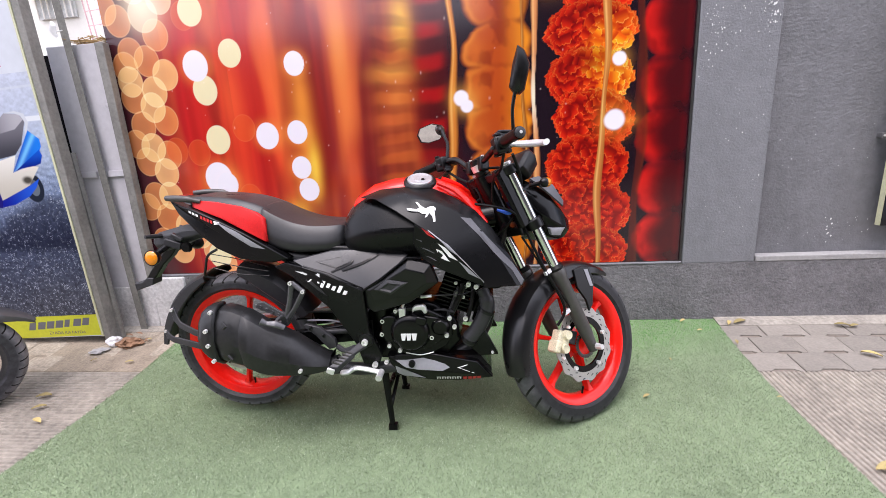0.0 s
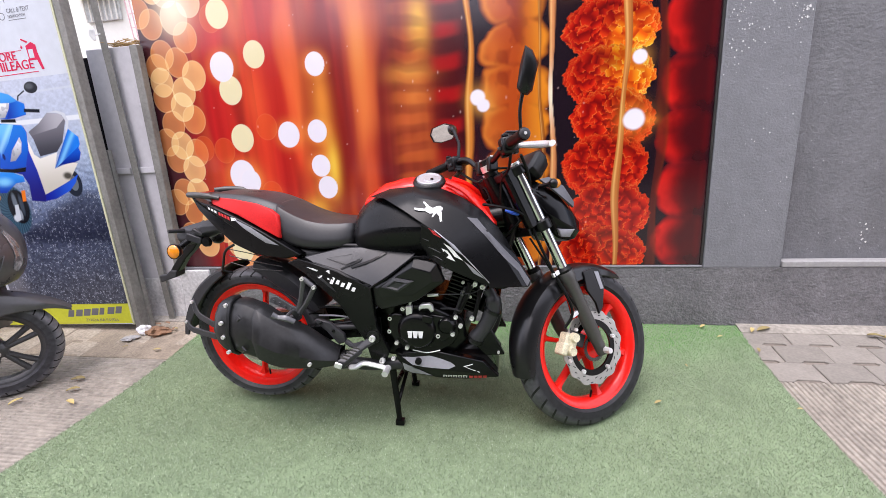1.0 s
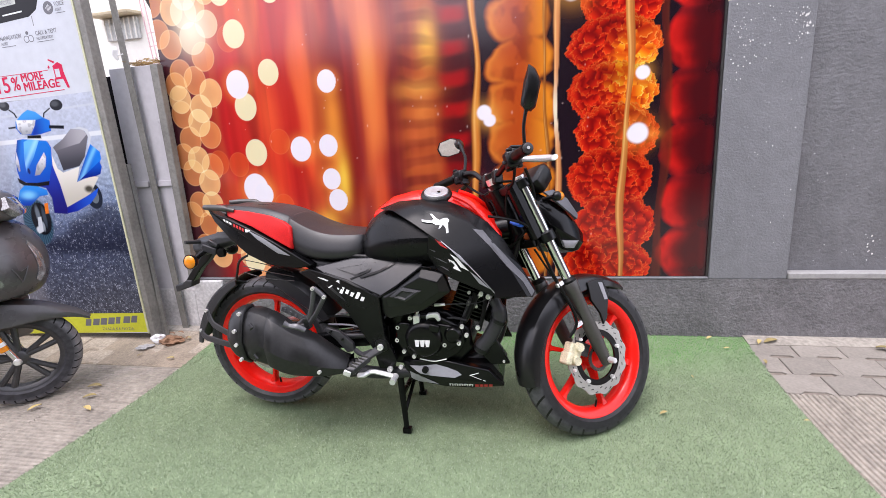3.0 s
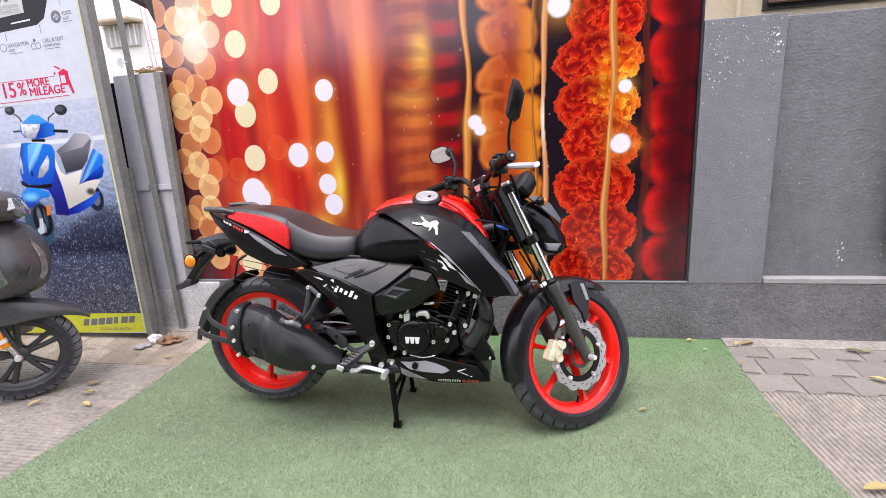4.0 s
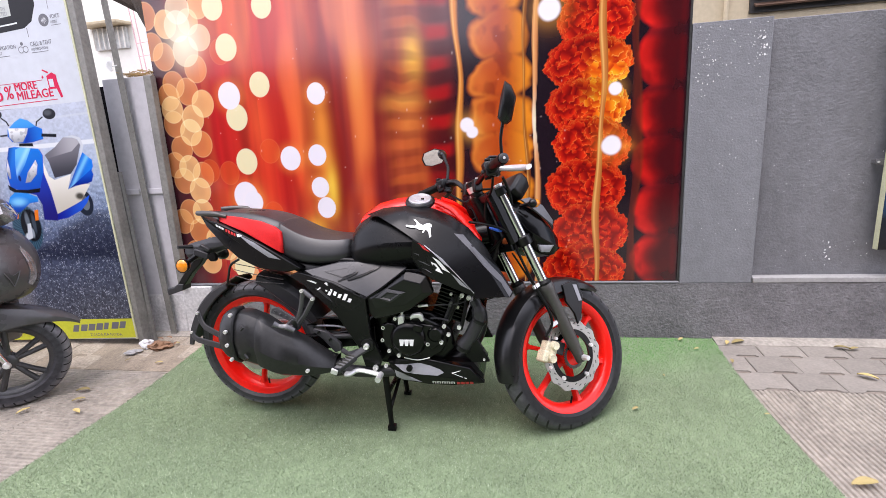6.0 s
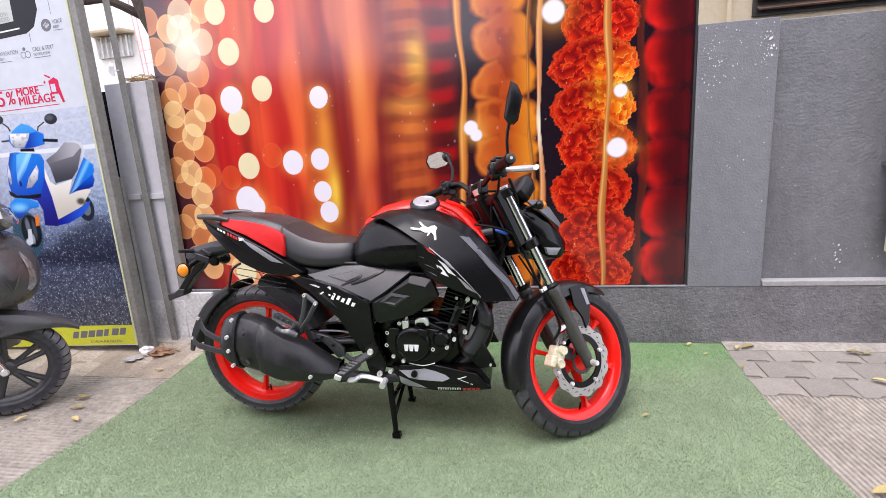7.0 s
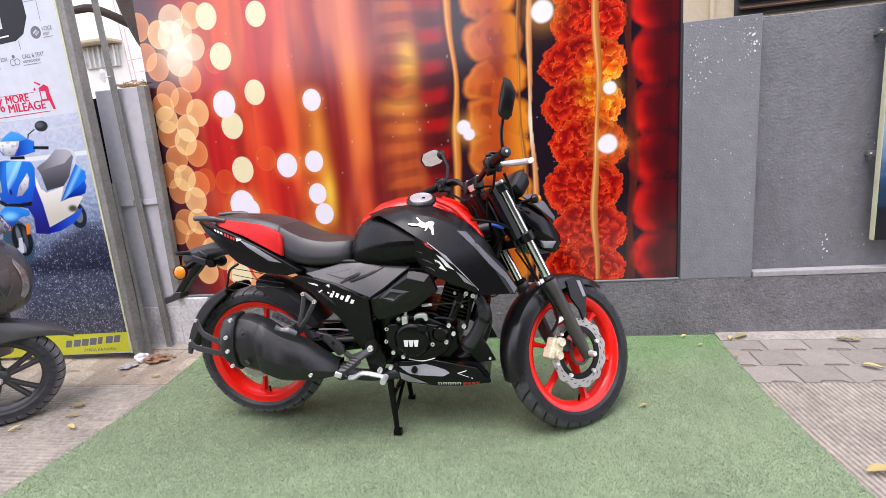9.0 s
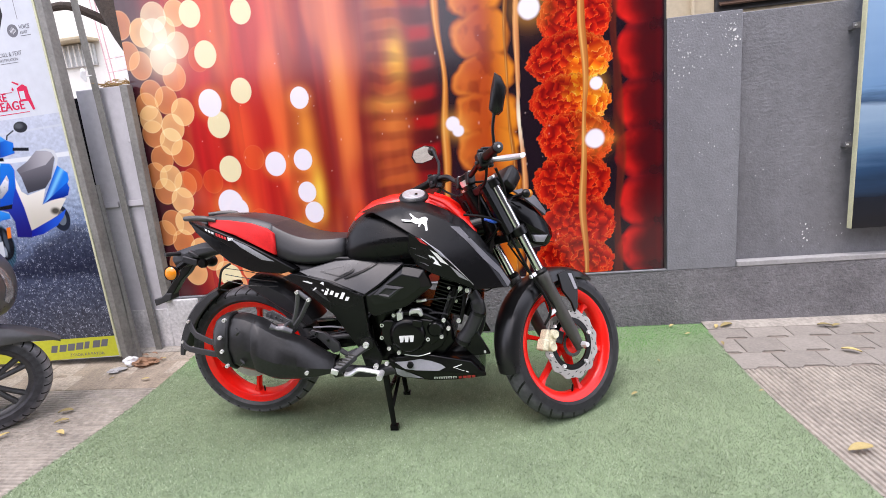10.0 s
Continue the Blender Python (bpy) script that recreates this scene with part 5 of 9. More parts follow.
lathe(bm, [(0.002, 0.0145), (0.006, 0.0145), (0.007, 0.012)], cm @ Matrix.Translation((0.012, -0.008, 0)), 12)
part("key_hole", bm, M_ENG, cap)
for k in range(5):
    q = cm @ Vector((0.052 * math.cos(1.25 * k), 0.052 * math.sin(1.25 * k), 0.002))
    bolt(cap, q, 0.0035, (0, -0.37, 0.93))

# tank shrouds with decals
def facets(bm, verts, faces, depth, s):
    """A crisp panel: named points (x, half width, z), faces by name, thickened inwards."""
    n = {k: bm.verts.new((x, y * s, z)) for k, (x, y, z) in verts.items()}
    fs = [bm.faces.new([n[k] for k in f.split()]) for f in faces]
    out = bmesh.ops.extrude_face_region(bm, geom=fs)
    for v in out["geom"]:
        if isinstance(v, bmesh.types.BMVert):
            v.co.y -= depth * s


def outline_ring(pts, w):
    """Thin quads along a closed outline."""
    cx, cz = sum(p[0] for p in pts) / len(pts), sum(p[1] for p in pts) / len(pts)
    ins = []
    for x, z in pts:
        d = math.hypot(x - cx, z - cz)
        ins.append((x + (cx - x) * w / d, z + (cz - z) * w / d))
    k = len(pts)
    return [(pts[i], pts[(i + 1) % k], ins[(i + 1) % k], ins[i]) for i in range(k)]


for side in (-1, 1):
    s = side
    bm = bmesh.new()
    facets(bm, {"A0": (-0.318, 0.082, 0.924), "A1": (-0.24, 0.084, 0.951), "A2": (-0.14, 0.088, 0.957), "A3": (-0.04, 0.092, 0.944), "A4": (0.03, 0.104, 0.914), "A5": (0.10, 0.122, 0.870),
                "A6": (0.158, 0.136, 0.806), "A7": (0.213, 0.152, 0.717), "A8": (0.268, 0.166, 0.625),
                "M2": (-0.135, 0.158, 0.930), "M3": (-0.03, 0.166, 0.908),
                "B4": (0.07, 0.172, 0.857), "B5": (0.12, 0.190, 0.809), "B6": (0.177, 0.202, 0.722), "B7": (0.237, 0.196, 0.613), "T": (0.256, 0.180, 0.607),
                "c0": (-0.244, 0.152, 0.926), "c1": (-0.163, 0.200, 0.887), "c2": (-0.091, 0.224, 0.842), "c3": (-0.02, 0.240, 0.796), "c4": (0.028, 0.245, 0.751), "c5": (0.125, 0.238, 0.646), "bt": (0.124, 0.234, 0.620)},
           ("A0 A1 c0", "A1 A2 M2 c0", "M2 c1 c0", "A2 A3 M3 M2", "M2 M3 c2 c1", "A3 A4 B4 M3", "M3 B4 c3 c2", "A4 A5 B4", "A5 B5 B4", "A5 A6 B5", "A6 A7 B6 B5", "A7 A8 B7 B6", "B4 B5 c4 c3", "B5 B6 c5 c4", "B6 B7 bt c5", "A8 T B7"), 0.012, s)
    sh = part("tank_shroud", bm, M_MATT, bike, "matt black angular tank shroud", bevel=0.003, angle=24)
    # tank side cover below the flashes
    bm = bmesh.new()
    facets(bm, {"k2": (-0.100, 0.218, 0.846), "k3": (-0.02, 0.2375, 0.7965), "k4": (0.029, 0.2425, 0.7515), "k5": (0.125, 0.2355, 0.6465), "b": (0.122, 0.226, 0.624), "l1": (-0.03, 0.226, 0.692), "l0": (-0.03, 0.222, 0.732), "l2": (-0.085, 0.194, 0.716), "l3": (-0.115, 0.192, 0.775)},
           ("k2 k3 l0 l3", "k3 k4 l1 l0", "k4 k5 b l1", "l3 l0 l2", "l0 l1 l2"), 0.03, s)
    tsc = part("tank_side_cover", bm, M_MATT, bike, bevel=0.003, angle=15)
    skin = skin_of(bike, tank, sh, tsc)
    # grey film along the shroud's front edge, drawn for its slim light reflection
    decal("sheen_band", [((0.052, 0.857), (0.086, 0.850), (0.128, 0.803), (0.110, 0.800)), ((0.110, 0.800), (0.128, 0.803), (0.176, 0.745), (0.160, 0.738)), ((0.160, 0.738), (0.176, 0.745), (0.226, 0.686), (0.222, 0.668)), ((0.222, 0.668), (0.226, 0.686), (0.262, 0.628), (0.252, 0.612))], M_SATIN, sh, skin, s)
    decal("tank_badge", [((-0.126, 0.896), (-0.110, 0.894), (-0.090, 0.891), (-0.088, 0.884), (-0.108, 0.886), (-0.124, 0.890)), ((-0.099, 0.913), (-0.092, 0.913), (-0.076, 0.899), (-0.082, 0.894)), ((-0.090, 0.893), (-0.076, 0.899), (-0.062, 0.892), (-0.060, 0.876), (-0.072, 0.876), (-0.088, 0.884)),
                         ((-0.062, 0.892), (-0.050, 0.897), (-0.042, 0.890), (-0.048, 0.877), (-0.060, 0.876)), ((-0.050, 0.897), (-0.038, 0.898), (-0.029, 0.891), (-0.030, 0.883), (-0.042, 0.884)), ((-0.044, 0.886), (-0.033, 0.882), (-0.029, 0.850), (-0.036, 0.848), (-0.040, 0.866), (-0.049, 0.876)), ((-0.060, 0.877), (-0.050, 0.877), (-0.058, 0.866), (-0.064, 0.864))], M_WDEC, tank, skin, s, 0.003, label="plain white badge shape", cuts=4)
    decal("red_flash", [((-0.074, 0.832), (-0.052, 0.821), (-0.029, 0.798), (-0.056, 0.810))], M_RDEC, sh, skin, s, 0.0045, cuts=7)
    decal("white_flash", [((-0.023, 0.782), (0.003, 0.767), (0.042, 0.721), (0.013, 0.735)), ((-0.031, 0.762), (-0.011, 0.755), (0.015, 0.718), (-0.017, 0.730))], M_WDEC, sh, skin, s, 0.0045, cuts=7)
    decal("pin_line", [((-0.054, 0.828), (-0.051, 0.822), (0.016, 0.770), (0.014, 0.776)), ((0.014, 0.776), (0.016, 0.770), (0.068, 0.710), (0.067, 0.716)), ((0.067, 0.716), (0.068, 0.710), (0.126, 0.640), (0.126, 0.646))], M_GREYD, sh, skin, s, 0.0048, cuts=7)
    decal("grey_flash", [((-0.021, 0.799), (0.009, 0.779), (0.045, 0.739), (0.018, 0.756)), ((0.044, 0.720), (0.070, 0.699), (0.113, 0.655), (0.075, 0.675))], M_GREYD, sh, skin, s, 0.0042, cuts=7)
    decal("side_slot", [((-0.102, 0.791), (-0.076, 0.786), (-0.050, 0.773), (-0.054, 0.772)), ((-0.088, 0.762), (-0.062, 0.757), (-0.036, 0.745), (-0.040, 0.744)), ((-0.074, 0.733), (-0.052, 0.729), (-0.031, 0.719), (-0.035, 0.718))], M_SATIN, tsc, skin, s, 0.002)
# seat
def firm(bm, vs, pairs):
    """Firm edges along a smoothed body."""
    layer = bm.edges.layers.float.new("crease_edge")
    for a, b in zip(vs, vs[1:]):
        for i, c in pairs:
            bm.edges.get((a[i], b[i]))[layer] = c


bm = bmesh.new()
vs = rings(bm, hull([(-0.375, 0.735, 0.835, 0.10, 0.42, 0.09, 0.075), (-0.42, 0.730, 0.834, 0.125, 0.40, 0.12, 0.090), (-0.50, 0.728, 0.836, 0.142, 0.38, 0.138, 0.108), (-0.57, 0.730, 0.852, 0.146, 0.38, 0.140, 0.112),
               (-0.63, 0.738, 0.880, 0.142, 0.42, 0.135, 0.110), (-0.68, 0.76, 0.908, 0.132, 0.45, 0.128, 0.104), (-0.70, 0.80, 0.922, 0.125, 0.5, 0.12, 0.095)]))
firm(bm, vs, ((2, 0.55), (12, 0.55), (4, 0.3), (10, 0.3)))
seat = part("rider_seat", bm, M_VINYL, bike, "black vinyl stepped seat with red sides", subsurf=2)
bm = bmesh.new()
vs = rings(bm, hull([(-0.645, 0.80, 0.89, 0.115, 0.5, 0.11, 0.09), (-0.69, 0.82, 0.915, 0.124, 0.5, 0.12, 0.09), (-0.76, 0.86, 0.940, 0.120, 0.5, 0.115, 0.088), (-0.86, 0.895, 0.955, 0.108, 0.5, 0.105, 0.08), (-0.96, 0.92, 0.960, 0.094, 0.5, 0.09, 0.07), (-1.0, 0.93, 0.955, 0.08, 0.5, 0.07, 0.06)]))
firm(bm, vs, ((2, 0.6), (12, 0.6)))
part("pillion_seat", bm, M_VINYL, bike, "black vinyl pillion seat", subsurf=2)
bm = bmesh.new()
for i in range(4):
    box(bm, (-0.84 + 0.022 * i, -0.045 - 0.004 * i, 0.9555 + 0.001), (0.014, 0.018, 0.0016), (0, 3, 20))
part("seat_embossing", bm, M_PLAST2, seat)
for s in (-1, 1):
    bm = bmesh.new()
    shell(bm, [(-0.965, 0.098 * s, 0.948), (-0.86, 0.113 * s, 0.938), (-0.76, 0.125 * s, 0.920), (-0.70, 0.130 * s, 0.897), (-0.668, 0.138 * s, 0.875), (-0.662, 0.146 * s, 0.830), (-0.664, 0.150 * s, 0.786), (-0.735, 0.148 * s, 0.826), (-0.83, 0.136 * s, 0.876), (-0.955, 0.112 * s, 0.922)], 0.03, 0.006)
    part("seat_side", bm, M_REDV, bike, "red vinyl seat side panel", bevel=0.006)
    # tail fairing
    bm = bmesh.new()
    shell(bm, [(-1.06, 0.085 * s, 0.950), (-1.0, 0.118 * s, 0.930), (-0.94, 0.132 * s, 0.914), (-0.84, 0.148 * s, 0.872), (-0.74, 0.158 * s, 0.822), (-0.66, 0.160 * s, 0.772), (-0.585, 0.158 * s, 0.722), (-0.65, 0.155 * s, 0.708), (-0.77, 0.152 * s, 0.724), (-0.865, 0.142 * s, 0.766), (-0.94, 0.128 * s, 0.826), (-1.02, 0.105 * s, 0.898)], 0.04, 0.010)
    tail = part("tail_fairing", bm, M_MATT, bike, "matt black tail fairing", bevel=0.004)
    skin = skin_of(bike, tail)
    decal("tail_facet", [((-0.845, 0.868), (-0.77, 0.832), (-0.665, 0.762), (-0.72, 0.772), (-0.80, 0.828))], M_GREYD, tail, skin, s)
    decal("model_lettering", [((-0.958 + 0.015 * i, 0.912 - 0.0062 * i), (-0.947 + 0.015 * i, 0.908 - 0.0062 * i), (-0.947 + 0.015 * i, 0.899 - 0.0062 * i), (-0.958 + 0.015 * i, 0.903 - 0.0062 * i)) for i in range(3)], M_WDEC, tail, skin, s, cuts=1)
    decal("tail_arrow", [((-0.855, 0.872), (-0.812, 0.861), (-0.852, 0.858))], M_WDEC, tail, skin, s, cuts=1)
    decal("model_number", [((-0.908 + 0.013 * i, 0.893 - 0.0055 * i), (-0.899 + 0.013 * i, 0.889 - 0.0055 * i), (-0.899 + 0.013 * i, 0.877 - 0.0055 * i), (-0.908 + 0.013 * i, 0.881 - 0.0055 * i)) for i in range(4)], M_RDEC, tail, skin, s, cuts=1)
    # grab rail
    bm = bmesh.new()
    tube(bm, smooth_line([(-0.92, 0.105 * s, 0.940), (-0.97, 0.112 * s, 0.952), (-1.03, 0.102 * s, 0.956), (-1.072, 0.078 * s, 0.955)]), [0.008] * 4 + [0.012] * 8 + [0.011] * 4, 10)
    part("grab_rail", bm, M_SLIDER, bike, "dark grey grab rail")
bm = bmesh.new()
rings(bm, hull([(-0.66, 0.74, 0.82, 0.13, 0.5, 0.10, 0.09), (-0.80, 0.78, 0.89, 0.12, 0.5, 0.09, 0.08), (-0.95, 0.85, 0.93, 0.10, 0.5, 0.07, 0.06), (-1.04, 0.91, 0.955, 0.075, 0.5, 0.05, 0.05)]))
part("seat_base", bm, M_PLAST, bike)
bm = bmesh.new()
rings(bm, hull([(-0.64, 0.70, 0.76, 0.13, 0.5, 0.10, 0.10), (-0.50, 0.64, 0.740, 0.115, 0.5, 0.11, 0.09), (-0.38, 0.62, 0.745, 0.115, 0.5, 0.11, 0.10), (-0.28, 0.60, 0.745, 0.115, 0.5, 0.11, 0.10), (-0.10, 0.58, 0.74, 0.13, 0.5, 0.12, 0.11)]))
part("under_seat_cover", bm, M_PLAST, bike)
# tail lamp
bm = bmesh.new()
rings(bm, hull([(-1.03, 0.90, 0.95, 0.08, 0.5, 0.06, 0.06), (-1.075, 0.925, 0.958, 0.06, 0.5, 0.05, 0.045)]))
M_TLAMP = surface("red_lamp_lens", (0.25, 0.02, 0.02), 0.15, coat=0.6)
part("tail_lamp", bm, M_TLAMP, bike, "dark red tail lamp")
# plate carrier with rear signals
bm = bmesh.new()
rings(bm, [[(x, y * w, z0 + (z1 - z0) * f) for y, f in ((-0.7, 0.0), (-1, 0.35), (-0.9, 0.75), (-0.45, 1.0), (0.45, 1.0), (0.9, 0.75), (1, 0.35), (0.7, 0.0))] for x, w, z0, z1 in ((-0.93, 0.05, 0.790, 0.840), (-1.0, 0.058, 0.786, 0.838), (-1.055, 0.062, 0.770, 0.842), (-1.10, 0.064, 0.752, 0.832), (-1.145, 0.060, 0.741, 0.822), (-1.185, 0.050, 0.742, 0.812), (-1.203, 0.036, 0.762, 0.796))])
pc = part("plate_carrier", bm, M_PLAST2, bike, "black plastic rear plate carrier", bevel=0.004, angle=25)
bm = bmesh.new()
plate(bm, [(-1.165, 0.752), (-1.118, 0.752), (-1.152, 0.712), (-1.196, 0.676), (-1.236, 0.628), (-1.262, 0.602), (-1.284, 0.620), (-1.258, 0.652), (-1.224, 0.690)], -0.020, 0.020)
part("carrier_arm", bm, M_PLAST, pc, bevel=0.005)
bm = bmesh.new()
plate(bm, [(-1.252, 0.594), (-1.334, 0.568), (-1.337, 0.600), (-1.300, 0.606), (-1.276, 0.624), (-1.246, 0.622)], -0.028, 0.028)
part("carrier_foot", bm, M_PLAST2, pc, bevel=0.004)
bm = bmesh.new()
box(bm, (-1.10, -0.058, 0.772), (0.07, 0.02, 0.030), (0, 18, 0))
box(bm, (-1.075, -0.062, 0.800), (0.05, 0.02, 0.016), (0, 30, 0))
part("carrier_rib", bm, M_PLAST2, pc, bevel=0.004)
for s in (-1, 1):
    bm = bmesh.new()
    tube(bm, [(-1.13, 0.05 * s, 0.765), (-1.145, 0.118 * s, 0.738)], [0.013, 0.011], 10)
    lathe(bm, [(0.012, -0.030), (0.026, -0.018), (0.031, -0.004), (0.031, 0.003), (0.027, 0.003)], Matrix.Translation((-1.140, 0.136 * s, 0.736)) @ pose(0, 0, 0, 84 * (1 if s < 0 else -1), -14, 0), 22)
    rs = part("rear_signal_stalk", bm, M_PLAST, bike)
    bm = bmesh.new()
    lathe(bm, [(0.002, 0.012), (0.013, 0.011), (0.023, 0.008), (0.028, 0.002), (0.028, -0.006)], Matrix.Translation((-1.140, 0.136 * s, 0.736)) @ pose(0, 0, 0, 84 * (1 if s < 0 else -1), -14, 0), 22)
    part("signal_lens", bm, M_AMBER, rs, "amber turn signal lens")
    bm = bmesh.new()
    tube(bm, [(-1.15, 0.05 * s, 0.805), (-1.175, 0.105 * s, 0.813)], [0.010, 0.008], 8)
    part("carrier_stub", bm, M_PLAST2, pc)
bm = bmesh.new()
lathe(bm, [(0.004, 0.016), (0.018, 0.014), (0.021, 0), (0.01, -0.012)], Matrix.Translation((-1.045, -0.055, 0.757)) @ LIE, 14)
part("rear_bracket_knob", bm, M_CABLE, bike)
# wire guard under the tail
for z in (0.0, -0.03, -0.06):
    bm = bmesh.new()
    tube(bm, smooth_line([(-0.905, -0.125, 0.742 + z * 0.9), (-0.80, -0.130, 0.722 + z), (-0.68, -0.135, 0.690 + z * 0.6)]), 0.0018, 6)
    part("guard_wire", bm, M_PLAST, bike)
bm = bmesh.new()
tube(bm, smooth_line([(-0.88, -0.12, 0.758), (-0.918, -0.125, 0.735), (-0.935, -0.125, 0.69), (-0.945, -0.12, 0.655), (-0.92, -0.10, 0.64)]), 0.005, 8)
part("guard_bar", bm, M_PLAST, bike)

# ---- rear end: mudguards, swingarm, shock, brackets ----
def guard(name, a0, a1, r, w, drop, mat, label):
    bm = bmesh.new()
    loops = []
    for i in range(19):
        f = i / 18
        a = radians(a0 + (a1 - a0) * f)
        u = Vector((math.cos(a), 0, math.sin(a)))
        dr = drop * (0.5 + 0.5 * math.sin(math.pi * f))
        sec = [(-w, -dr), (-w * 0.96, -dr * 0.3), (-w * 0.7, 0), (0, 0.008), (w * 0.7, 0), (w * 0.96, -dr * 0.3), (w, -dr)]
        loops.append([AX_R + u * (r + d) + Vector((0, y, 0)) for y, d in sec] + [AX_R + u * (r + d - 0.005) + Vector((0, y * 0.95, 0)) for y, d in reversed(sec)])
    rings(bm, loops)
    return part(name, bm, mat, bike, label)


guard("rear_hugger", 107, 176, 0.328, 0.098, 0.05, M_PLAST2, "black rear tyre hugger")
guard("inner_mudguard", 24, 82, 0.350, 0.082, 0.075, M_BLACK_LIT, "black inner mudguard")
for pts in (((-1.108, -0.130, 0.530), (-1.090, -0.142, 0.486), (-1.070, -0.152, 0.466), (-0.995, -0.180, 0.446), (-0.89, -0.215, 0.432)), ((-1.160, -0.126, 0.430), (-1.138, -0.140, 0.412), (-1.112, -0.152, 0.404), (-0.99, -0.185, 0.394), (-0.88, -0.215, 0.390))):
    bm = bmesh.new()
    way = [Vector(p) for p in pts]
    loops = []
    for i, p in enumerate(way):
        d = way[min(i + 1, 4)] - way[max(i - 1, 0)]
        n = Vector((-d.z, 0, d.x)).normalized() * (0.009, 0.012, 0.013, 0.013, 0.013)[i]
        loops.append([p + n, p + n + Vector((0, 0.007, 0)), p - n + Vector((0, 0.007, 0)), p - n])
    rings(bm, loops)
    part("hugger_stay", bm, M_PLAST2, bike, bevel=0.002)
bolt(bike, (-1.106, -0.134, 0.522), 0.007)
bolt(bike, (-1.155, -0.128, 0.430), 0.006)
bm = bmesh.new()
for y in (-0.115, 0.115):
    rings(bm, [[(x, y + dy, z + dz) for dy, dz in ((-0.018, -h), (0.018, -h), (0.018, h), (-0.018, h))] for x, z, h in ((-0.30, 0.43, 0.04), (-0.45, 0.41, 0.036), (-0.75, 0.365, 0.03), (-0.95, 0.345, 0.026), (-0.98, 0.342, 0.02))])
box(bm, (-0.42, 0, 0.42), (0.08, 0.24, 0.06))
part("swingarm", bm, M_MATT, bike, "black box-section swingarm", bevel=0.005)
bm = bmesh.new()
tube(bm, [(-0.97, 0, 0.345), (-0.97, 0, 0.345), (-0.885, -0.15, 0.330), (-0.885, 0.15, 0.330)][2:], 0.011, 12)
part("rear_axle", bm, M_BOLT, bike)
# rear disc, partly seen between the spokes
bm = bmesh.new()
lathe(bm, [(0.06, -0.002), (0.10, -0.002), (0.10, 0.002), (0.06, 0.002)], Matrix.Translation((0, -0.075, 0)) @ LIE, 48, closed=True)
part("rear_disc", bm, M_DISC, rw)
# mono shock
bm = bmesh.new()
tube(bm, [(-0.40, 0, 0.45), (-0.47, 0, 0.74)], 0.022, 12)
part("shock_damper", bm, M_PLAST2, bike)
bm = bmesh.new()
pts = [(-0.405 - 0.06 * f + 0.036 * math.cos(44 * f), 0.036 * math.sin(44 * f), 0.48 + 0.22 * f) for f in (k / 90 for k in range(91))]
tube(bm, pts, 0.006, 6)
part("shock_spring", bm, M_PLAST2, bike)
# chain on the far side
bm = bmesh.new()
tube(bm, [(-0.905, 0.09, 0.40), (-0.30, 0.09, 0.45)], 0.008, 6)
tube(bm, [(-0.905, 0.09, 0.29), (-0.30, 0.09, 0.39)], 0.008, 6)
part("chain", bm, M_ALU, bike)
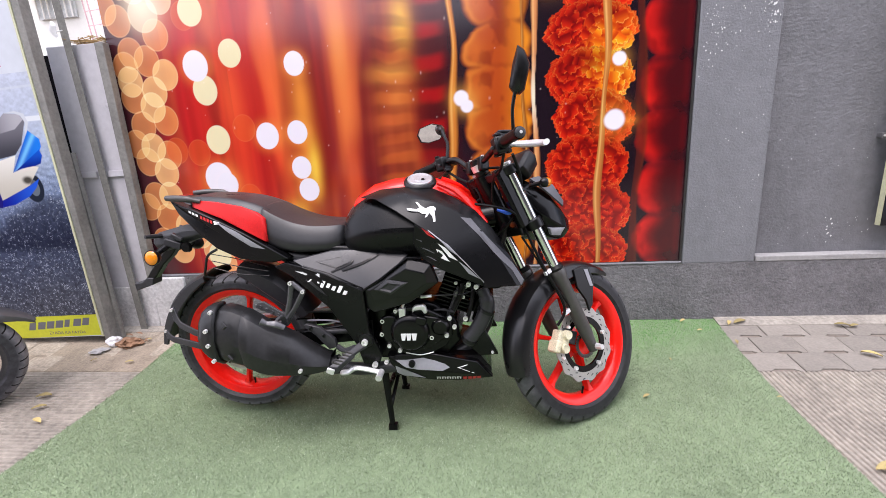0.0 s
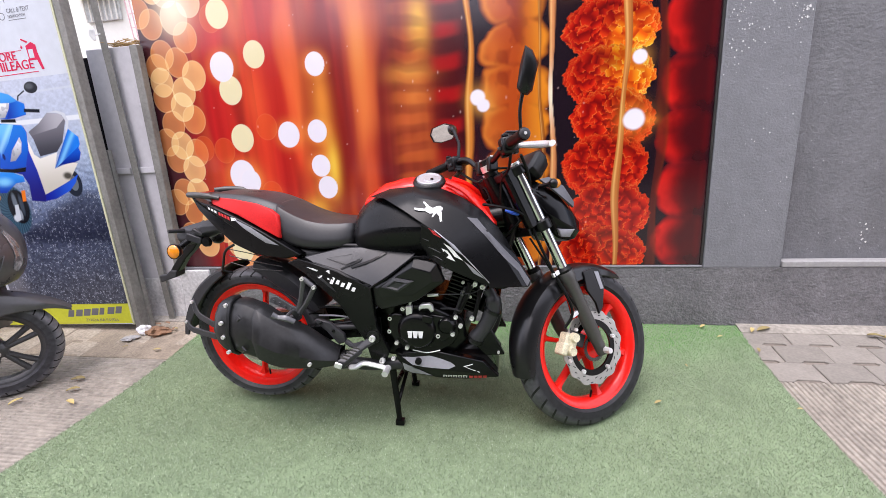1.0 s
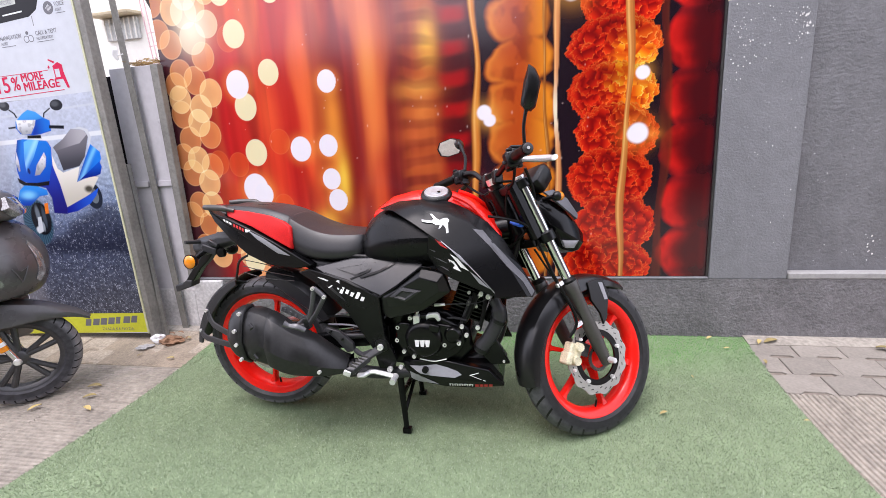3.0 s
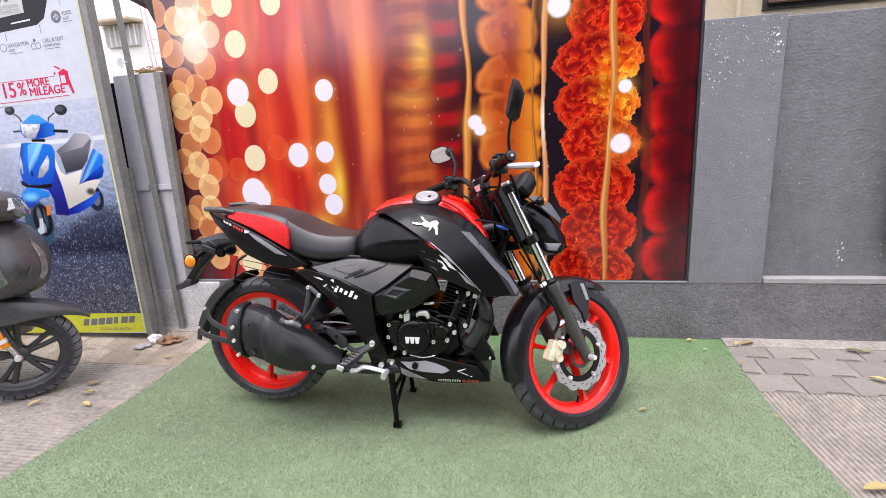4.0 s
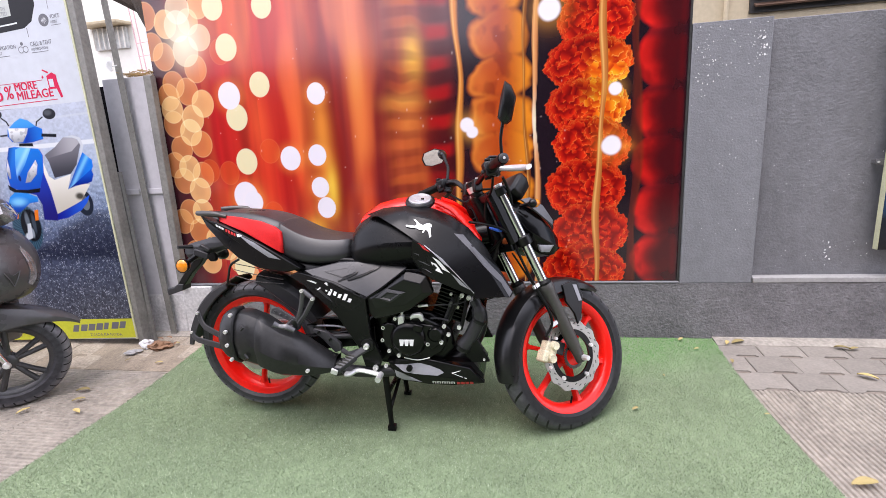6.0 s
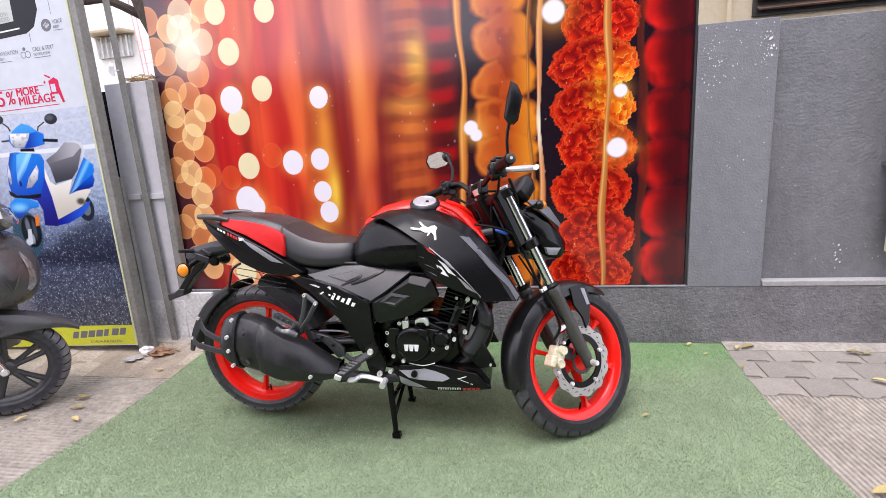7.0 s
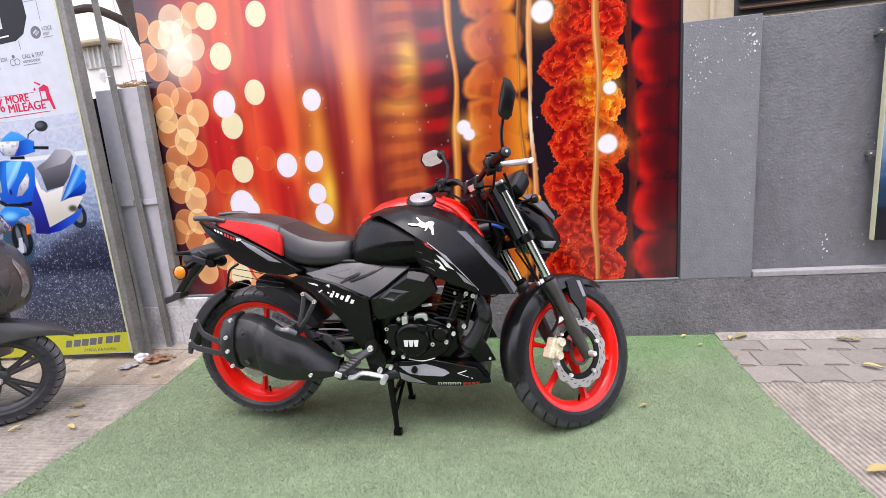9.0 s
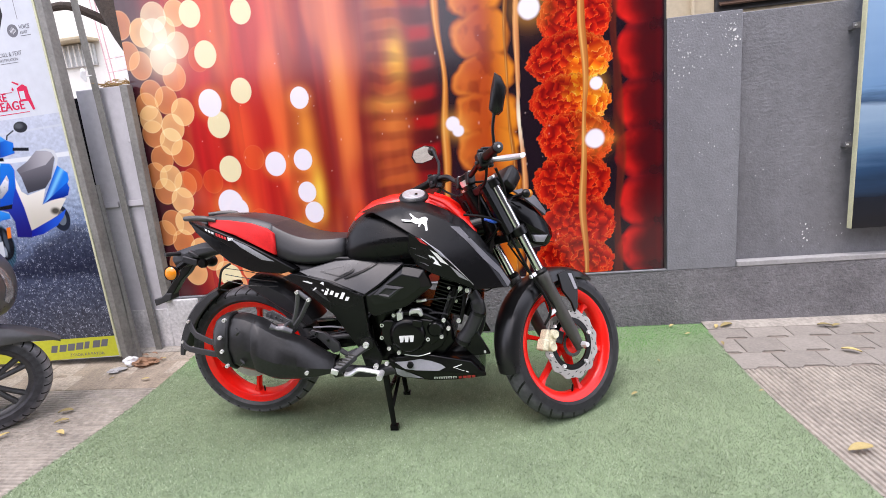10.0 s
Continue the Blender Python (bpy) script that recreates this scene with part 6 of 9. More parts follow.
# subframe tubes
for s in (-1, 1):
    bm = bmesh.new()
    tube(bm, smooth_line([(-0.34, 0.10 * s, 0.52), (-0.45, 0.11 * s, 0.60), (-0.60, 0.11 * s, 0.70), (-0.90, 0.09 * s, 0.86)]), 0.013, 10)
    tube(bm, [(-0.34, 0.11 * s, 0.74), (-0.62, 0.11 * s, 0.76)], 0.013, 10)
    part("subframe_tube", bm, M_MATT, bike)
    # pillion peg bracket
    bm = bmesh.new()
    y = 0.165 * s
    tube(bm, [(-0.583, y, 0.632), (-0.60, y, 0.56), (-0.628, y, 0.475)], [0.011, 0.010, 0.014], 8, flat=0.6)
    tube(bm, [(-0.541, y, 0.600), (-0.585, y, 0.53), (-0.628, y, 0.475)], [0.011, 0.010, 0.014], 8, flat=0.6)
    tube(bm, [(-0.583, y, 0.634), (-0.541, y, 0.598)], 0.010, 8, flat=0.6)
    br = part("peg_bracket", bm, M_BRK, bike, "dark grey pillion footpeg bracket")
    bolt(br, (-0.584, y - 0.007 if s < 0 else y + 0.007, 0.634), 0.008, (0, s, 0))
    bolt(br, (-0.540, y - 0.007 if s < 0 else y + 0.007, 0.600), 0.008, (0, s, 0))
    bm = bmesh.new()
    rings(bm, [[Vector((-0.625, y, 0.475)) + Vector((dx, dy, dz)) + Vector((-0.11, 0.012 * s, -0.012)) * f for dx, dy, dz in ((0, -0.013, -h), (0, 0.013, -h), (0, 0.013, h), (0, -0.013, h))] for f, h in ((-0.1, 0.010), (0.25, 0.015), (0.6, 0.012), (1.0, 0.011), (1.05, 0.006))])
    part("pillion_peg", bm, M_PLAST2, br, "folded pillion peg", bevel=0.003)
    bm = bmesh.new()
    plate(bm, [(-0.735, 0.540), (-0.724, 0.558), (-0.700, 0.562), (-0.640, 0.522), (-0.606, 0.512), (-0.604, 0.492), (-0.640, 0.496), (-0.690, 0.520)], y - 0.006, y + 0.004)
    for k in range(4):
        lathe(bm, [(0.003, -0.012), (0.005, -0.012), (0.005, 0.012), (0.003, 0.012)], Matrix.Translation((-0.712 + 0.022 * k, y, 0.546 - 0.011 * k)) @ LIE, 8, closed=True)
    part("peg_plate", bm, M_BRK, br, "drilled grey bracket plate", bevel=0.002)
    bm = bmesh.new()
    tube(bm, smooth_line([(-0.628, 0.172 * s, 0.482), (-0.605, 0.235 * s, 0.528), (-0.598, 0.296 * s, 0.530)]), [0.011, 0.009, 0.010], 8, flat=0.7)
    tube(bm, smooth_line([(-0.640, 0.312 * s, 0.546), (-0.620, 0.308 * s, 0.535), (-0.592, 0.306 * s, 0.531), (-0.565, 0.298 * s, 0.514)]), [0.013, 0.008, 0.012, 0.009], 8, flat=0.6)
    part("peg_hinge", bm, M_BRK, br)

# ---- exhaust ----
def can(secs):
    """A ridged silencer section: (x, bottom, top, outer y, inner y)."""
    out = []
    for x, z0, z1, yo, yi in secs:
        h = z1 - z0
        out.append([(x, yo + 0.050, z0), (x, yo + 0.014, z0 + 0.13 * h), (x, yo, z0 + 0.48 * h), (x, yo + 0.020, z0 + 0.80 * h), (x, yo + 0.046, z0 + 0.96 * h), (x, yo + 0.070, z1), (x, yi - 0.03, z1), (x, yi, z0 + 0.75 * h), (x, yi, z0 + 0.25 * h), (x, yi - 0.03, z0)])
    return out


M_MUF = surface("dusty_black_silencer", (0.012, 0.012, 0.0125), 0.36, vary=0.4, scale=9, bump=0.0003, bump_scale=300, spec=0.45)
bm = bmesh.new()
rings(bm, can([(-0.750, 0.335, 0.550, -0.296, -0.160), (-0.735, 0.326, 0.544, -0.302, -0.160), (-0.712, 0.318, 0.530, -0.303, -0.160), (-0.692, 0.308, 0.516, -0.302, -0.160), (-0.656, 0.300, 0.490, -0.299, -0.160), (-0.573, 0.297, 0.450, -0.289, -0.158), (-0.512, 0.297, 0.408, -0.272, -0.160), (-0.470, 0.300, 0.372, -0.246, -0.160), (-0.452, 0.304, 0.358, -0.232, -0.165)]))
muf = part("silencer", bm, M_MUF, bike, "large matt black silencer with ridged covers", bevel=0.009, angle=28)
bm = bmesh.new()
rings(bm, can([(-0.842, 0.364, 0.564, -0.290, -0.162), (-0.814, 0.352, 0.571, -0.296, -0.160), (-0.780, 0.343, 0.564, -0.298, -0.160), (-0.742, 0.332, 0.547, -0.297, -0.160)]))
part("middle_cover", bm, M_MUF, muf, "black silencer middle cover", bevel=0.007, angle=28)
bm = bmesh.new()
rings(bm, can([(-0.910, 0.408, 0.542, -0.276, -0.175), (-0.901, 0.390, 0.560, -0.290, -0.168), (-0.878, 0.370, 0.572, -0.299, -0.162), (-0.846, 0.352, 0.579, -0.304, -0.160), (-0.836, 0.352, 0.577, -0.302, -0.160)]))
part("end_cover", bm, M_MUF, muf, "black silencer end cover", bevel=0.006, angle=28)
bm = bmesh.new()
for z0, z1 in ((0.535, 0.512), (0.41, 0.385)):
    tube(bm, [(-0.790, -0.297, z0), (-0.776, -0.302, (z0 + z1) / 2), (-0.790, -0.297, z1)], 0.005, 8)
part("cover_dimple", bm, M_MUF, muf)
for p in ((-0.842, -0.278, 0.566), (-0.856, -0.302, 0.505), (-0.856, -0.303, 0.450), (-0.848, -0.298, 0.388), (-0.537, -0.285, 0.341)):
    bolt(muf, p, 0.0075)
bm = bmesh.new()
tube(bm, smooth_line([(-0.455, -0.185, 0.313), (-0.38, -0.165, 0.285), (-0.28, -0.14, 0.275), (-0.12, -0.11, 0.285), (0.02, -0.07, 0.31), (0.10, -0.05, 0.37), (0.135, -0.04, 0.46), (0.12, -0.03, 0.55)]), 0.024, 14)
part("exhaust_pipe", bm, M_PLAST2, bike, "dark exhaust header pipe")
bm = bmesh.new()
lathe(bm, [(0.03, -0.02), (0.036, -0.018), (0.036, 0.018), (0.03, 0.02)], Matrix.Translation((-0.445, -0.186, 0.312)) @ pose(0, 0, 0, 0, 80, 0), 18, closed=True)
part("pipe_clamp", bm, M_PLAST, bike)

# ---- frame plates, pedals, pegs ----
for s in (-1, 1):
    bm = bmesh.new()
    facets(bm, {"s0": (-0.575, 0.150, 0.714), "s1": (-0.428, 0.130, 0.743), "s2": (-0.261, 0.134, 0.747), "s3": (-0.138, 0.152, 0.726), "s4": (-0.228, 0.204, 0.650), "s5": (-0.297, 0.208, 0.616), "s6": (-0.427, 0.194, 0.670), "s7": (-0.525, 0.174, 0.694),
                "m1": (-0.335, 0.166, 0.716), "m2": (-0.400, 0.181, 0.688)},
           ("s0 s1 m2 s7", "s1 s2 m1 m2", "s2 s3 s4 m1", "m1 s4 s5 m2", "m2 s5 s6", "m2 s6 s7"), 0.02, s)
    sp_ = part("side_panel", bm, M_BLACK_LIT, bike, "matt black side panel", bevel=0.003, angle=40)
    bm = bmesh.new()
    facets(bm, {"f0": (-0.650, 0.146, 0.692), "g0": (-0.60, 0.156, 0.708), "f1": (-0.522, 0.182, 0.696), "g1": (-0.427, 0.200, 0.670), "f2": (-0.302, 0.214, 0.614), "f3": (-0.296, 0.208, 0.459), "f4": (-0.259, 0.196, 0.355), "f5": (-0.275, 0.190, 0.315),
                "f6": (-0.335, 0.186, 0.315), "f7": (-0.352, 0.191, 0.395), "f8": (-0.44, 0.188, 0.539), "f9": (-0.574, 0.166, 0.653), "h1": (-0.405, 0.210, 0.610), "h2": (-0.325, 0.212, 0.480)},
           ("f0 g0 f1 f9", "f1 g1 h1 f9", "g1 f2 h1", "f2 f3 h2 h1", "h1 h2 f8", "h1 f8 f9", "h2 f7 f8", "h2 f3 f4 f7", "f4 f5 f6 f7"), 0.025, s)
    fp = part("frame_plate", bm, M_MATT, bike, "matt black frame cover", bevel=0.003, angle=30)
    # airbox cover
    bm = bmesh.new()
    facets(bm, {"a0": (-0.135, 0.204, 0.724), "a1": (-0.055, 0.214, 0.703), "a2": (-0.034, 0.206, 0.634), "a3": (-0.139, 0.203, 0.561), "a4": (-0.27, 0.203, 0.527), "a7": (-0.296, 0.204, 0.550), "a5": (-0.298, 0.212, 0.621), "a6": (-0.232, 0.216, 0.656),
                "n0": (-0.140, 0.230, 0.694), "n1": (-0.075, 0.232, 0.676), "n2": (-0.072, 0.228, 0.640), "n3": (-0.145, 0.226, 0.590), "n4": (-0.262, 0.222, 0.580), "n5": (-0.272, 0.226, 0.617)},
           ("a0 a1 n1 n0", "a1 a2 n2 n1", "a2 a3 n3 n2", "a3 a4 n4 n3", "a4 a7 n4", "a7 a5 n5 n4", "a5 a6 a0 n0 n5", "n0 n1 n2 n3", "n0 n3 n4 n5"), 0.03, s)
    ac = part("airbox_cover", bm, M_PLAST, bike, "black plastic airbox cover", bevel=0.003, angle=20)
    skin = skin_of(bike, sp_, fp)
    decal("panel_gap", outline_ring(((-0.482, 0.7115), (-0.343, 0.729), (-0.353, 0.706), (-0.400, 0.690)), 0.004) + [((-0.324, 0.732), (-0.330, 0.732), (-0.352, 0.706), (-0.345, 0.703)), ((-0.345, 0.703), (-0.352, 0.706), (-0.418, 0.680), (-0.414, 0.676)), ((-0.246, 0.731), (-0.252, 0.731), (-0.305, 0.708), (-0.300, 0.702)), ((-0.300, 0.702), (-0.305, 0.708), (-0.382, 0.686), (-0.376, 0.680))], M_GLOSS, sp_, skin, s, 0.0035)
    decal("panel_gap", [((-0.525, 0.700), (-0.427, 0.676), (-0.300, 0.622), (-0.302, 0.616), (-0.429, 0.670), (-0.527, 0.694))], M_ENG, sp_, skin, s, 0.0015)
    decal("frame_slot", [((-0.52, 0.648), (-0.505, 0.652), (-0.455, 0.612), (-0.44, 0.590), (-0.475, 0.612))], M_PLAST2, fp, skin, s)
    # a maker's word as plain slanting bars with a swash
    bars = [((-0.558, 0.680), (-0.530, 0.679), (-0.500, 0.668), (-0.452, 0.664), (-0.500, 0.662), (-0.535, 0.672)), ((-0.514, 0.641), (-0.505, 0.641), (-0.458, 0.674), (-0.466, 0.676)), ((-0.466, 0.676), (-0.458, 0.674), (-0.463, 0.637), (-0.472, 0.639))]
    for k, (lo, hi) in enumerate(((-0.009, 0.016), (0, 0.016), (0, 0.015), (0, 0.024), (0, 0.015))):
        x, z = -0.459 + 0.0205 * k, 0.634 - 0.0082 * k
        bars.append(((x + 0.5 * lo, z + lo), (x + 0.013 + 0.5 * lo, z - 0.003 + lo), (x + 0.014 + 0.5 * hi, z - 0.003 + hi), (x + 0.001 + 0.5 * hi, z + hi)))
    decal("script_badge", bars, M_WDEC, fp, skin, s, 0.0022, label="plain white slanting script shape", cuts=1)
    bm = bmesh.new()
    facets(bm, {"o0": (-0.258, 0.226, 0.620), "o1": (-0.207, 0.231, 0.658), "o2": (-0.135, 0.233, 0.645), "o3": (-0.197, 0.228, 0.602), "i0": (-0.238, 0.232, 0.622), "i1": (-0.205, 0.236, 0.647), "i2": (-0.156, 0.237, 0.640), "i3": (-0.197, 0.233, 0.611), "p0": (-0.222, 0.228, 0.624), "p1": (-0.203, 0.229, 0.640), "p2": (-0.172, 0.230, 0.636), "p3": (-0.197, 0.228, 0.617)},
           ("o0 o1 i1 i0", "o1 o2 i2 i1", "o2 o3 i3 i2", "o3 o0 i0 i3", "i0 i1 p1 p0", "i1 i2 p2 p1", "i2 i3 p3 p2", "i3 i0 p0 p3", "p0 p1 p2 p3"), 0.008, s)
    part("cover_vent", bm, M_PLAST2, ac, angle=9)
    bm = bmesh.new()
    tube(bm, [(-0.300, 0.209 * s, 0.50), (-0.302, 0.217 * s, 0.614), (-0.232, 0.221 * s, 0.657), (-0.135, 0.210 * s, 0.727), (-0.100, 0.208 * s, 0.724)], [0.003, 0.0045, 0.0045, 0.0045, 0.003], 8)
    part("cover_edge", bm, M_GLOSS, ac)
    bm = bmesh.new()
    lathe(bm, [(0.006, 0.012), (0.013, 0.012), (0.015, 0.006), (0.024, 0.005), (0.028, -0.004), (0.024, -0.03)], Matrix.Translation((-0.311, 0.205 * s, 0.419)) @ pose(0, 0, 0, 90 if s < 0 else -90, 0, 0), 24)
    part("swingarm_pivot", bm, M_PLAST, bike)
    bolt(bike, (-0.311, 0.218 * s, 0.419), 0.012, (0, s, 0))
    # rider peg with hanger
    bm = bmesh.new()
    tube(bm, [(-0.316, 0.200 * s, 0.405), (-0.345, 0.212 * s, 0.390), (-0.372, 0.225 * s, 0.372)], [0.018, 0.016, 0.014], 8, flat=0.6)
    ph = part("peg_hanger", bm, M_PLAST2, bike)
    bm = bmesh.new()
    loops = [[Vector((-0.366, 0.222 * s, 0.375)) + Vector((-0.052 * f, 0.062 * s * f, -0.030 * f)) + Vector((dx, 0, dz)) for dx, dz in ((-0.018, -0.012), (0.012, -0.016), (0.018, 0.008), (-0.012, 0.014))] for f in (0, 0.1, 0.9, 1.0)]
    rings(bm, loops)
    pg = part("rider_peg", bm, M_PLAST2, ph, "ribbed black footpeg with a silver tip", bevel=0.003)
    for k in range(5):
        bm = bmesh.new()
        box(bm, (-0.372 - 0.0088 * k, (0.230 + 0.0105 * k) * s, 0.384 - 0.005 * k), (0.030, 0.005, 0.004), (0, 22, 0))
        part("peg_rib", bm, M_SLIDER, pg)
    bm = bmesh.new()
    box(bm, (-0.424, 0.290 * s, 0.343), (0.028, 0.008, 0.022), (0, 22, 0))
    part("peg_tip", bm, M_ALU, pg, bevel=0.003)
# heel guard plate and brake master cylinder on the right
bm = bmesh.new()
shell(bm, [(-0.545, -0.178, 0.475), (-0.49, -0.182, 0.462), (-0.435, -0.186, 0.415), (-0.43, -0.186, 0.385), (-0.46, -0.186, 0.375), (-0.51, -0.182, 0.43), (-0.555, -0.178, 0.465)], 0.016, 0.004)
hg = part("heel_guard", bm, M_PLAST2, bike, "dark plastic heel guard", bevel=0.003)
for x, z in ((-0.522, 0.462), (-0.475, 0.432)):
    bolt(hg, (x, -0.188, z), 0.006, mat=M_PLAST)
bm = bmesh.new()
tube(bm, [(-0.52, -0.145, 0.425), (-0.36, -0.145, 0.435)], 0.012, 10)
tube(bm, smooth_line([(-0.43, -0.18, 0.385), (-0.40, -0.188, 0.372), (-0.36, -0.188, 0.385)]), 0.010, 8)
part("brake_cylinder", bm, M_PLAST2, bike)
for z in (0.49, 0.455, 0.43):
    bm = bmesh.new()
    tube(bm, smooth_line([(-0.56, -0.12, z + 0.01), (-0.48, -0.125, z + 0.012), (-0.41, -0.12, z), (-0.37, -0.11, z - 0.005)]), 0.004, 8)
    part("side_hose", bm, M_GREYD if z == 0.455 else M_CABLE, bike)
bm = bmesh.new()
tube(bm, smooth_line([(-0.42, -0.205, 0.290), (-0.385, -0.222, 0.302), (-0.355, -0.222, 0.318), (-0.31, -0.222, 0.312), (-0.262, -0.222, 0.300)]), [0.007] + [0.011] * 8 + [0.010] * 8, 10, flat=0.7)
pd = part("brake_pedal", bm, M_ALU, bike, "cast silver rear brake pedal")
bm = bmesh.new()
tube(bm, [(-0.262, -0.215, 0.300), (-0.262, -0.262, 0.298)], 0.012, 12)
part("pedal_tip", bm, M_ALU, pd)
bolt(bike, (-0.288, -0.196, 0.318), 0.011)
bolt(bike, (-0.246, -0.19, 0.325), 0.008)

# ---- engine ----
bm = bmesh.new()
plate(bm, [(-0.31, 0.31), (-0.345, 0.40), (-0.33, 0.50), (-0.26, 0.56), (-0.18, 0.56), (-0.06, 0.53), (0.02, 0.46), (0.03, 0.38), (-0.03, 0.31), (-0.18, 0.30)], -0.13, 0.13)
eng = part("crankcase", bm, M_ENG, bike, "black engine with round clutch cover", bevel=0.012)
bm = bmesh.new()
plate(bm, [(-0.245, 0.40), (-0.25, 0.46), (-0.22, 0.505), (-0.19, 0.535), (-0.11, 0.535), (-0.04, 0.50), (0.0, 0.475), (0.005, 0.42), (-0.02, 0.375), (-0.07, 0.345), (-0.16, 0.335), (-0.215, 0.355)], -0.165, -0.12)
part("side_cover", bm, M_ENG, eng, bevel=0.010)
bm = bmesh.new()
lathe(bm, [(0.002, 0.030), (0.050, 0.030), (0.060, 0.027), (0.070, 0.016), (0.076, 0.004), (0.080, -0.004)], Matrix.Translation((-0.152, -0.165, 0.437)) @ LIE, 40)
part("clutch_cover", bm, M_ENG, eng)
bm = bmesh.new()
lathe(bm, [(0.002, 0.022), (0.024, 0.020), (0.034, 0.010), (0.036, 0.0)], Matrix.Translation((-0.04, -0.163, 0.455)) @ LIE, 26)
part("filter_cover", bm, M_ENG, eng)
bm = bmesh.new()
for x in (-0.180, -0.160, -0.140):
    plate(bm, [(x, 0.414), (x - 0.002, 0.440), (x + 0.017, 0.440), (x + 0.012, 0.414)], -0.1975, -0.194)
part("cover_badge", bm, M_WDEC, eng, "plain white maker's badge shape")
for k, (x, z) in enumerate(((-0.252, 0.480), (-0.258, 0.428), (-0.234, 0.381), (-0.195, 0.362), (-0.073, 0.413), (-0.018, 0.421), (-0.054, 0.473), (0.012, 0.454), (-0.004, 0.488), (-0.200, 0.519))):
    bolt(eng, (x, -0.170, z), 0.0082)
bm = bmesh.new()
tube(bm, smooth_line([(-0.175, -0.166, 0.350), (-0.12, -0.168, 0.342), (-0.07, -0.166, 0.352)]), 0.0022, 6)
part("cover_seam", bm, M_ALU, eng)
# cylinder with fins, leaning forward
bm = bmesh.new()
cy = Matrix.Translation((0.0, 0, 0.50)) @ pose(0, 0, 0, 0, 20, 0)
box(bm, cy @ Vector((0, 0, 0.055)), (0.10, 0.16, 0.13), (0, 20, 0))
cyl = part("cylinder", bm, M_ENG, eng, bevel=0.002)
for k in range(8):
    bm = bmesh.new()
    box(bm, cy @ Vector((0, 0, 0.016 * k)), (0.13, 0.20, 0.006), (0, 20, 0))
    part("cooling_fin", bm, M_ENG, cyl, bevel=0.001)
bm = bmesh.new()
box(bm, cy @ Vector((0, 0, 0.155)), (0.13, 0.20, 0.075), (0, 20, 0))
part("cylinder_head", bm, M_ENG, eng, bevel=0.010)
for x, z in ((0.02, 0.60), (0.055, 0.585), (0.045, 0.545), (0.01, 0.525), (0.065, 0.622)):
    bolt(eng, (x, -0.108, z), 0.0065)
# clutch arm and its cable
bm = bmesh.new()
plate(bm, [(-0.139, 0.529), (-0.128, 0.540), (-0.098, 0.542), (-0.088, 0.536), (-0.082, 0.512), (-0.094, 0.506), (-0.104, 0.522), (-0.128, 0.520), (-0.138, 0.511)], -0.178, -0.160)
part("clutch_arm", bm, M_ALU, eng, "cast silver clutch arm", bevel=0.004)
bm = bmesh.new()
box(bm, (-0.175, -0.168, 0.514), (0.024, 0.03, 0.036))
tube(bm, [(-0.175, -0.172, 0.530), (-0.168, -0.176, 0.548)], 0.006, 8)
part("cable_stop", bm, M_ALU, eng, bevel=0.005)
# pipes and unions beside the cylinder
for pts, r in ((((0.030, -0.125, 0.590), (0.002, -0.130, 0.520), (-0.026, -0.130, 0.456)), 0.0065), (((0.052, -0.120, 0.590), (0.030, -0.126, 0.540), (0.006, -0.128, 0.492)), 0.0065), (((-0.09, -0.14, 0.500), (-0.04, -0.145, 0.512), (0.01, -0.14, 0.500)), 0.005)):
    bm = bmesh.new()
    tube(bm, smooth_line(pts), r, 8)
    part("engine_pipe", bm, M_PLAST2, eng)
for x, z in ((0.020, 0.566), (0.036, 0.556), (0.010, 0.512), (-0.020, 0.470)):
    bm = bmesh.new()
    lathe(bm, [(0.004, -0.012), (0.009, -0.011), (0.009, 0.011), (0.004, 0.012)], Matrix.Translation((x, -0.128, z)) @ pose(0, 0, 0, 0, 22, 0), 6)
    part("pipe_union", bm, M_BRK, eng)
bm = bmesh.new()
plate(bm, [(-0.262, 0.490), (-0.235, 0.505), (-0.205, 0.500), (-0.190, 0.470), (-0.212, 0.440), (-0.215, 0.395), (-0.240, 0.385), (-0.262, 0.420)], -0.176, -0.160)
part("cover_shoulder", bm, M_ENG, eng, bevel=0.008)
bm = bmesh.new()
plate(bm, [(-0.100, 0.500), (-0.040, 0.490), (-0.012, 0.462), (-0.018, 0.415), (-0.060, 0.385), (-0.085, 0.420)], -0.174, -0.160)
part("cover_shoulder", bm, M_ENG, eng, bevel=0.008)
bm = bmesh.new()
box(bm, (-0.107, -0.185, 0.486), (0.040, 0.02, 0.030), (0, 14, 0))
part("cover_lug", bm, M_ENG, eng, bevel=0.005)
bm = bmesh.new()
tube(bm, smooth_line([(-0.14, -0.16, 0.566), (-0.05, -0.165, 0.573), (0.06, -0.150, 0.575), (0.12, -0.10, 0.60)]), 0.0024, 8)
part("clutch_cable", bm, M_PLAST2, eng)
bm = bmesh.new()
tube(bm, [(-0.105, -0.162, 0.568), (-0.065, -0.165, 0.572)], 0.006, 8)
part("cable_adjuster", bm, M_BOLT, eng)
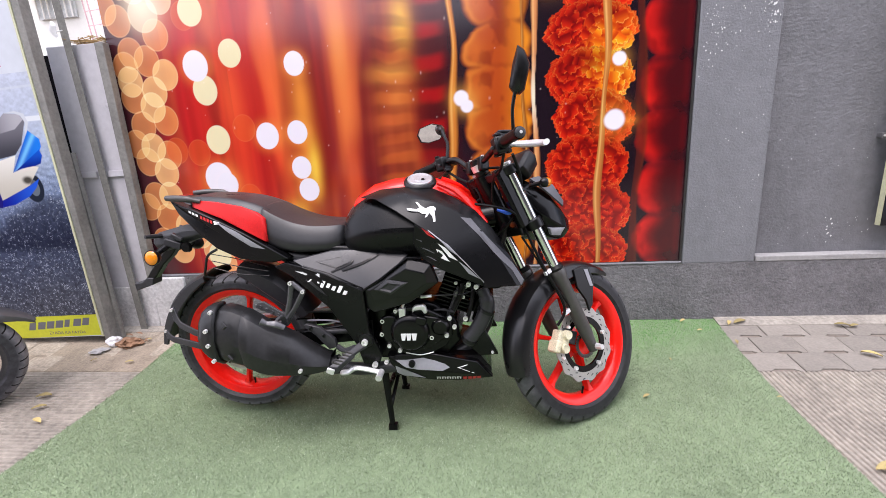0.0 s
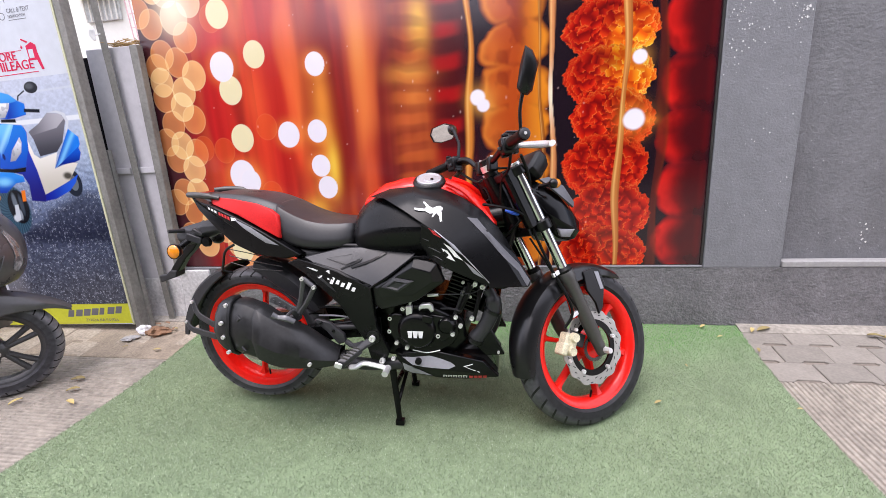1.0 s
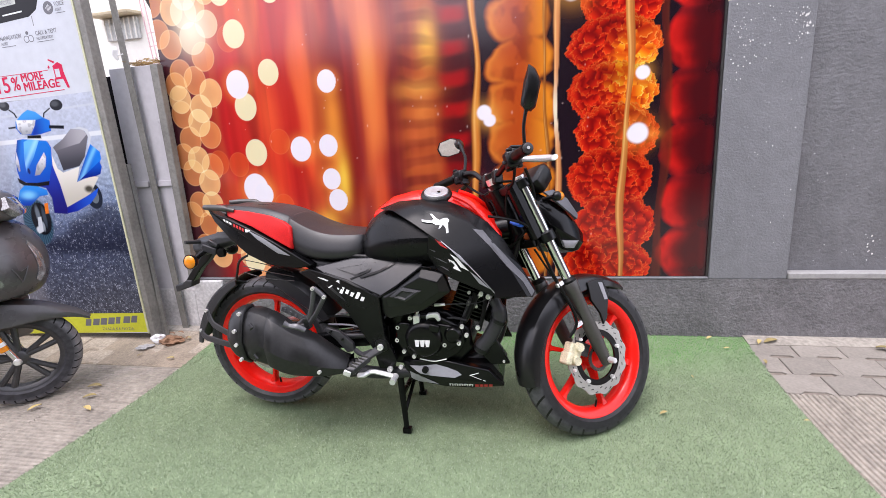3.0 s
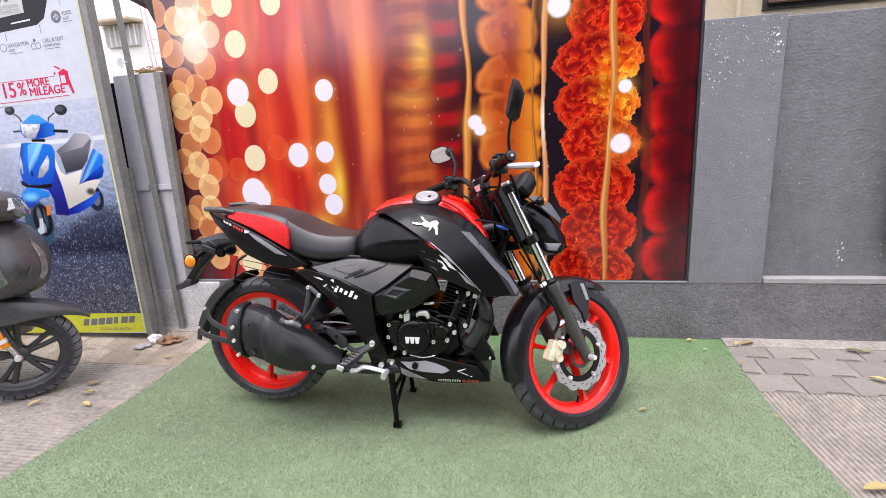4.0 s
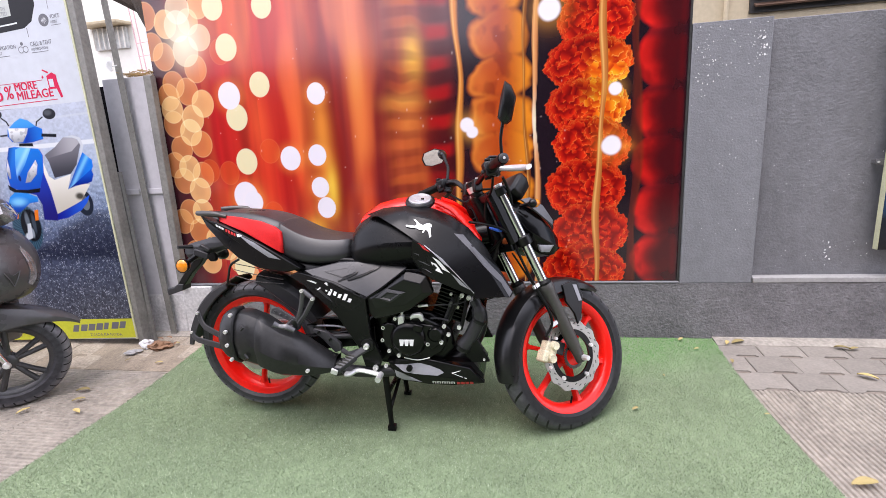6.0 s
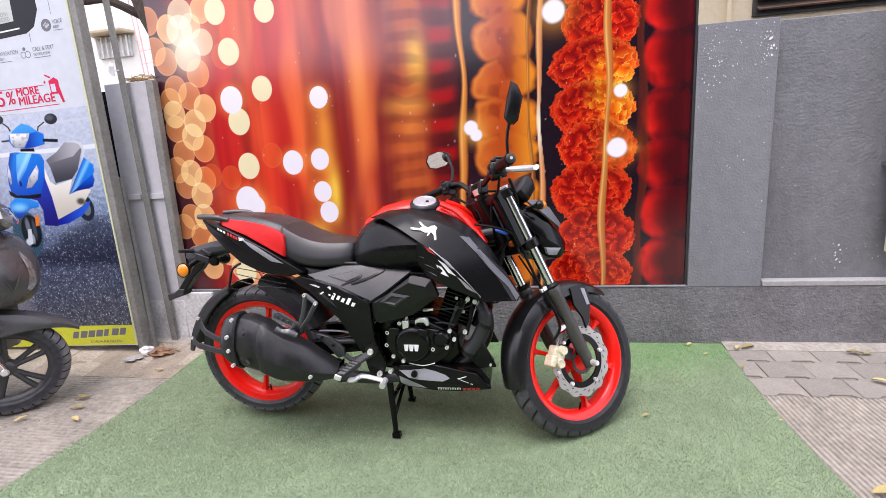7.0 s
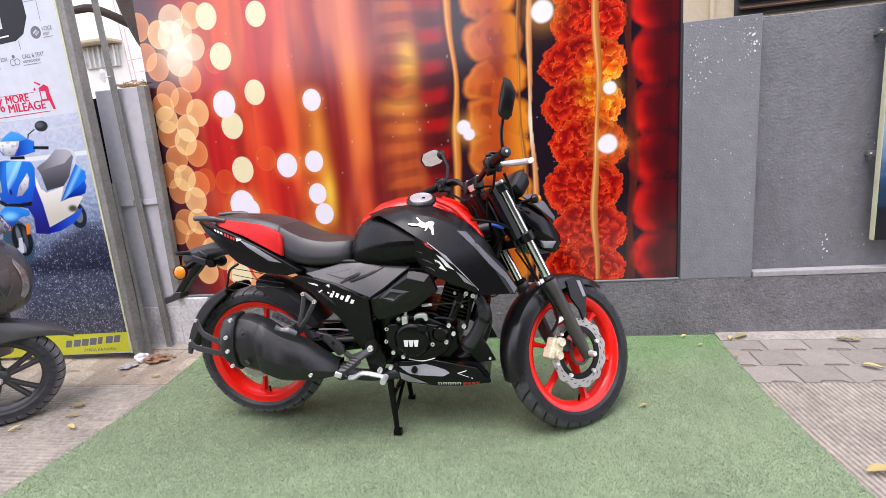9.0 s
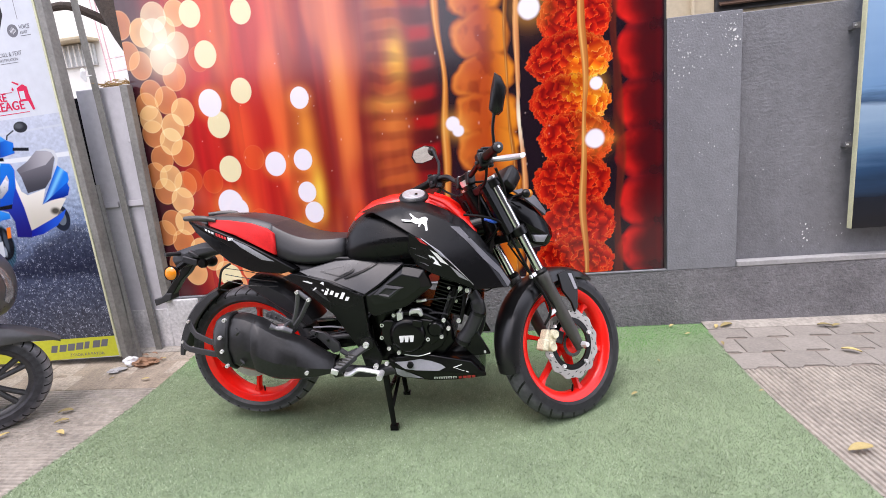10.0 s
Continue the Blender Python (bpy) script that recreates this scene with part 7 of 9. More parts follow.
# oil cooler, hoses and the big hose in front
bm = bmesh.new()
box(bm, (0.13, 0, 0.58), (0.03, 0.22, 0.10), (0, 12, 0))
for k in range(9):
    box(bm, (0.135 - 0.002 * k, 0, 0.54 + 0.010 * k), (0.04, 0.20, 0.003), (0, 12, 0))
part("oil_cooler", bm, M_ENG, bike)
bm = bmesh.new()
tube(bm, smooth_line([(0.112, -0.125, 0.582), (0.126, -0.130, 0.555), (0.130, -0.130, 0.51), (0.10, -0.13, 0.44), (0.07, -0.13, 0.40), (0.055, -0.125, 0.375)]), [0.022] * 6 + [0.028] * 14 + [0.030] * 5 + [0.024], 14)
part("bellows_hose", bm, M_PLAST2, bike, "fat dark grey hose")
for x, z in ((0.128, 0.50), (0.062, 0.385)):
    bm = bmesh.new()
    lathe(bm, [(0.028, -0.006), (0.032, -0.006), (0.032, 0.006), (0.028, 0.006)], Matrix.Translation((x, -0.13, z)) @ pose(0, 0, 0, 0, 25, 0), 18, closed=True)
    part("hose_band", bm, M_PLAST, bike)
for pts in (((0.045, -0.13, 0.605), (0.03, -0.135, 0.55), (0.0, -0.135, 0.49)), ((0.085, -0.12, 0.60), (0.075, -0.135, 0.53), (0.055, -0.135, 0.46))):
    bm = bmesh.new()
    tube(bm, smooth_line(pts), 0.008, 8)
    part("oil_hose", bm, M_CABLE, bike)
for p in ((0.095, -0.15, 0.598), (0.052, -0.145, 0.475), (0.068, -0.14, 0.605)):
    bolt(bike, p, 0.009)
bm = bmesh.new()
tube(bm, smooth_line([(0.10, -0.12, 0.60), (0.16, -0.13, 0.585), (0.20, -0.125, 0.60), (0.23, -0.11, 0.63)]), 0.003, 6)
part("loose_cable", bm, M_CABLE, bike)

# ---- belly pan and stand ----
for s in (-1, 1):
    bm = bmesh.new()
    facets(bm, {"a": (-0.253, 0.150, 0.332), "b": (-0.170, 0.160, 0.340), "c": (-0.085, 0.162, 0.345), "d": (-0.030, 0.162, 0.334), "e": (0.090, 0.152, 0.304), "f": (0.146, 0.140, 0.234), "g": (0.02, 0.146, 0.224), "h": (-0.085, 0.148, 0.226), "i": (-0.224, 0.148, 0.247), "j": (-0.243, 0.150, 0.300),
                "m": (-0.185, 0.170, 0.290), "n": (-0.050, 0.174, 0.276), "o": (0.060, 0.164, 0.262)}, ("a b m j", "b c d n m", "d e o n", "e f o", "f g o", "g h n o", "h i m n", "i j m"), 0.03, s)
    bp_ = part("belly_pan", bm, M_GLOSS, bike, "black wedge-shaped belly pan", bevel=0.004, angle=12)
    skin = skin_of(bike, bp_)
    decal("grey_facet", [((-0.222, 0.314), (-0.160, 0.322), (-0.112, 0.328), (-0.070, 0.318), (-0.032, 0.305), (-0.014, 0.290), (-0.040, 0.279), (-0.090, 0.281), (-0.136, 0.283), (-0.178, 0.290))], M_GREYD, bp_, skin, s)
    decal("grey_facet", [((-0.222, 0.291), (-0.186, 0.283), (-0.150, 0.262), (-0.108, 0.238), (-0.190, 0.246), (-0.218, 0.262))], M_GREYD, bp_, skin, s)
    decal("white_tick", [((0.014, 0.288), (0.052, 0.297), (0.050, 0.294), (0.022, 0.286)), ((0.014, 0.288), (0.022, 0.286), (0.076, 0.264), (0.074, 0.262))], M_WDEC, bp_, skin, s, cuts=1)
    decal("white_lettering", [q for k in range(5) for x in (-0.066 + 0.0192 * k,) for q in (((x, 0.2465), (x + 0.0045, 0.2463), (x + 0.0045, 0.2338), (x, 0.2340)), ((x + 0.0045, 0.2463), (x + 0.016, 0.2458), (x + 0.016, 0.2420), (x + 0.0045, 0.2425)), ((x + 0.0105, 0.2420), (x + 0.0155, 0.2420), (x + 0.0140, 0.2333), (x + 0.0095, 0.2335)))], M_WDEC, bp_, skin, s, cuts=1)
    decal("red_lettering", [((0.034 + 0.0175 * k, 0.2458), (0.048 + 0.0175 * k, 0.2455), (0.047 + 0.0175 * k, 0.2312), (0.033 + 0.0175 * k, 0.2315)) for k in range(4)], M_RDEC, bp_, skin, s, cuts=1)
    bm = bmesh.new()
    lathe(bm, [(0.004, 0.010), (0.012, 0.008), (0.013, -0.006)], Matrix.Translation((-0.155, 0.172 * s, 0.307)) @ pose(0, 0, 0, 90 if s < 0 else -90, 0, 0), 14)
    part("grommet", bm, M_CABLE, bp_)
    bm = bmesh.new()
    shell(bm, [(0.085, 0.135 * s, 0.44), (0.120, 0.14 * s, 0.425), (0.168, 0.135 * s, 0.325), (0.10, 0.14 * s, 0.322), (0.06, 0.135 * s, 0.36)], 0.02, 0.004)
    wd = part("radiator_wedge", bm, M_GLOSS, bike, "black wedge panel ahead of the engine", bevel=0.003)
    bolt(wd, (0.146, 0.142 * s, 0.338), 0.005, (0, s, 0))
bm = bmesh.new()
rings(bm, hull([(-0.22, 0.255, 0.32, 0.15, 0.5, 0.10, 0.14), (-0.05, 0.225, 0.33, 0.15, 0.5, 0.09, 0.14), (0.10, 0.225, 0.32, 0.13, 0.5, 0.08, 0.12), (0.14, 0.23, 0.26, 0.12, 0.4, 0.08, 0.11)]))
part("belly_tray", bm, M_PLAST, bike)
# centre stand
bm = bmesh.new()
for s in (-1, 1):
    tube(bm, [(-0.275, 0.125 * s, 0.285), (-0.27, 0.130 * s, 0.20), (-0.258, 0.142 * s, 0.03)], [0.015, 0.014, 0.011], 8)
    rings(bm, [[(x + dx, 0.142 * s + dy, z) for dx, dy in ((-0.014, -0.012), (0.020, -0.012), (0.020, 0.012), (-0.014, 0.012))] for x, z in ((-0.258, 0.008), (-0.258, 0.016), (-0.258, 0.030))])
tube(bm, [(-0.267, -0.13, 0.17), (-0.267, 0.13, 0.17)], 0.010, 8)
tube(bm, [(-0.262, -0.138, 0.09), (-0.245, 0.0, 0.19)], 0.008, 8)
part("centre_stand", bm, M_MATT, bike, "black centre stand")

# ---- print of the advertising board ----
def ink(name, c, **kw):
    return surface("ad_" + name, c, 0.35, vary=kw.get("vary", 0.06), scale=kw.get("scale", 6), spec=0.15)


A_BLACK, A_GREY, A_LCD = ink("black", (0.014, 0.014, 0.017)), ink("grey", (0.30, 0.31, 0.33)), ink("lcd", (0.52, 0.55, 0.52))
A_RED, A_TEXT = ink("crimson", (0.62, 0.012, 0.07)), ink("text_grey", (0.16, 0.16, 0.18))
A_YELLOW, A_LAMP = ink("lime_yellow", (0.60, 0.62, 0.05), vary=0.08), ink("lamp", (0.72, 0.74, 0.76), vary=0.15)


AY = 2.205
lev = [0]


def flat(name, pts, mat, parent=None):
    lev[0] += 1
    bm = bmesh.new()
    y = AY - 0.00002 * lev[0]
    plate(bm, pts, y, y + 0.000012)
    return part(name, bm, mat, parent or sheet)


def oval(name, x, z, rx, rz, mat, k=20, turn=0):
    c, s = math.cos(turn), math.sin(turn)
    return flat(name, [(x + rx * math.cos(6.2832 * i / k) * c - rz * math.sin(6.2832 * i / k) * s, z + rx * math.cos(6.2832 * i / k) * s + rz * math.sin(6.2832 * i / k) * c) for i in range(k)], mat)


L, R = -3.28, -2.152
flat("kerb_band", [(L, 1.592), (R, 1.562), (R, 1.540), (L, 1.580)], A_GREY)
flat("strip", [(L, 0.228), (R, 0.240), (R, 0.106), (L, 0.094)], A_YELLOW)
# maker's word as plain slanting bars
for i in range(7):
    x, z, w = -2.630 + 0.060 * i, 0.150 + 0.0035 * i, (0.044, 0.050, 0.050, 0.050, 0.034, 0.050, 0.044)[i]
    flat("word_bar", [(x, z), (x + w, z), (x + w + 0.018, z + 0.046), (x + 0.018, z + 0.046)], A_TEXT)
lev[0] += 1
words("slogan", "ZYADA KA FAYDA", 0.026, pose(-2.50, AY - 0.0009, 0.120, 90, 0, 0), A_TEXT, sheet, 1.12)
# instrument
flat("device", [(-3.05, 2.36), (-2.36, 2.36), (-2.355, 2.12), (-2.40, 2.035), (-2.46, 2.005), (-2.90, 1.985), (-3.05, 2.02)], A_BLACK)
flat("screen", [(-3.0, 2.34), (-2.52, 2.34), (-2.53, 2.08), (-2.98, 2.06)], A_LCD)
lev[0] += 1
words("screen_number", "60", 0.14, pose(-2.72, AY - 0.0009, 2.15, 90, 0, 0), A_TEXT, sheet, 0.8)
words("screen_text", "BLUETOOTH", 0.030, pose(-2.70, AY - 0.0009, 2.112, 90, 0, 0), A_GREY, sheet, 0.8)
words("screen_text", "CONNECTED", 0.030, pose(-2.70, AY - 0.0009, 2.085, 90, 0, 0), A_GREY, sheet, 0.8)
flat("device_badge", [(-2.64, 2.036), (-2.50, 2.042), (-2.50, 2.034), (-2.64, 2.028)], A_LAMP)
for pts in (((-2.36, 2.20), (-2.27, 2.20), (-2.27, 2.085), (-2.273, 2.085), (-2.273, 2.197), (-2.36, 2.197)), ((-2.445, 2.005), (-2.441, 2.005), (-2.441, 1.955), (-2.445, 1.955)), ((-2.70, 1.99), (-2.696, 1.99), (-2.696, 1.94), (-2.70, 1.94))):
    flat("lead", pts, A_TEXT)
oval("icon", -2.318, 2.032, 0.034, 0.034, A_TEXT)
for i in range(5):
    h = (0.006, 0.013, 0.018, 0.012, 0.006)[i]
    flat("icon_bar", [(-2.334 + 0.008 * i, 2.032 - h), (-2.331 + 0.008 * i, 2.032 - h), (-2.331 + 0.008 * i, 2.032 + h), (-2.334 + 0.008 * i, 2.032 + h)], A_LAMP)
for x, z, r in ((-2.503, 1.925, 0.010), (-2.515, 1.893, 0.019), (-2.483, 1.893, 0.019), (-2.735, 1.908, 0.024)):
    oval("icon", x, z, r, r, A_TEXT)
    if r > 0.015:
        oval("icon_inside", x, z, r - 0.004, r - 0.004, M_ADW)
lev[0] += 1
ty = AY - 0.0008
for x, z, sz, tx in ((-2.275, 2.035, 0.030, "VOICE"), (-2.275, 2.010, 0.020, "ASSIST"), (-2.445, 1.905, 0.032, "CALL & TEXT"), (-2.445, 1.880, 0.021, "NOTIFICATION"), (-2.700, 1.905, 0.032, "NAVIGATION"), (-2.700, 1.880, 0.021, "ASSIST")):
    words("caption", tx, sz, pose(x, ty, z, 90, 0, 0), A_TEXT, sheet, 0.78)
for x0, x1, z in ((-2.275, -2.21, 1.998), (-2.445, -2.33, 1.868), (-2.70, -2.60, 1.868)):
    flat("underline", [(x0, z), (x1, z), (x1, z + 0.003), (x0, z + 0.003)], A_TEXT)
# offer
for text, size, x, z, sq in (("15", 0.125, -2.835, 1.625, 0.95), ("%", 0.105, -2.705, 1.632, 0.85), ("MORE", 0.064, -2.630, 1.672, 0.95), ("MILEAGE", 0.068, -2.625, 1.620, 0.98)):
    for k in range(3):
        words("offer", text, size, pose(x + 0.0020 * k, ty - 0.00015 * k, z + 0.0006 * k, 90, 0, 0), A_RED, sheet, sq)
flat("rule", [(L, 1.715), (-2.42, 1.715), (-2.42, 1.718), (L, 1.718)], A_RED)
flat("rule", [(L, 1.592), (-2.34, 1.600), (-2.34, 1.604), (L, 1.596)], A_RED)
flat("pump", [(-2.385, 1.735), (-2.345, 1.752), (-2.318, 1.735), (-2.318, 1.700), (-2.300, 1.610), (-2.315, 1.608), (-2.332, 1.660), (-2.382, 1.662)], A_RED)
flat("pump_nozzle", [(-2.372, 1.748), (-2.408, 1.768), (-2.404, 1.775), (-2.364, 1.756)], A_RED)
flat("pump_face", [(-2.376, 1.716), (-2.344, 1.716), (-2.344, 1.672), (-2.376, 1.672)], M_ADW)
flat("drop", [(-2.412, 1.745), (-2.405, 1.728), (-2.413, 1.722), (-2.420, 1.730)], A_RED)
# picture of a blue scooter on a road, inked on a fine grid
PX, PZ = np.arange(-3.02, R + 0.001, 0.0026), np.arange(0.236, 1.575, 0.0028)
GX, GZ = np.meshgrid(PX, PZ)
SHAPES = {"shade": ((-2.898, 0.648), (-2.739, 0.731), (-2.584, 0.762), (-2.545, 0.828), (-2.411, 0.876), (-2.284, 0.935), (-2.174, 0.936), (-2.14, 0.793), (-2.159, 0.626)),
        "floor": ((-2.551, 1.263), (-2.53, 1.164), (-2.495, 1.139), (-2.369, 1.166), (-2.414, 1.076), (-2.296, 1.104), (-2.25, 1.096), (-2.336, 1.002), (-2.448, 0.949), (-2.538, 0.93), (-2.54, 1.025), (-2.564, 1.143)),
        "footboard": ((-2.541, 0.892), (-2.46, 0.902), (-2.351, 0.944), (-2.298, 0.988), (-2.27, 1.033), (-2.336, 1.0), (-2.539, 0.927)),
        "inner": ((-2.554, 1.328), (-2.539, 1.291), (-2.562, 1.189), (-2.541, 1.072), (-2.531, 0.929), (-2.542, 0.888), (-2.64, 0.899), (-2.628, 0.994), (-2.654, 1.055), (-2.714, 1.072), (-2.612, 1.099)),
        "seat": ((-2.525, 1.29), (-2.442, 1.329), (-2.366, 1.383), (-2.281, 1.371), (-2.255, 1.338), (-2.314, 1.219), (-2.368, 1.168), (-2.491, 1.15), (-2.506, 1.249)),
        "seat_top": ((-2.518, 1.295), (-2.439, 1.331), (-2.366, 1.383), (-2.281, 1.371), (-2.263, 1.344), (-2.327, 1.299), (-2.427, 1.283), (-2.512, 1.269)),
        "side": ((-2.255, 1.288), (-2.2, 1.239), (-2.202, 1.2), (-2.225, 1.168), (-2.414, 1.076), (-2.349, 1.164)),
        "side_low": ((-2.22, 1.185), (-2.211, 1.154), (-2.232, 1.112), (-2.269, 1.102), (-2.353, 1.094), (-2.401, 1.08)),
        "apron": ((-2.774, 1.353), (-2.73, 1.356), (-2.56, 1.332), (-2.543, 1.291), (-2.559, 1.201), (-2.601, 1.122), (-2.613, 1.097), (-2.739, 1.083), (-2.833, 1.112), (-2.837, 1.172), (-2.822, 1.253), (-2.795, 1.309)),
        "apron_mid": ((-2.689, 1.349), (-2.614, 1.339), (-2.685, 1.244), (-2.769, 1.156), (-2.757, 1.248), (-2.729, 1.339)),
        "lamp_r": ((-2.6, 1.267), (-2.594, 1.238), (-2.617, 1.181), (-2.673, 1.138), (-2.713, 1.135), (-2.677, 1.197)),
        "lamp_l": ((-2.806, 1.286), (-2.805, 1.228), (-2.812, 1.17), (-2.824, 1.165), (-2.83, 1.218)),
        "lip": ((-2.849, 1.131), (-2.793, 1.098), (-2.708, 1.091), (-2.613, 1.097), (-2.625, 1.071), (-2.715, 1.068), (-2.813, 1.081), (-2.845, 1.099)),
        "guard": ((-2.858, 1.054), (-2.813, 1.081), (-2.714, 1.07), (-2.65, 1.043), (-2.651, 1.013), (-2.718, 1.008), (-2.807, 0.955), (-2.887, 0.959), (-2.896, 0.984)),
        "cowl": ((-2.749, 1.459), (-2.687, 1.499), (-2.639, 1.518), (-2.587, 1.502), (-2.542, 1.465), (-2.5, 1.445), (-2.507, 1.385), (-2.59, 1.372), (-2.647, 1.37), (-2.736, 1.385), (-2.76, 1.421)),
        "cowl_r": ((-2.598, 1.455), (-2.543, 1.463), (-2.5, 1.443), (-2.509, 1.388), (-2.589, 1.376), (-2.646, 1.374)),
        "lamp": ((-2.742, 1.467), (-2.601, 1.456), (-2.615, 1.426), (-2.658, 1.379), (-2.723, 1.38), (-2.748, 1.414)),
        "neck": ((-2.689, 1.373), (-2.591, 1.368), (-2.59, 1.348), (-2.694, 1.356)),
        "bar": ((-2.511, 1.418), (-2.407, 1.407), (-2.412, 1.388), (-2.517, 1.4)),
        "stub": ((-2.815, 1.431), (-2.757, 1.432), (-2.76, 1.421), (-2.814, 1.421)),
        "refl": ((-2.699, 0.962), (-2.669, 0.965), (-2.682, 0.9), (-2.709, 0.897)),
        "leg": ((-2.776, 0.88), (-2.749, 0.882), (-2.759, 0.788), (-2.8, 0.777)),
        "rail1": ((-2.361, 1.384), (-2.302, 1.391), (-2.25, 1.373), (-2.238, 1.326), (-2.264, 1.27), (-2.277, 1.27), (-2.257, 1.327), (-2.269, 1.363), (-2.305, 1.379)),
        "arm_r": ((-2.474, 1.509), (-2.523, 1.485), (-2.532, 1.463), (-2.541, 1.465), (-2.531, 1.49), (-2.478, 1.515)),
        "arm_l": ((-2.773, 1.534), (-2.738, 1.507), (-2.727, 1.48), (-2.738, 1.479), (-2.748, 1.503), (-2.78, 1.528))}
speck = np.random.default_rng(3).random(GX.shape)
fine = 0.5 * speck + 0.5 * cloud(GX * 90, GZ * 90, 70, 2)
INK = srgb(np.stack([np.interp(GZ, (0.24, 0.7, 0.95, 1.1, 1.35, 1.575), v) for v in ((84, 76, 134, 158, 178, 186), (86, 84, 150, 172, 186, 192), (96, 108, 180, 194, 202, 206))], -1))
INK *= (0.55 + 0.9 * cloud(GX * 60, GZ * 75, 71, 3) * (1 - 0.55 * ease(1.0, 1.3, GZ)) + 0.45 * ease(1.0, 1.3, GZ))[..., None]
glow(ease(0.68, 0.86, fine) * (1 - ease(0.9, 1.2, GZ)) * 0.85, (206, 214, 232))
lay(ease(0.66, 0.90, 1 - fine) * (1 - ease(0.9, 1.2, GZ)) * 0.5, (14, 16, 34))
lay(1 - ease(0.010, 0.016, np.abs(GZ - 1.345)), (232, 236, 240))
lay((1 - ease(0.004, 0.008, np.abs(GZ - 1.50 - 0.02 * (GX + 2.5)))) * 0.6, (214, 220, 228))
lay(ease(0.40, 0.52, -(GX + 2.42)) * (1 - ease(1.35, 1.42, GZ)) * 0.35, (160, 158, 164))


def within(key, soft=0.003):
    """How far each dot lies inside a shape: 0 outside to 1."""
    pts = SHAPES[key]
    inside, dist = np.zeros(GX.shape, bool), np.full(GX.shape, 9.0)
    for (xa, za), (xb, zb) in zip(pts, pts[1:] + pts[:1]):
        if za != zb:
            inside ^= ((GZ < za) != (GZ < zb)) & (GX < xa + (GZ - za) * (xb - xa) / (zb - za))
        t = np.clip(((GX - xa) * (xb - xa) + (GZ - za) * (zb - za)) / ((xb - xa) ** 2 + (zb - za) ** 2), 0, 1)
        dist = np.minimum(dist, np.hypot(GX - xa - t * (xb - xa), GZ - za - t * (zb - za)))
    return ease(-soft, soft, np.where(inside, dist, -dist))


def round_spot(x, z, rx, rz, soft=0.06):
    return 1 - ease(1 - soft, 1 + soft, np.hypot((GX - x) / rx, (GZ - z) / rz))


def tinted(key, lo, hi, axis, a, b):
    """A shape in a blend of two inks along x (0) or z (1)."""
    m = within(key)
    f = ease(a, b, (GX, GZ)[axis])[..., None]
    INK[:] = INK * (1 - m[..., None]) + (srgb(lo) * (1 - f) + srgb(hi) * f) * m[..., None]
    return m


lay(within("shade", 0.035) * (0.68 - 0.5 * ease(0.72, 0.9, fine)), (30, 30, 50))
lay(round_spot(-2.315, 0.985, 0.058, 0.078), (40, 46, 60))
lay(round_spot(-2.312, 0.985, 0.030, 0.044) * 0.8, (120, 130, 140))
tread = 0.5 + 0.5 * np.sin(np.arctan2((GZ - 0.85) / 0.147, (GX + 2.783) / 0.112) * 34 + np.hypot((GX + 2.783) / 0.112, (GZ - 0.85) / 0.147) * 14)
m = round_spot(-2.783, 0.850, 0.110, 0.147)
lay(m, (44, 70, 88))
lay(m * tread * 0.5, (84, 122, 142))
lay(round_spot(-2.752, 0.868, 0.074, 0.104), (22, 26, 34))
for x, z, rx, rz, c in ((-2.770, 0.900, 0.016, 0.050, (110, 120, 130)), (-2.725, 0.880, 0.014, 0.060, (66, 76, 88)), (-2.79, 0.80, 0.02, 0.02, (214, 220, 226)), (-2.75, 0.82, 0.012, 0.03, (150, 160, 170))):
    lay(round_spot(x, z, rx, rz, 0.4), c)
lay(within("leg"), (206, 212, 218))
lay(within("refl"), (238, 128, 34))
tinted("floor", (206, 200, 186), (246, 243, 234), 1, 0.95, 1.22)
lay(round_spot(-2.34, 1.03, 0.03, 0.02, 0.5), (84, 80, 72))
tinted("footboard", (24, 34, 150), (40, 96, 214), 0, -2.54, -2.30)
tinted("inner", (34, 30, 120), (40, 70, 190), 1, 0.90, 1.25)
tinted("seat", (70, 70, 78), (124, 122, 130), 1, 1.16, 1.33)
tinted("seat_top", (118, 116, 124), (186, 184, 190), 0, -2.52, -2.28)
lay(within("rail1"), (214, 218, 224))
m = tinted("side", (16, 66, 178), (30, 130, 232), 0, -2.40, -2.22)
glow(m * np.exp(-(((GX + 2.31) - (GZ - 1.17) * 0.85) / 0.018) ** 2) * 0.8, (130, 200, 250))
tinted("side_low", (14, 40, 140), (22, 92, 206), 1, 1.09, 1.18)
m = tinted("apron", (12, 84, 196), (26, 126, 226), 1, 1.08, 1.34)
lay(m * (1 - ease(0.0, 0.045, GX + 2.822 - (GZ - 1.25) * 0.45)) * 0.7, (8, 40, 130))
m = tinted("apron_mid", (20, 110, 214), (110, 196, 250), 1, 1.16, 1.33)
glow(m * np.exp(-(((GX + 2.69) - (GZ - 1.28) * 0.9) / 0.02) ** 2) * 0.6, (170, 226, 255))
for key in ("lamp_r", "lamp_l", "lamp"):
    m = tinted(key, (150, 154, 160), (244, 246, 250), 1, SHAPES[key][3][1] - 0.01, SHAPES[key][0][1])
    lay(m * ease(0.60, 0.66, cloud(GX * 40, GZ * 40, 80, 2)) * 0.35, (110, 114, 122))
lay(within("lip"), (14, 16, 30))
m = tinted("guard", (10, 60, 170), (40, 146, 236), 1, 0.95, 1.06)
glow(m * round_spot(-2.80, 1.02, 0.05, 0.022, 0.8) * 0.8, (140, 210, 252))
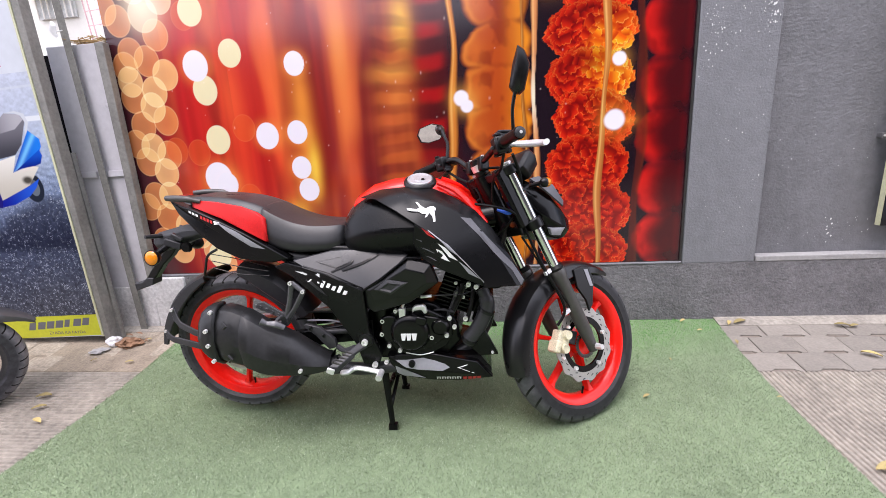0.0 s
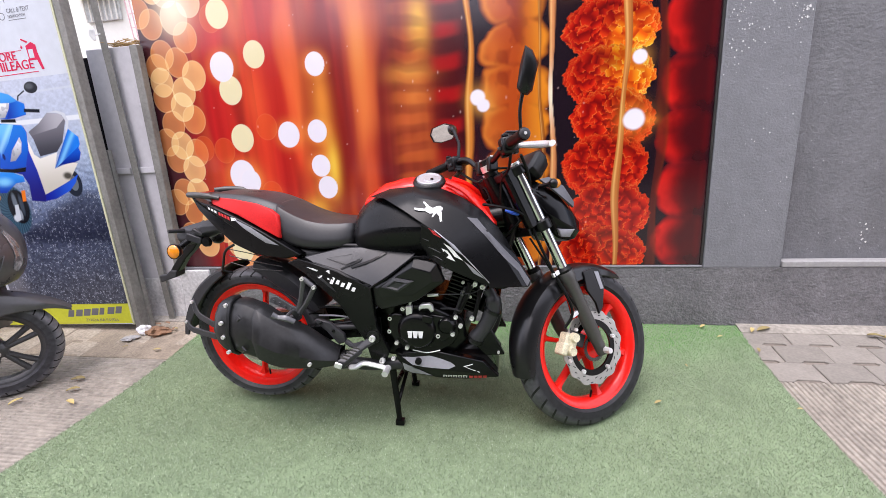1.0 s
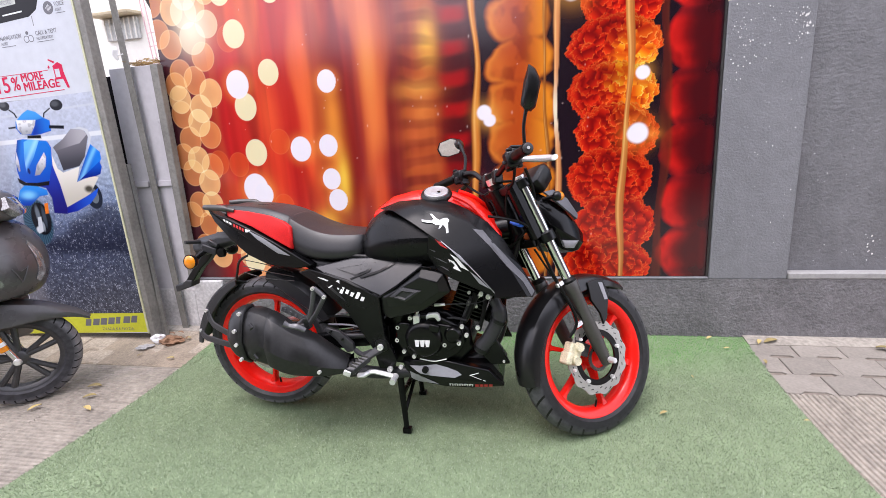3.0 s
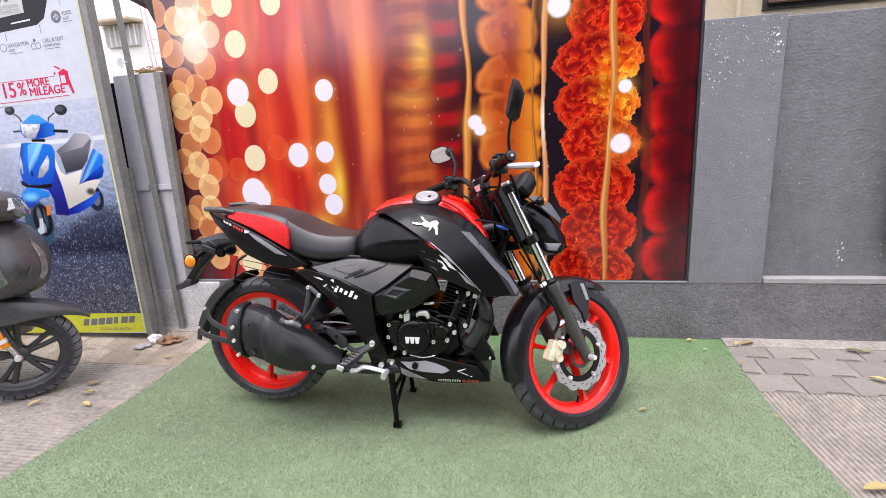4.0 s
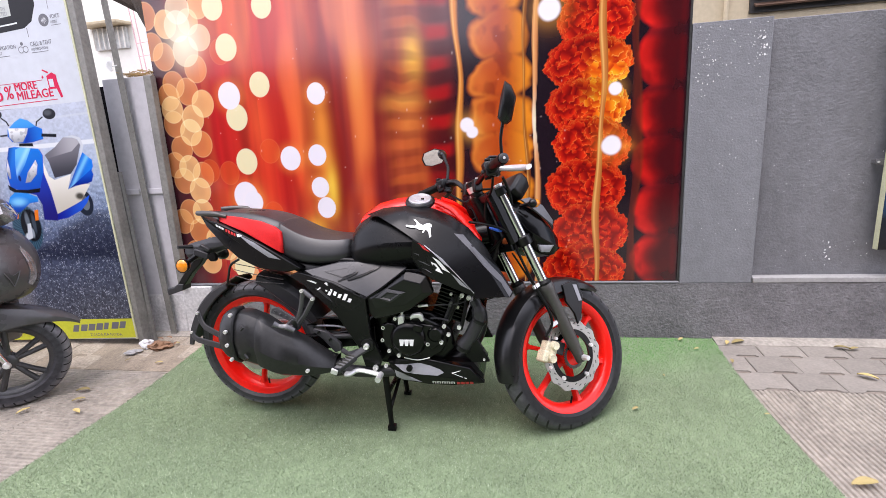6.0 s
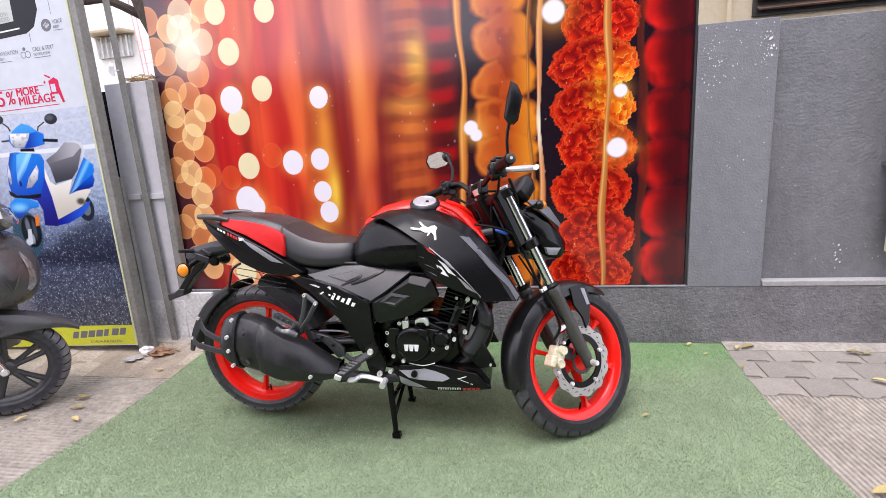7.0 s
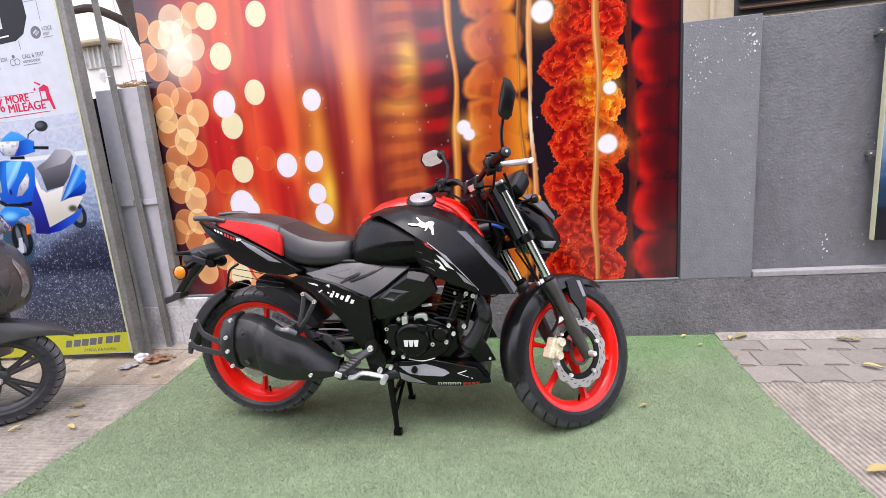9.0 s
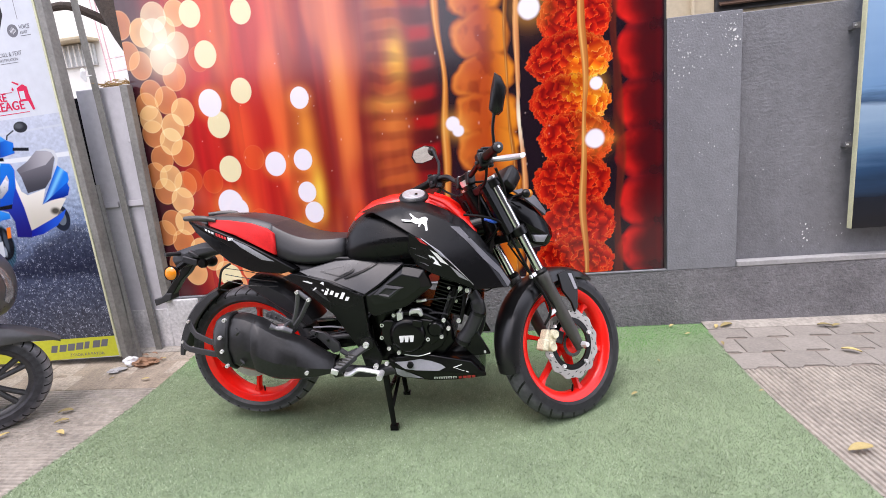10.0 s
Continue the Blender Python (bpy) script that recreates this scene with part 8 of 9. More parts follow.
m = tinted("cowl", (16, 84, 196), (70, 166, 240), 1, 1.38, 1.50)
tinted("cowl_r", (20, 60, 170), (30, 120, 222), 0, -2.64, -2.52)
m = tinted("lamp", (170, 174, 180), (246, 248, 250), 1, 1.38, 1.46)
lay(m * ease(0.58, 0.66, cloud(GX * 44, GZ * 44, 81, 2)) * 0.4, (110, 112, 120))
for key, c in (("neck", (20, 22, 30)), ("bar", (34, 36, 44)), ("stub", (40, 44, 54)), ("arm_r", (40, 42, 48)), ("arm_l", (40, 42, 48))):
    lay(within(key), c)
for x, z, rx, rz in ((-2.426, 1.525, 0.045, 0.031), (-2.801, 1.553, 0.038, 0.027)):
    lay(round_spot(x, z, rx, rz), (52, 54, 60))
    glow(round_spot(x - 0.01, z + 0.008, rx * 0.6, rz * 0.5, 0.5) * 0.4, (120, 124, 130))
lay(round_spot(-2.748, 1.165, 0.010, 0.018, 0.3), (16, 40, 110))
print_sheet(AY - 0.00055, ad, print_material("advert_print", 0.2, 0.0), "printed picture of a blue scooter on a road")

# ---- framed picture on the wall at the far side ----
board = thing("framed_display_board", "white-edged display board with a dark blue misty landscape print", "board")


def dusk_print():
    m, nodes, links, b = mat_nodes("dusk_print")
    tc = nodes.new("ShaderNodeTexCoord")
    sp = nodes.new("ShaderNodeSeparateXYZ")
    links.new(tc.outputs["Object"], sp.inputs[0])
    n = noise_node(nodes, links, 5, 4, stretch=(0.4, 1, 3))
    ma = nodes.new("ShaderNodeMath")
    ma.operation = "MULTIPLY_ADD"
    ma.inputs[1].default_value = 0.16
    links.new(n.outputs[0], ma.inputs[0])
    links.new(sp.outputs[2], ma.inputs[2])
    mr = nodes.new("ShaderNodeMapRange")
    mr.inputs[1].default_value, mr.inputs[2].default_value = 0.65, 1.95
    links.new(ma.outputs[0], mr.inputs[0])
    r = ramp(nodes, [(0.0, (0.004, 0.004, 0.005)), (0.12, (0.006, 0.010, 0.018)), (0.24, (0.02, 0.06, 0.13)), (0.33, (0.10, 0.20, 0.34)), (0.40, (0.22, 0.34, 0.48)), (0.47, (0.30, 0.42, 0.55)), (0.50, (0.05, 0.10, 0.18)), (0.54, (0.16, 0.30, 0.50)), (1.0, (0.30, 0.46, 0.66))])
    links.new(mr.outputs[0], r.inputs[0])
    links.new(r.outputs[0], b.inputs["Base Color"])
    b.inputs["Roughness"].default_value = 0.25
    return m


bm = bmesh.new()
box(bm, (2.79, 2.365, 1.33), (1.44, 0.03, 1.50))
part("print", bm, dusk_print(), board, "dark blue misty landscape print")
bm = bmesh.new()
box(bm, (2.068, 2.366, 1.33), (0.006, 0.028, 1.50))
part("edge", bm, M_CREAM, board, "pale frame edge", bevel=0.0015)
M_CLAMP = surface("grey_steel_clamp", (0.13, 0.13, 0.135), 0.45, metal=0.3, vary=0.2)
for z in (1.015, 1.59):
    bm = bmesh.new()
    box(bm, (2.050, 2.385, z), (0.040, 0.012, 0.028))
    box(bm, (2.062, 2.415, z), (0.016, 0.060, 0.022))
    br_ = part("clamp", bm, M_CLAMP, board, "small grey metal wall clamp", bevel=0.002)
    bolt(br_, (2.040, 2.378, z), 0.005)

# ---- parked scooter, seen from its front ----
M_SCO = surface("matt_grey_scooter_paint", (0.078, 0.076, 0.079), 0.28, vary=0.12, scale=6, rough_vary=0.05)
M_SCOB = surface("scooter_black_plastic", (0.045, 0.045, 0.046), 0.34, vary=0.25, scale=14)
M_CLEAR = surface("clear_lens", (0.26, 0.265, 0.28), 0.08, vary=0.85, scale=30, coat=0.8, metal=0.5)
scooter = thing("scooter", "matt dark grey scooter parked beside the grass mat", "scooter", pose(-2.262, 1.575, 0))
TURN_S = pose(0, 0, 0, 0, 0, 46)
WC = Matrix.Translation((0, 0, 0.243)) @ TURN_S
M_TYRE_S = tyre_material("scooter_tyre_rubber", 34, 10, 0.212, 2.5)
bm = bmesh.new()
lathe(bm, [(0.164, -0.034), (0.176, -0.036), (0.176, -0.030), (0.164, -0.012), (0.164, 0.012), (0.176, 0.030), (0.176, 0.036), (0.164, 0.034), (0.150, 0.02), (0.150, -0.02)], LIE, 56, closed=True)
swh = part("front_wheel", bm, M_SCOB, scooter, "black alloy scooter wheel", at=WC)
bm = bmesh.new()
lathe(bm, arc_profile(0.170, 0.243, 0.048), LIE, 80, closed=True)
part("tyre", bm, M_TYRE_S, swh, "black scooter tyre")
for k in range(5):
    for d in (-0.16, 0.16):
        a = 0.45 + 2 * math.pi * k / 5
        u0, u1 = Vector((math.cos(a + d * 0.6), 0, math.sin(a + d * 0.6))), Vector((math.cos(a + d), 0, math.sin(a + d)))
        bm = bmesh.new()
        tube(bm, [u0 * 0.03 + Vector((0, -0.018, 0)), u1 * 0.09 + Vector((0, -0.020, 0)), u1 * 0.154 + Vector((0, -0.012, 0))], [0.015, 0.013, 0.015], 8)
        part("spoke", bm, M_SCOB, swh)
bm = bmesh.new()
lathe(bm, [(0.008, -0.045), (0.030, -0.042), (0.036, -0.02), (0.036, 0.03), (0.02, 0.04)], LIE, 24)
part("hub", bm, M_SCOB, swh)
# fork legs, mudguard and reflector turn with the wheel
bm = bmesh.new()
for s in (-1, 1):
    tube(bm, [(0.0, 0.070 * s, 0.243), (-0.035, 0.070 * s, 0.33), (-0.075, 0.065 * s, 0.47)], [0.014, 0.015, 0.016], 14)
part("fork_leg", bm, M_CHROME, scooter, "chrome telescopic fork legs", at=TURN_S)
bm = bmesh.new()
lathe(bm, [(0.006, -0.012), (0.014, -0.012), (0.018, 0), (0.012, 0.012)], Matrix.Translation((0, -0.088, 0.243)) @ LIE, 10)
part("axle_nut", bm, M_BOLT, scooter, at=TURN_S)
bm = bmesh.new()
box(bm, (-0.042, -0.090, 0.345), (0.034, 0.020, 0.075), (0, -20, 0))
rf = part("fork_reflector", bm, M_AMBER, scooter, "orange fork reflector with a white band", bevel=0.004, at=TURN_S)
bm = bmesh.new()
box(bm, (-0.042, -0.0905, 0.345), (0.037, 0.023, 0.020), (0, -20, 0))
part("white_band", bm, M_WHITE, rf)
bm = bmesh.new()
loops = []
for i in range(21):
    f = i / 20
    x = 0.300 - 0.58 * f
    z = 0.352 + 0.196 * math.sin(math.pi * min(1.0, 0.02 + f * 0.66)) ** 0.62
    w = 0.028 + 0.062 * min(1.0, f * 2.2) ** 0.7
    d = 0.012 + 0.105 * min(1, f * 1.9)
    sec = [(-w, -d), (-w * 0.98, -d * 0.45), (-w * 0.75, -0.006), (0, 0.008), (w * 0.75, -0.006), (w * 0.98, -d * 0.45), (w, -d)]
    loops.append([(x, y, z + dz) for y, dz in sec] + [(x, y * 0.94, z + dz - 0.006) for y, dz in reversed(sec)])
rings(bm, loops)
part("front_mudguard", bm, M_SCO, scooter, "long dark grey front mudguard", at=TURN_S)
# apron
bm = bmesh.new()
loops = []
for z, xf, hw, dep in ((0.545, 0.09, 0.10, 0.10), (0.565, 0.165, 0.135, 0.13), (0.62, 0.205, 0.165, 0.16), (0.70, 0.220, 0.185, 0.17), (0.78, 0.200, 0.195, 0.17), (0.85, 0.155, 0.19, 0.16), (0.905, 0.095, 0.165, 0.13), (0.935, 0.04, 0.11, 0.10)):
    loops.append([(xf - 0.025 - dep * (1 - math.cos(a)) * 0.9, hw * 1.02 * math.sin(a), z) for a in (math.pi * (k / 12 - 0.5) * 1.15 for k in range(13))] + [(xf - dep - 0.10, hw * 0.6, z), (xf - dep - 0.10, -hw * 0.6, z)])
rings(bm, loops)
ap = part("apron", bm, M_SCO, scooter, "matt dark grey front apron", subsurf=1)
front = skin_of(scooter, ap)


def on_apron(pts, lift):
    """Points (y, z) of the apron's front, laid on its surface."""
    out = []
    for y, z in pts:
        hit, n = front.ray_cast((1.0, y, z), (-1, 0, 0))[:2]
        out.append(hit + (n if n.x > 0 else -n) * lift)
    return out


def apron_piece(name, pts, mat, label="", lift=0.003):
    """A thin raised piece that follows the apron's front."""
    bm = bmesh.new()
    bm.faces.new([bm.verts.new((0, y, z)) for y, z in pts])
    bmesh.ops.triangulate(bm, faces=bm.faces)
    bmesh.ops.subdivide_edges(bm, edges=bm.edges, cuts=3, use_grid_fill=True)
    for v in bm.verts:
        v.co = on_apron([(v.co.y, v.co.z)], lift)[0]
    out = bmesh.ops.extrude_face_region(bm, geom=bm.faces[:])
    for v in out["geom"]:
        if isinstance(v, bmesh.types.BMVert):
            v.co.x -= 0.006
    return part(name, bm, mat, ap, label, angle=50)


MID = -0.029
em = apron_piece("emblem", [(MID - 0.031, 0.712), (MID, 0.692), (MID + 0.031, 0.706), (MID, 0.642)], M_SCOB, "black wing-shaped emblem", 0.004)
for s in (-1, 1):
    bm = bmesh.new()
    tube(bm, on_apron([(MID + 0.031 * s, 0.709), (MID + 0.015 * s, 0.674), (MID, 0.640)], 0.006), 0.0022, 6)
    part("emblem_edge", bm, M_SATIN, em)
    lens = [(MID + s * y, z) for y, z in ((0.060, 0.640), (0.082, 0.622), (0.112, 0.655), (0.118, 0.705), (0.110, 0.765), (0.088, 0.818), (0.076, 0.805), (0.086, 0.745), (0.078, 0.690))]
    apron_piece("position_light", lens, M_CLEAR, "clear slim light in the apron", 0.004)
apron_piece("apron_slot", [(-0.020, 0.838), (0.022, 0.838), (0.026, 0.846), (-0.016, 0.846)], M_SCOB, "", 0.002)
# steering cover with lamp
bm = bmesh.new()
rings(bm, [[(x, w * y, zc + h * z) for y, z in ((-0.7, -1), (-1, -0.3), (-0.9, 0.5), (-0.4, 1), (0.4, 1), (0.9, 0.5), (1, -0.3), (0.7, -1))] for x, w, zc, h in ((0.13, 0.05, 0.985, 0.05), (0.10, 0.12, 0.99, 0.075), (0.03, 0.19, 1.0, 0.085), (-0.06, 0.20, 1.0, 0.07), (-0.10, 0.15, 1.0, 0.05))])
hc = part("steering_cover", bm, M_SCO, scooter, "dark grey handlebar cover", at=TURN_S, subsurf=1)
bm = bmesh.new()
shell(bm, [(0.145, -0.07, 0.945), (0.145, 0.07, 0.945), (0.12, 0.12, 0.985), (0.11, 0.09, 1.035), (0.11, -0.09, 1.035), (0.12, -0.12, 0.985)], 0.03, 0.02)
part("headlamp", bm, M_CLEAR, hc, "clear scooter headlamp")
bm = bmesh.new()
for s in (-1, 1):
    tube(bm, [(-0.06, 0.17 * s, 1.01), (-0.11, 0.36 * s, 1.02)], 0.016, 10)
part("handlebar", bm, M_SCOB, hc)
# floor, seat and tail behind the apron
bm = bmesh.new()
rings(bm, [[(x, w * y, z) for y, z in ((-1, z0), (1, z0), (1, z1), (-1, z1))] for x, w, z0, z1 in ((-0.02, 0.12, 0.40, 0.88), (-0.12, 0.17, 0.30, 0.80), (-0.22, 0.18, 0.28, 0.40), (-0.50, 0.18, 0.28, 0.38), (-0.58, 0.17, 0.30, 0.66), (-1.15, 0.18, 0.36, 0.74), (-1.42, 0.10, 0.52, 0.76))])
part("body", bm, M_SCO, scooter, "dark grey scooter body", bevel=0.03)
bm = bmesh.new()
rings(bm, [[(x, w * y, z) for y, z in ((-1, z0), (1, z0), (0.8, z1), (-0.8, z1))] for x, w, z0, z1 in ((-0.54, 0.11, 0.68, 0.74), (-0.65, 0.15, 0.68, 0.77), (-1.2, 0.14, 0.74, 0.80), (-1.30, 0.10, 0.75, 0.80))])
part("seat", bm, M_VINYL, scooter, "black scooter seat", bevel=0.02)
bm = bmesh.new()
lathe(bm, arc_profile(0.15, 0.226, 0.046), LIE, 64, closed=True)
part("rear_tyre", bm, M_TYRE_S, scooter, at=pose(-1.25, 0, 0.226))
bm = bmesh.new()
lathe(bm, [(0.02, -0.06), (0.155, -0.03), (0.155, 0.03), (0.02, 0.06)], LIE, 40)
part("rear_wheel_rim", bm, M_SCOB, scooter, at=pose(-1.25, 0, 0.226))

# ---- far left: house, mast, trunk ----
M_HOUSE = surface("whitewashed_house", (0.82, 0.80, 0.74), 0.8, vary=0.05, scale=1)
M_GLASS = surface("pale_window", (0.58, 0.59, 0.58), 0.2, vary=0.2, scale=2)
M_BARK = surface("dark_bark", (0.055, 0.040, 0.030), 0.9, vary=0.4, scale=14, bump=0.01, bump_scale=30)
far = thing("white_house", "sunlit white house with a shaded window behind the gate", "house")
bm = bmesh.new()
box(bm, (-9.0, 9.2, 3.0), (6.0, 4.0, 6.0))
part("wall", bm, M_HOUSE, far)
bm = bmesh.new()
box(bm, (-6.65, 7.17, 3.52), (0.66, 0.05, 0.34))
wn_ = part("window", bm, M_GLASS, far, "grey barred window")
for k in range(7):
    bm = bmesh.new()
    tube(bm, [(-6.95 + 0.10 * k, 7.12, 3.35), (-6.95 + 0.10 * k, 7.12, 3.69)], 0.012, 6)
    part("window_bar", bm, M_HOUSE, wn_)
bm = bmesh.new()
box(bm, (-6.65, 7.05, 3.73), (0.85, 0.35, 0.05), (8, 0, 0))
part("sunshade", bm, M_BEIGE, far, "beige sunshade ledge", bevel=0.01)
mast = thing("wire_mast", "thin pinkish steel mast with crossbars behind the gate", "mast")
M_MAST = surface("pink_mast_paint", (0.72, 0.46, 0.48), 0.6, vary=0.2)
for dx in (0.0, 0.07):
    bm = bmesh.new()
    tube(bm, [(-4.93 + dx, 6.0, 0.0), (-5.22 + dx, 6.0, 4.2)], 0.008, 6)
    part("rod", bm, M_MAST, mast)
for z in (2.86, 3.04):
    bm = bmesh.new()
    tube(bm, [(-5.14, 6.0, z), (-4.72, 6.0, z + 0.02)], 0.005, 6)
    part("crossbar", bm, M_MAST, mast)
tree = thing("tree", "dark tree trunk leaning behind the gate and poster", "tree")
bm = bmesh.new()
tube(bm, smooth_line([(-2.70, 4.2, 0.0), (-2.88, 4.2, 1.2), (-3.10, 4.2, 2.3), (-3.30, 4.2, 2.75), (-3.45, 4.2, 3.2), (-3.8, 4.2, 4.6)]), [0.17, 0.15, 0.14, 0.14, 0.13, 0.10], 14)
part("trunk", bm, M_BARK, tree)
for pts, r in ((((-3.45, 4.2, 2.80), (-3.75, 4.1, 2.95), (-4.15, 4.1, 3.0), (-4.6, 4.0, 3.4)), 0.045), (((-3.6, 4.2, 3.4), (-3.2, 4.3, 4.2), (-2.9, 4.4, 4.9)), 0.05), (((-3.75, 4.2, 4.0), (-4.4, 4.0, 4.7)), 0.04)):
    bm = bmesh.new()
    tube(bm, smooth_line(pts), [r, r * 0.8, r * 0.5], 9)
    part("limb", bm, M_BARK, tree)
M_FOL = surface("tree_leaves", (0.06, 0.10, 0.035), 0.6, vary=0.4, scale=3)
bm = bmesh.new()
rng = random.Random(5)
for i in range(2600):
    c = Vector((-3.5 + rng.gauss(0, 0.9), 4.3 + rng.gauss(0, 0.7), 5.3 + rng.gauss(0, 0.5)))
    u = Vector((rng.uniform(-1, 1), rng.uniform(-1, 1), rng.uniform(-0.6, 0.6))).normalized() * 0.07
    v = u.orthogonal().normalized() * 0.03
    bm.faces.new([bm.verts.new(c + p) for p in (-u, v, u, -v)])
part("crown", bm, M_FOL, tree)
straw = thing("straw_bundle", "dry straw and sticks lying on top of the gate", "straw")
M_STRAW = surface("dry_straw", (0.42, 0.28, 0.12), 0.85, vary=0.35, scale=30)
bm = bmesh.new()
for i in range(40):
    p = Vector((-1.98 + rng.uniform(-0.09, 0.09), 2.40 + rng.uniform(-0.03, 0.03), 1.728 + rng.uniform(0, 0.025)))
    d = Vector((rng.uniform(-0.08, 0.08), rng.uniform(-0.05, 0.05), rng.uniform(-0.006, 0.010)))
    tube(bm, [p - d, p + d], 0.0022, 4)
part("straw_mesh", bm, M_STRAW, straw)
rag = thing("white_tie", "scrap of white plastic tied round the steel post", "plastic scrap")
bm = bmesh.new()
tube(bm, smooth_line([(-2.062, 2.282, 1.815), (-2.052, 2.276, 1.795), (-2.058, 2.276, 1.77), (-2.050, 2.28, 1.74)]), [0.005, 0.013, 0.015, 0.006], 8, flat=0.5)
tube(bm, [(-2.06, 2.282, 1.765), (-2.01, 2.281, 1.77)], 0.003, 6)
part("plastic", bm, M_WHITE, rag)

# ---- litter ----
M_LEAF = surface("yellow_leaf", (0.38, 0.30, 0.12), 0.7, vary=0.3, scale=40, per_object=0.35)
M_PAPER = surface("white_paper", (0.72, 0.72, 0.72), 0.8, vary=0.08)
M_DRY = surface("dry_brown_leaf", (0.25, 0.14, 0.08), 0.85, vary=0.35, scale=30)


def leaf(x, y, size, turn, lift=0.008, mat=None):
    bm = bmesh.new()
    rows = []
    for i in range(7):
        f = i / 6
        w = 0.20 * math.sin(math.pi * (0.04 + 0.92 * f)) ** 0.8
        zc = 0.10 * math.sin(3 * f) + 0.05 * f
        rows.append([bm.verts.new((f - 0.5, -w, zc + 0.07)), bm.verts.new((f - 0.5, 0, zc)), bm.verts.new((f - 0.5, w, zc + 0.09))])
    for a, b in zip(rows, rows[1:]):
        bm.faces.new((a[0], a[1], b[1], b[0]))
        bm.faces.new((a[1], a[2], b[2], b[1]))
    ob = part("fallen_leaf", bm, mat or M_LEAF, None, angle=180)
    md = ob.modifiers.new("thick", "SOLIDIFY")
    md.thickness = 0.012
    ob.matrix_basis = pose(x, y, rise(y) + lift, 0, 0, turn) @ Matrix.Scale(size, 4)
    return tagged(ob, "small yellowed dry leaf fallen on the ground", "leaf", "fallen leaves")


for x, y, s, a in ((1.455, 2.33, 0.075, 20), (1.40, 2.325, 0.05, 60), (1.93, 2.29, 0.07, 170), (1.98, 2.285, 0.05, 15), (1.88, 2.04, 0.075, 150), (1.40, 1.335, 0.085, 8), (-2.02, 1.70, 0.075, 10), (-1.955, 1.615, 0.06, 25), (-2.15, 1.50, 0.055, 70), (-1.86, 1.52, 0.06, 160), (-1.82, 2.0, 0.045, 10), (-2.05, 2.02, 0.03, 50), (-1.88, 2.22, 0.04, 5)):
    leaf(x, y, s, a)
for x, y, s, a in ((1.17, 2.34, 0.04, 40), (1.22, 2.25, 0.028, 10), (1.345, 2.14, 0.04, 75), (0.78, 1.72, 0.035, 30), (0.98, 2.0, 0.02, 100), (1.30, 1.72, 0.02, 0)):
    leaf(x, y, s, a, 0.016)
# crumpled paper and dry leaves at the foot of the board
bm = bmesh.new()
bmesh.ops.create_icosphere(bm, subdivisions=3, radius=0.034)
for v in bm.verts:
    v.co *= 1 + 0.55 * noise.noise(v.co * 38)
    v.co.z *= 0.9
crumple = part("crumpled_paper", bm, M_PAPER, angle=10)
crumple.matrix_basis = pose(-2.06, 2.18, rise(2.18) + 0.022)
tagged(crumple, "crumpled white paper at the foot of the board", "paper")
for x, y, r, mt, nm, lb in ((-2.10, 2.11, 0.032, M_LEDGE, "cement_lump", "rough grey lump of broken cement"), (-1.98, 2.19, 0.05, M_DRY, "dry_leaf_heap", "small heap of brown dry leaves")):
    bm = bmesh.new()
    bmesh.ops.create_icosphere(bm, subdivisions=3, radius=r)
    for v in bm.verts:
        v.co *= 1 + 0.7 * noise.noise(v.co * 45 + Vector((x * 9, 0, 0)))
        v.co.z *= 0.45
        v.co.x *= 1.5
    ob = part(nm, bm, mt, angle=12)
    ob.matrix_basis = pose(x, y, rise(y) + 0.008)
    tagged(ob, lb, "debris")
for i in range(9):
    leaf(-1.98 + rng.gauss(0, 0.06), 2.19 + rng.gauss(0, 0.03), rng.uniform(0.03, 0.05), rng.uniform(0, 360), 0.02 + 0.02 * rng.random(), M_DRY)

# ---- paving: interlocking blocks along the wall, ribbed slabs nearer ----
M_PAVER = surface("paver_concrete", (0.245, 0.222, 0.192), 0.88, vary=0.16, scale=9, bump=0.0012, bump_scale=160, per_object=0.10)
M_RIB = surface("ribbed_slab_concrete", (0.285, 0.256, 0.215), 0.9, vary=0.32, scale=4, bump=0.0018, bump_scale=120, per_object=0.05)
PL, PD, GAP = 0.203, 0.1405, 0.004


def paver_mesh(mat):
    bm = bmesh.new()
    st = 0.017
    low = [(GAP / 2, 0), (PL * 0.30, 0), (PL * 0.40, st), (PL * 0.80, st), (PL * 0.90, 0), (PL - GAP / 2, 0)]
    up = [(x, y + PD - GAP) for x, y in low]
    out = low + list(reversed(up))
    a = [bm.verts.new((x, y, -0.03)) for x, y in out]
    b = [bm.verts.new((x, y, -0.003)) for x, y in out]
    cx, cy = PL / 2, PD / 2
    c = [bm.verts.new((cx + (x - cx) * 0.975, cy + (y - cy) * 0.96, 0.0)) for x, y in out]
    n = len(out)
    for lo, hi in ((a, b), (b, c)):
        for i in range(n):
            j = (i + 1) % n
            bm.faces.new((lo[i], lo[j], hi[j], hi[i]))
    bm.faces.new(c)
    bmesh.ops.recalc_face_normals(bm, faces=bm.faces)
    me = bpy.data.meshes.new("paver")
    bm.to_mesh(me)
    bm.free()
    me.materials.append(mat)
    return me


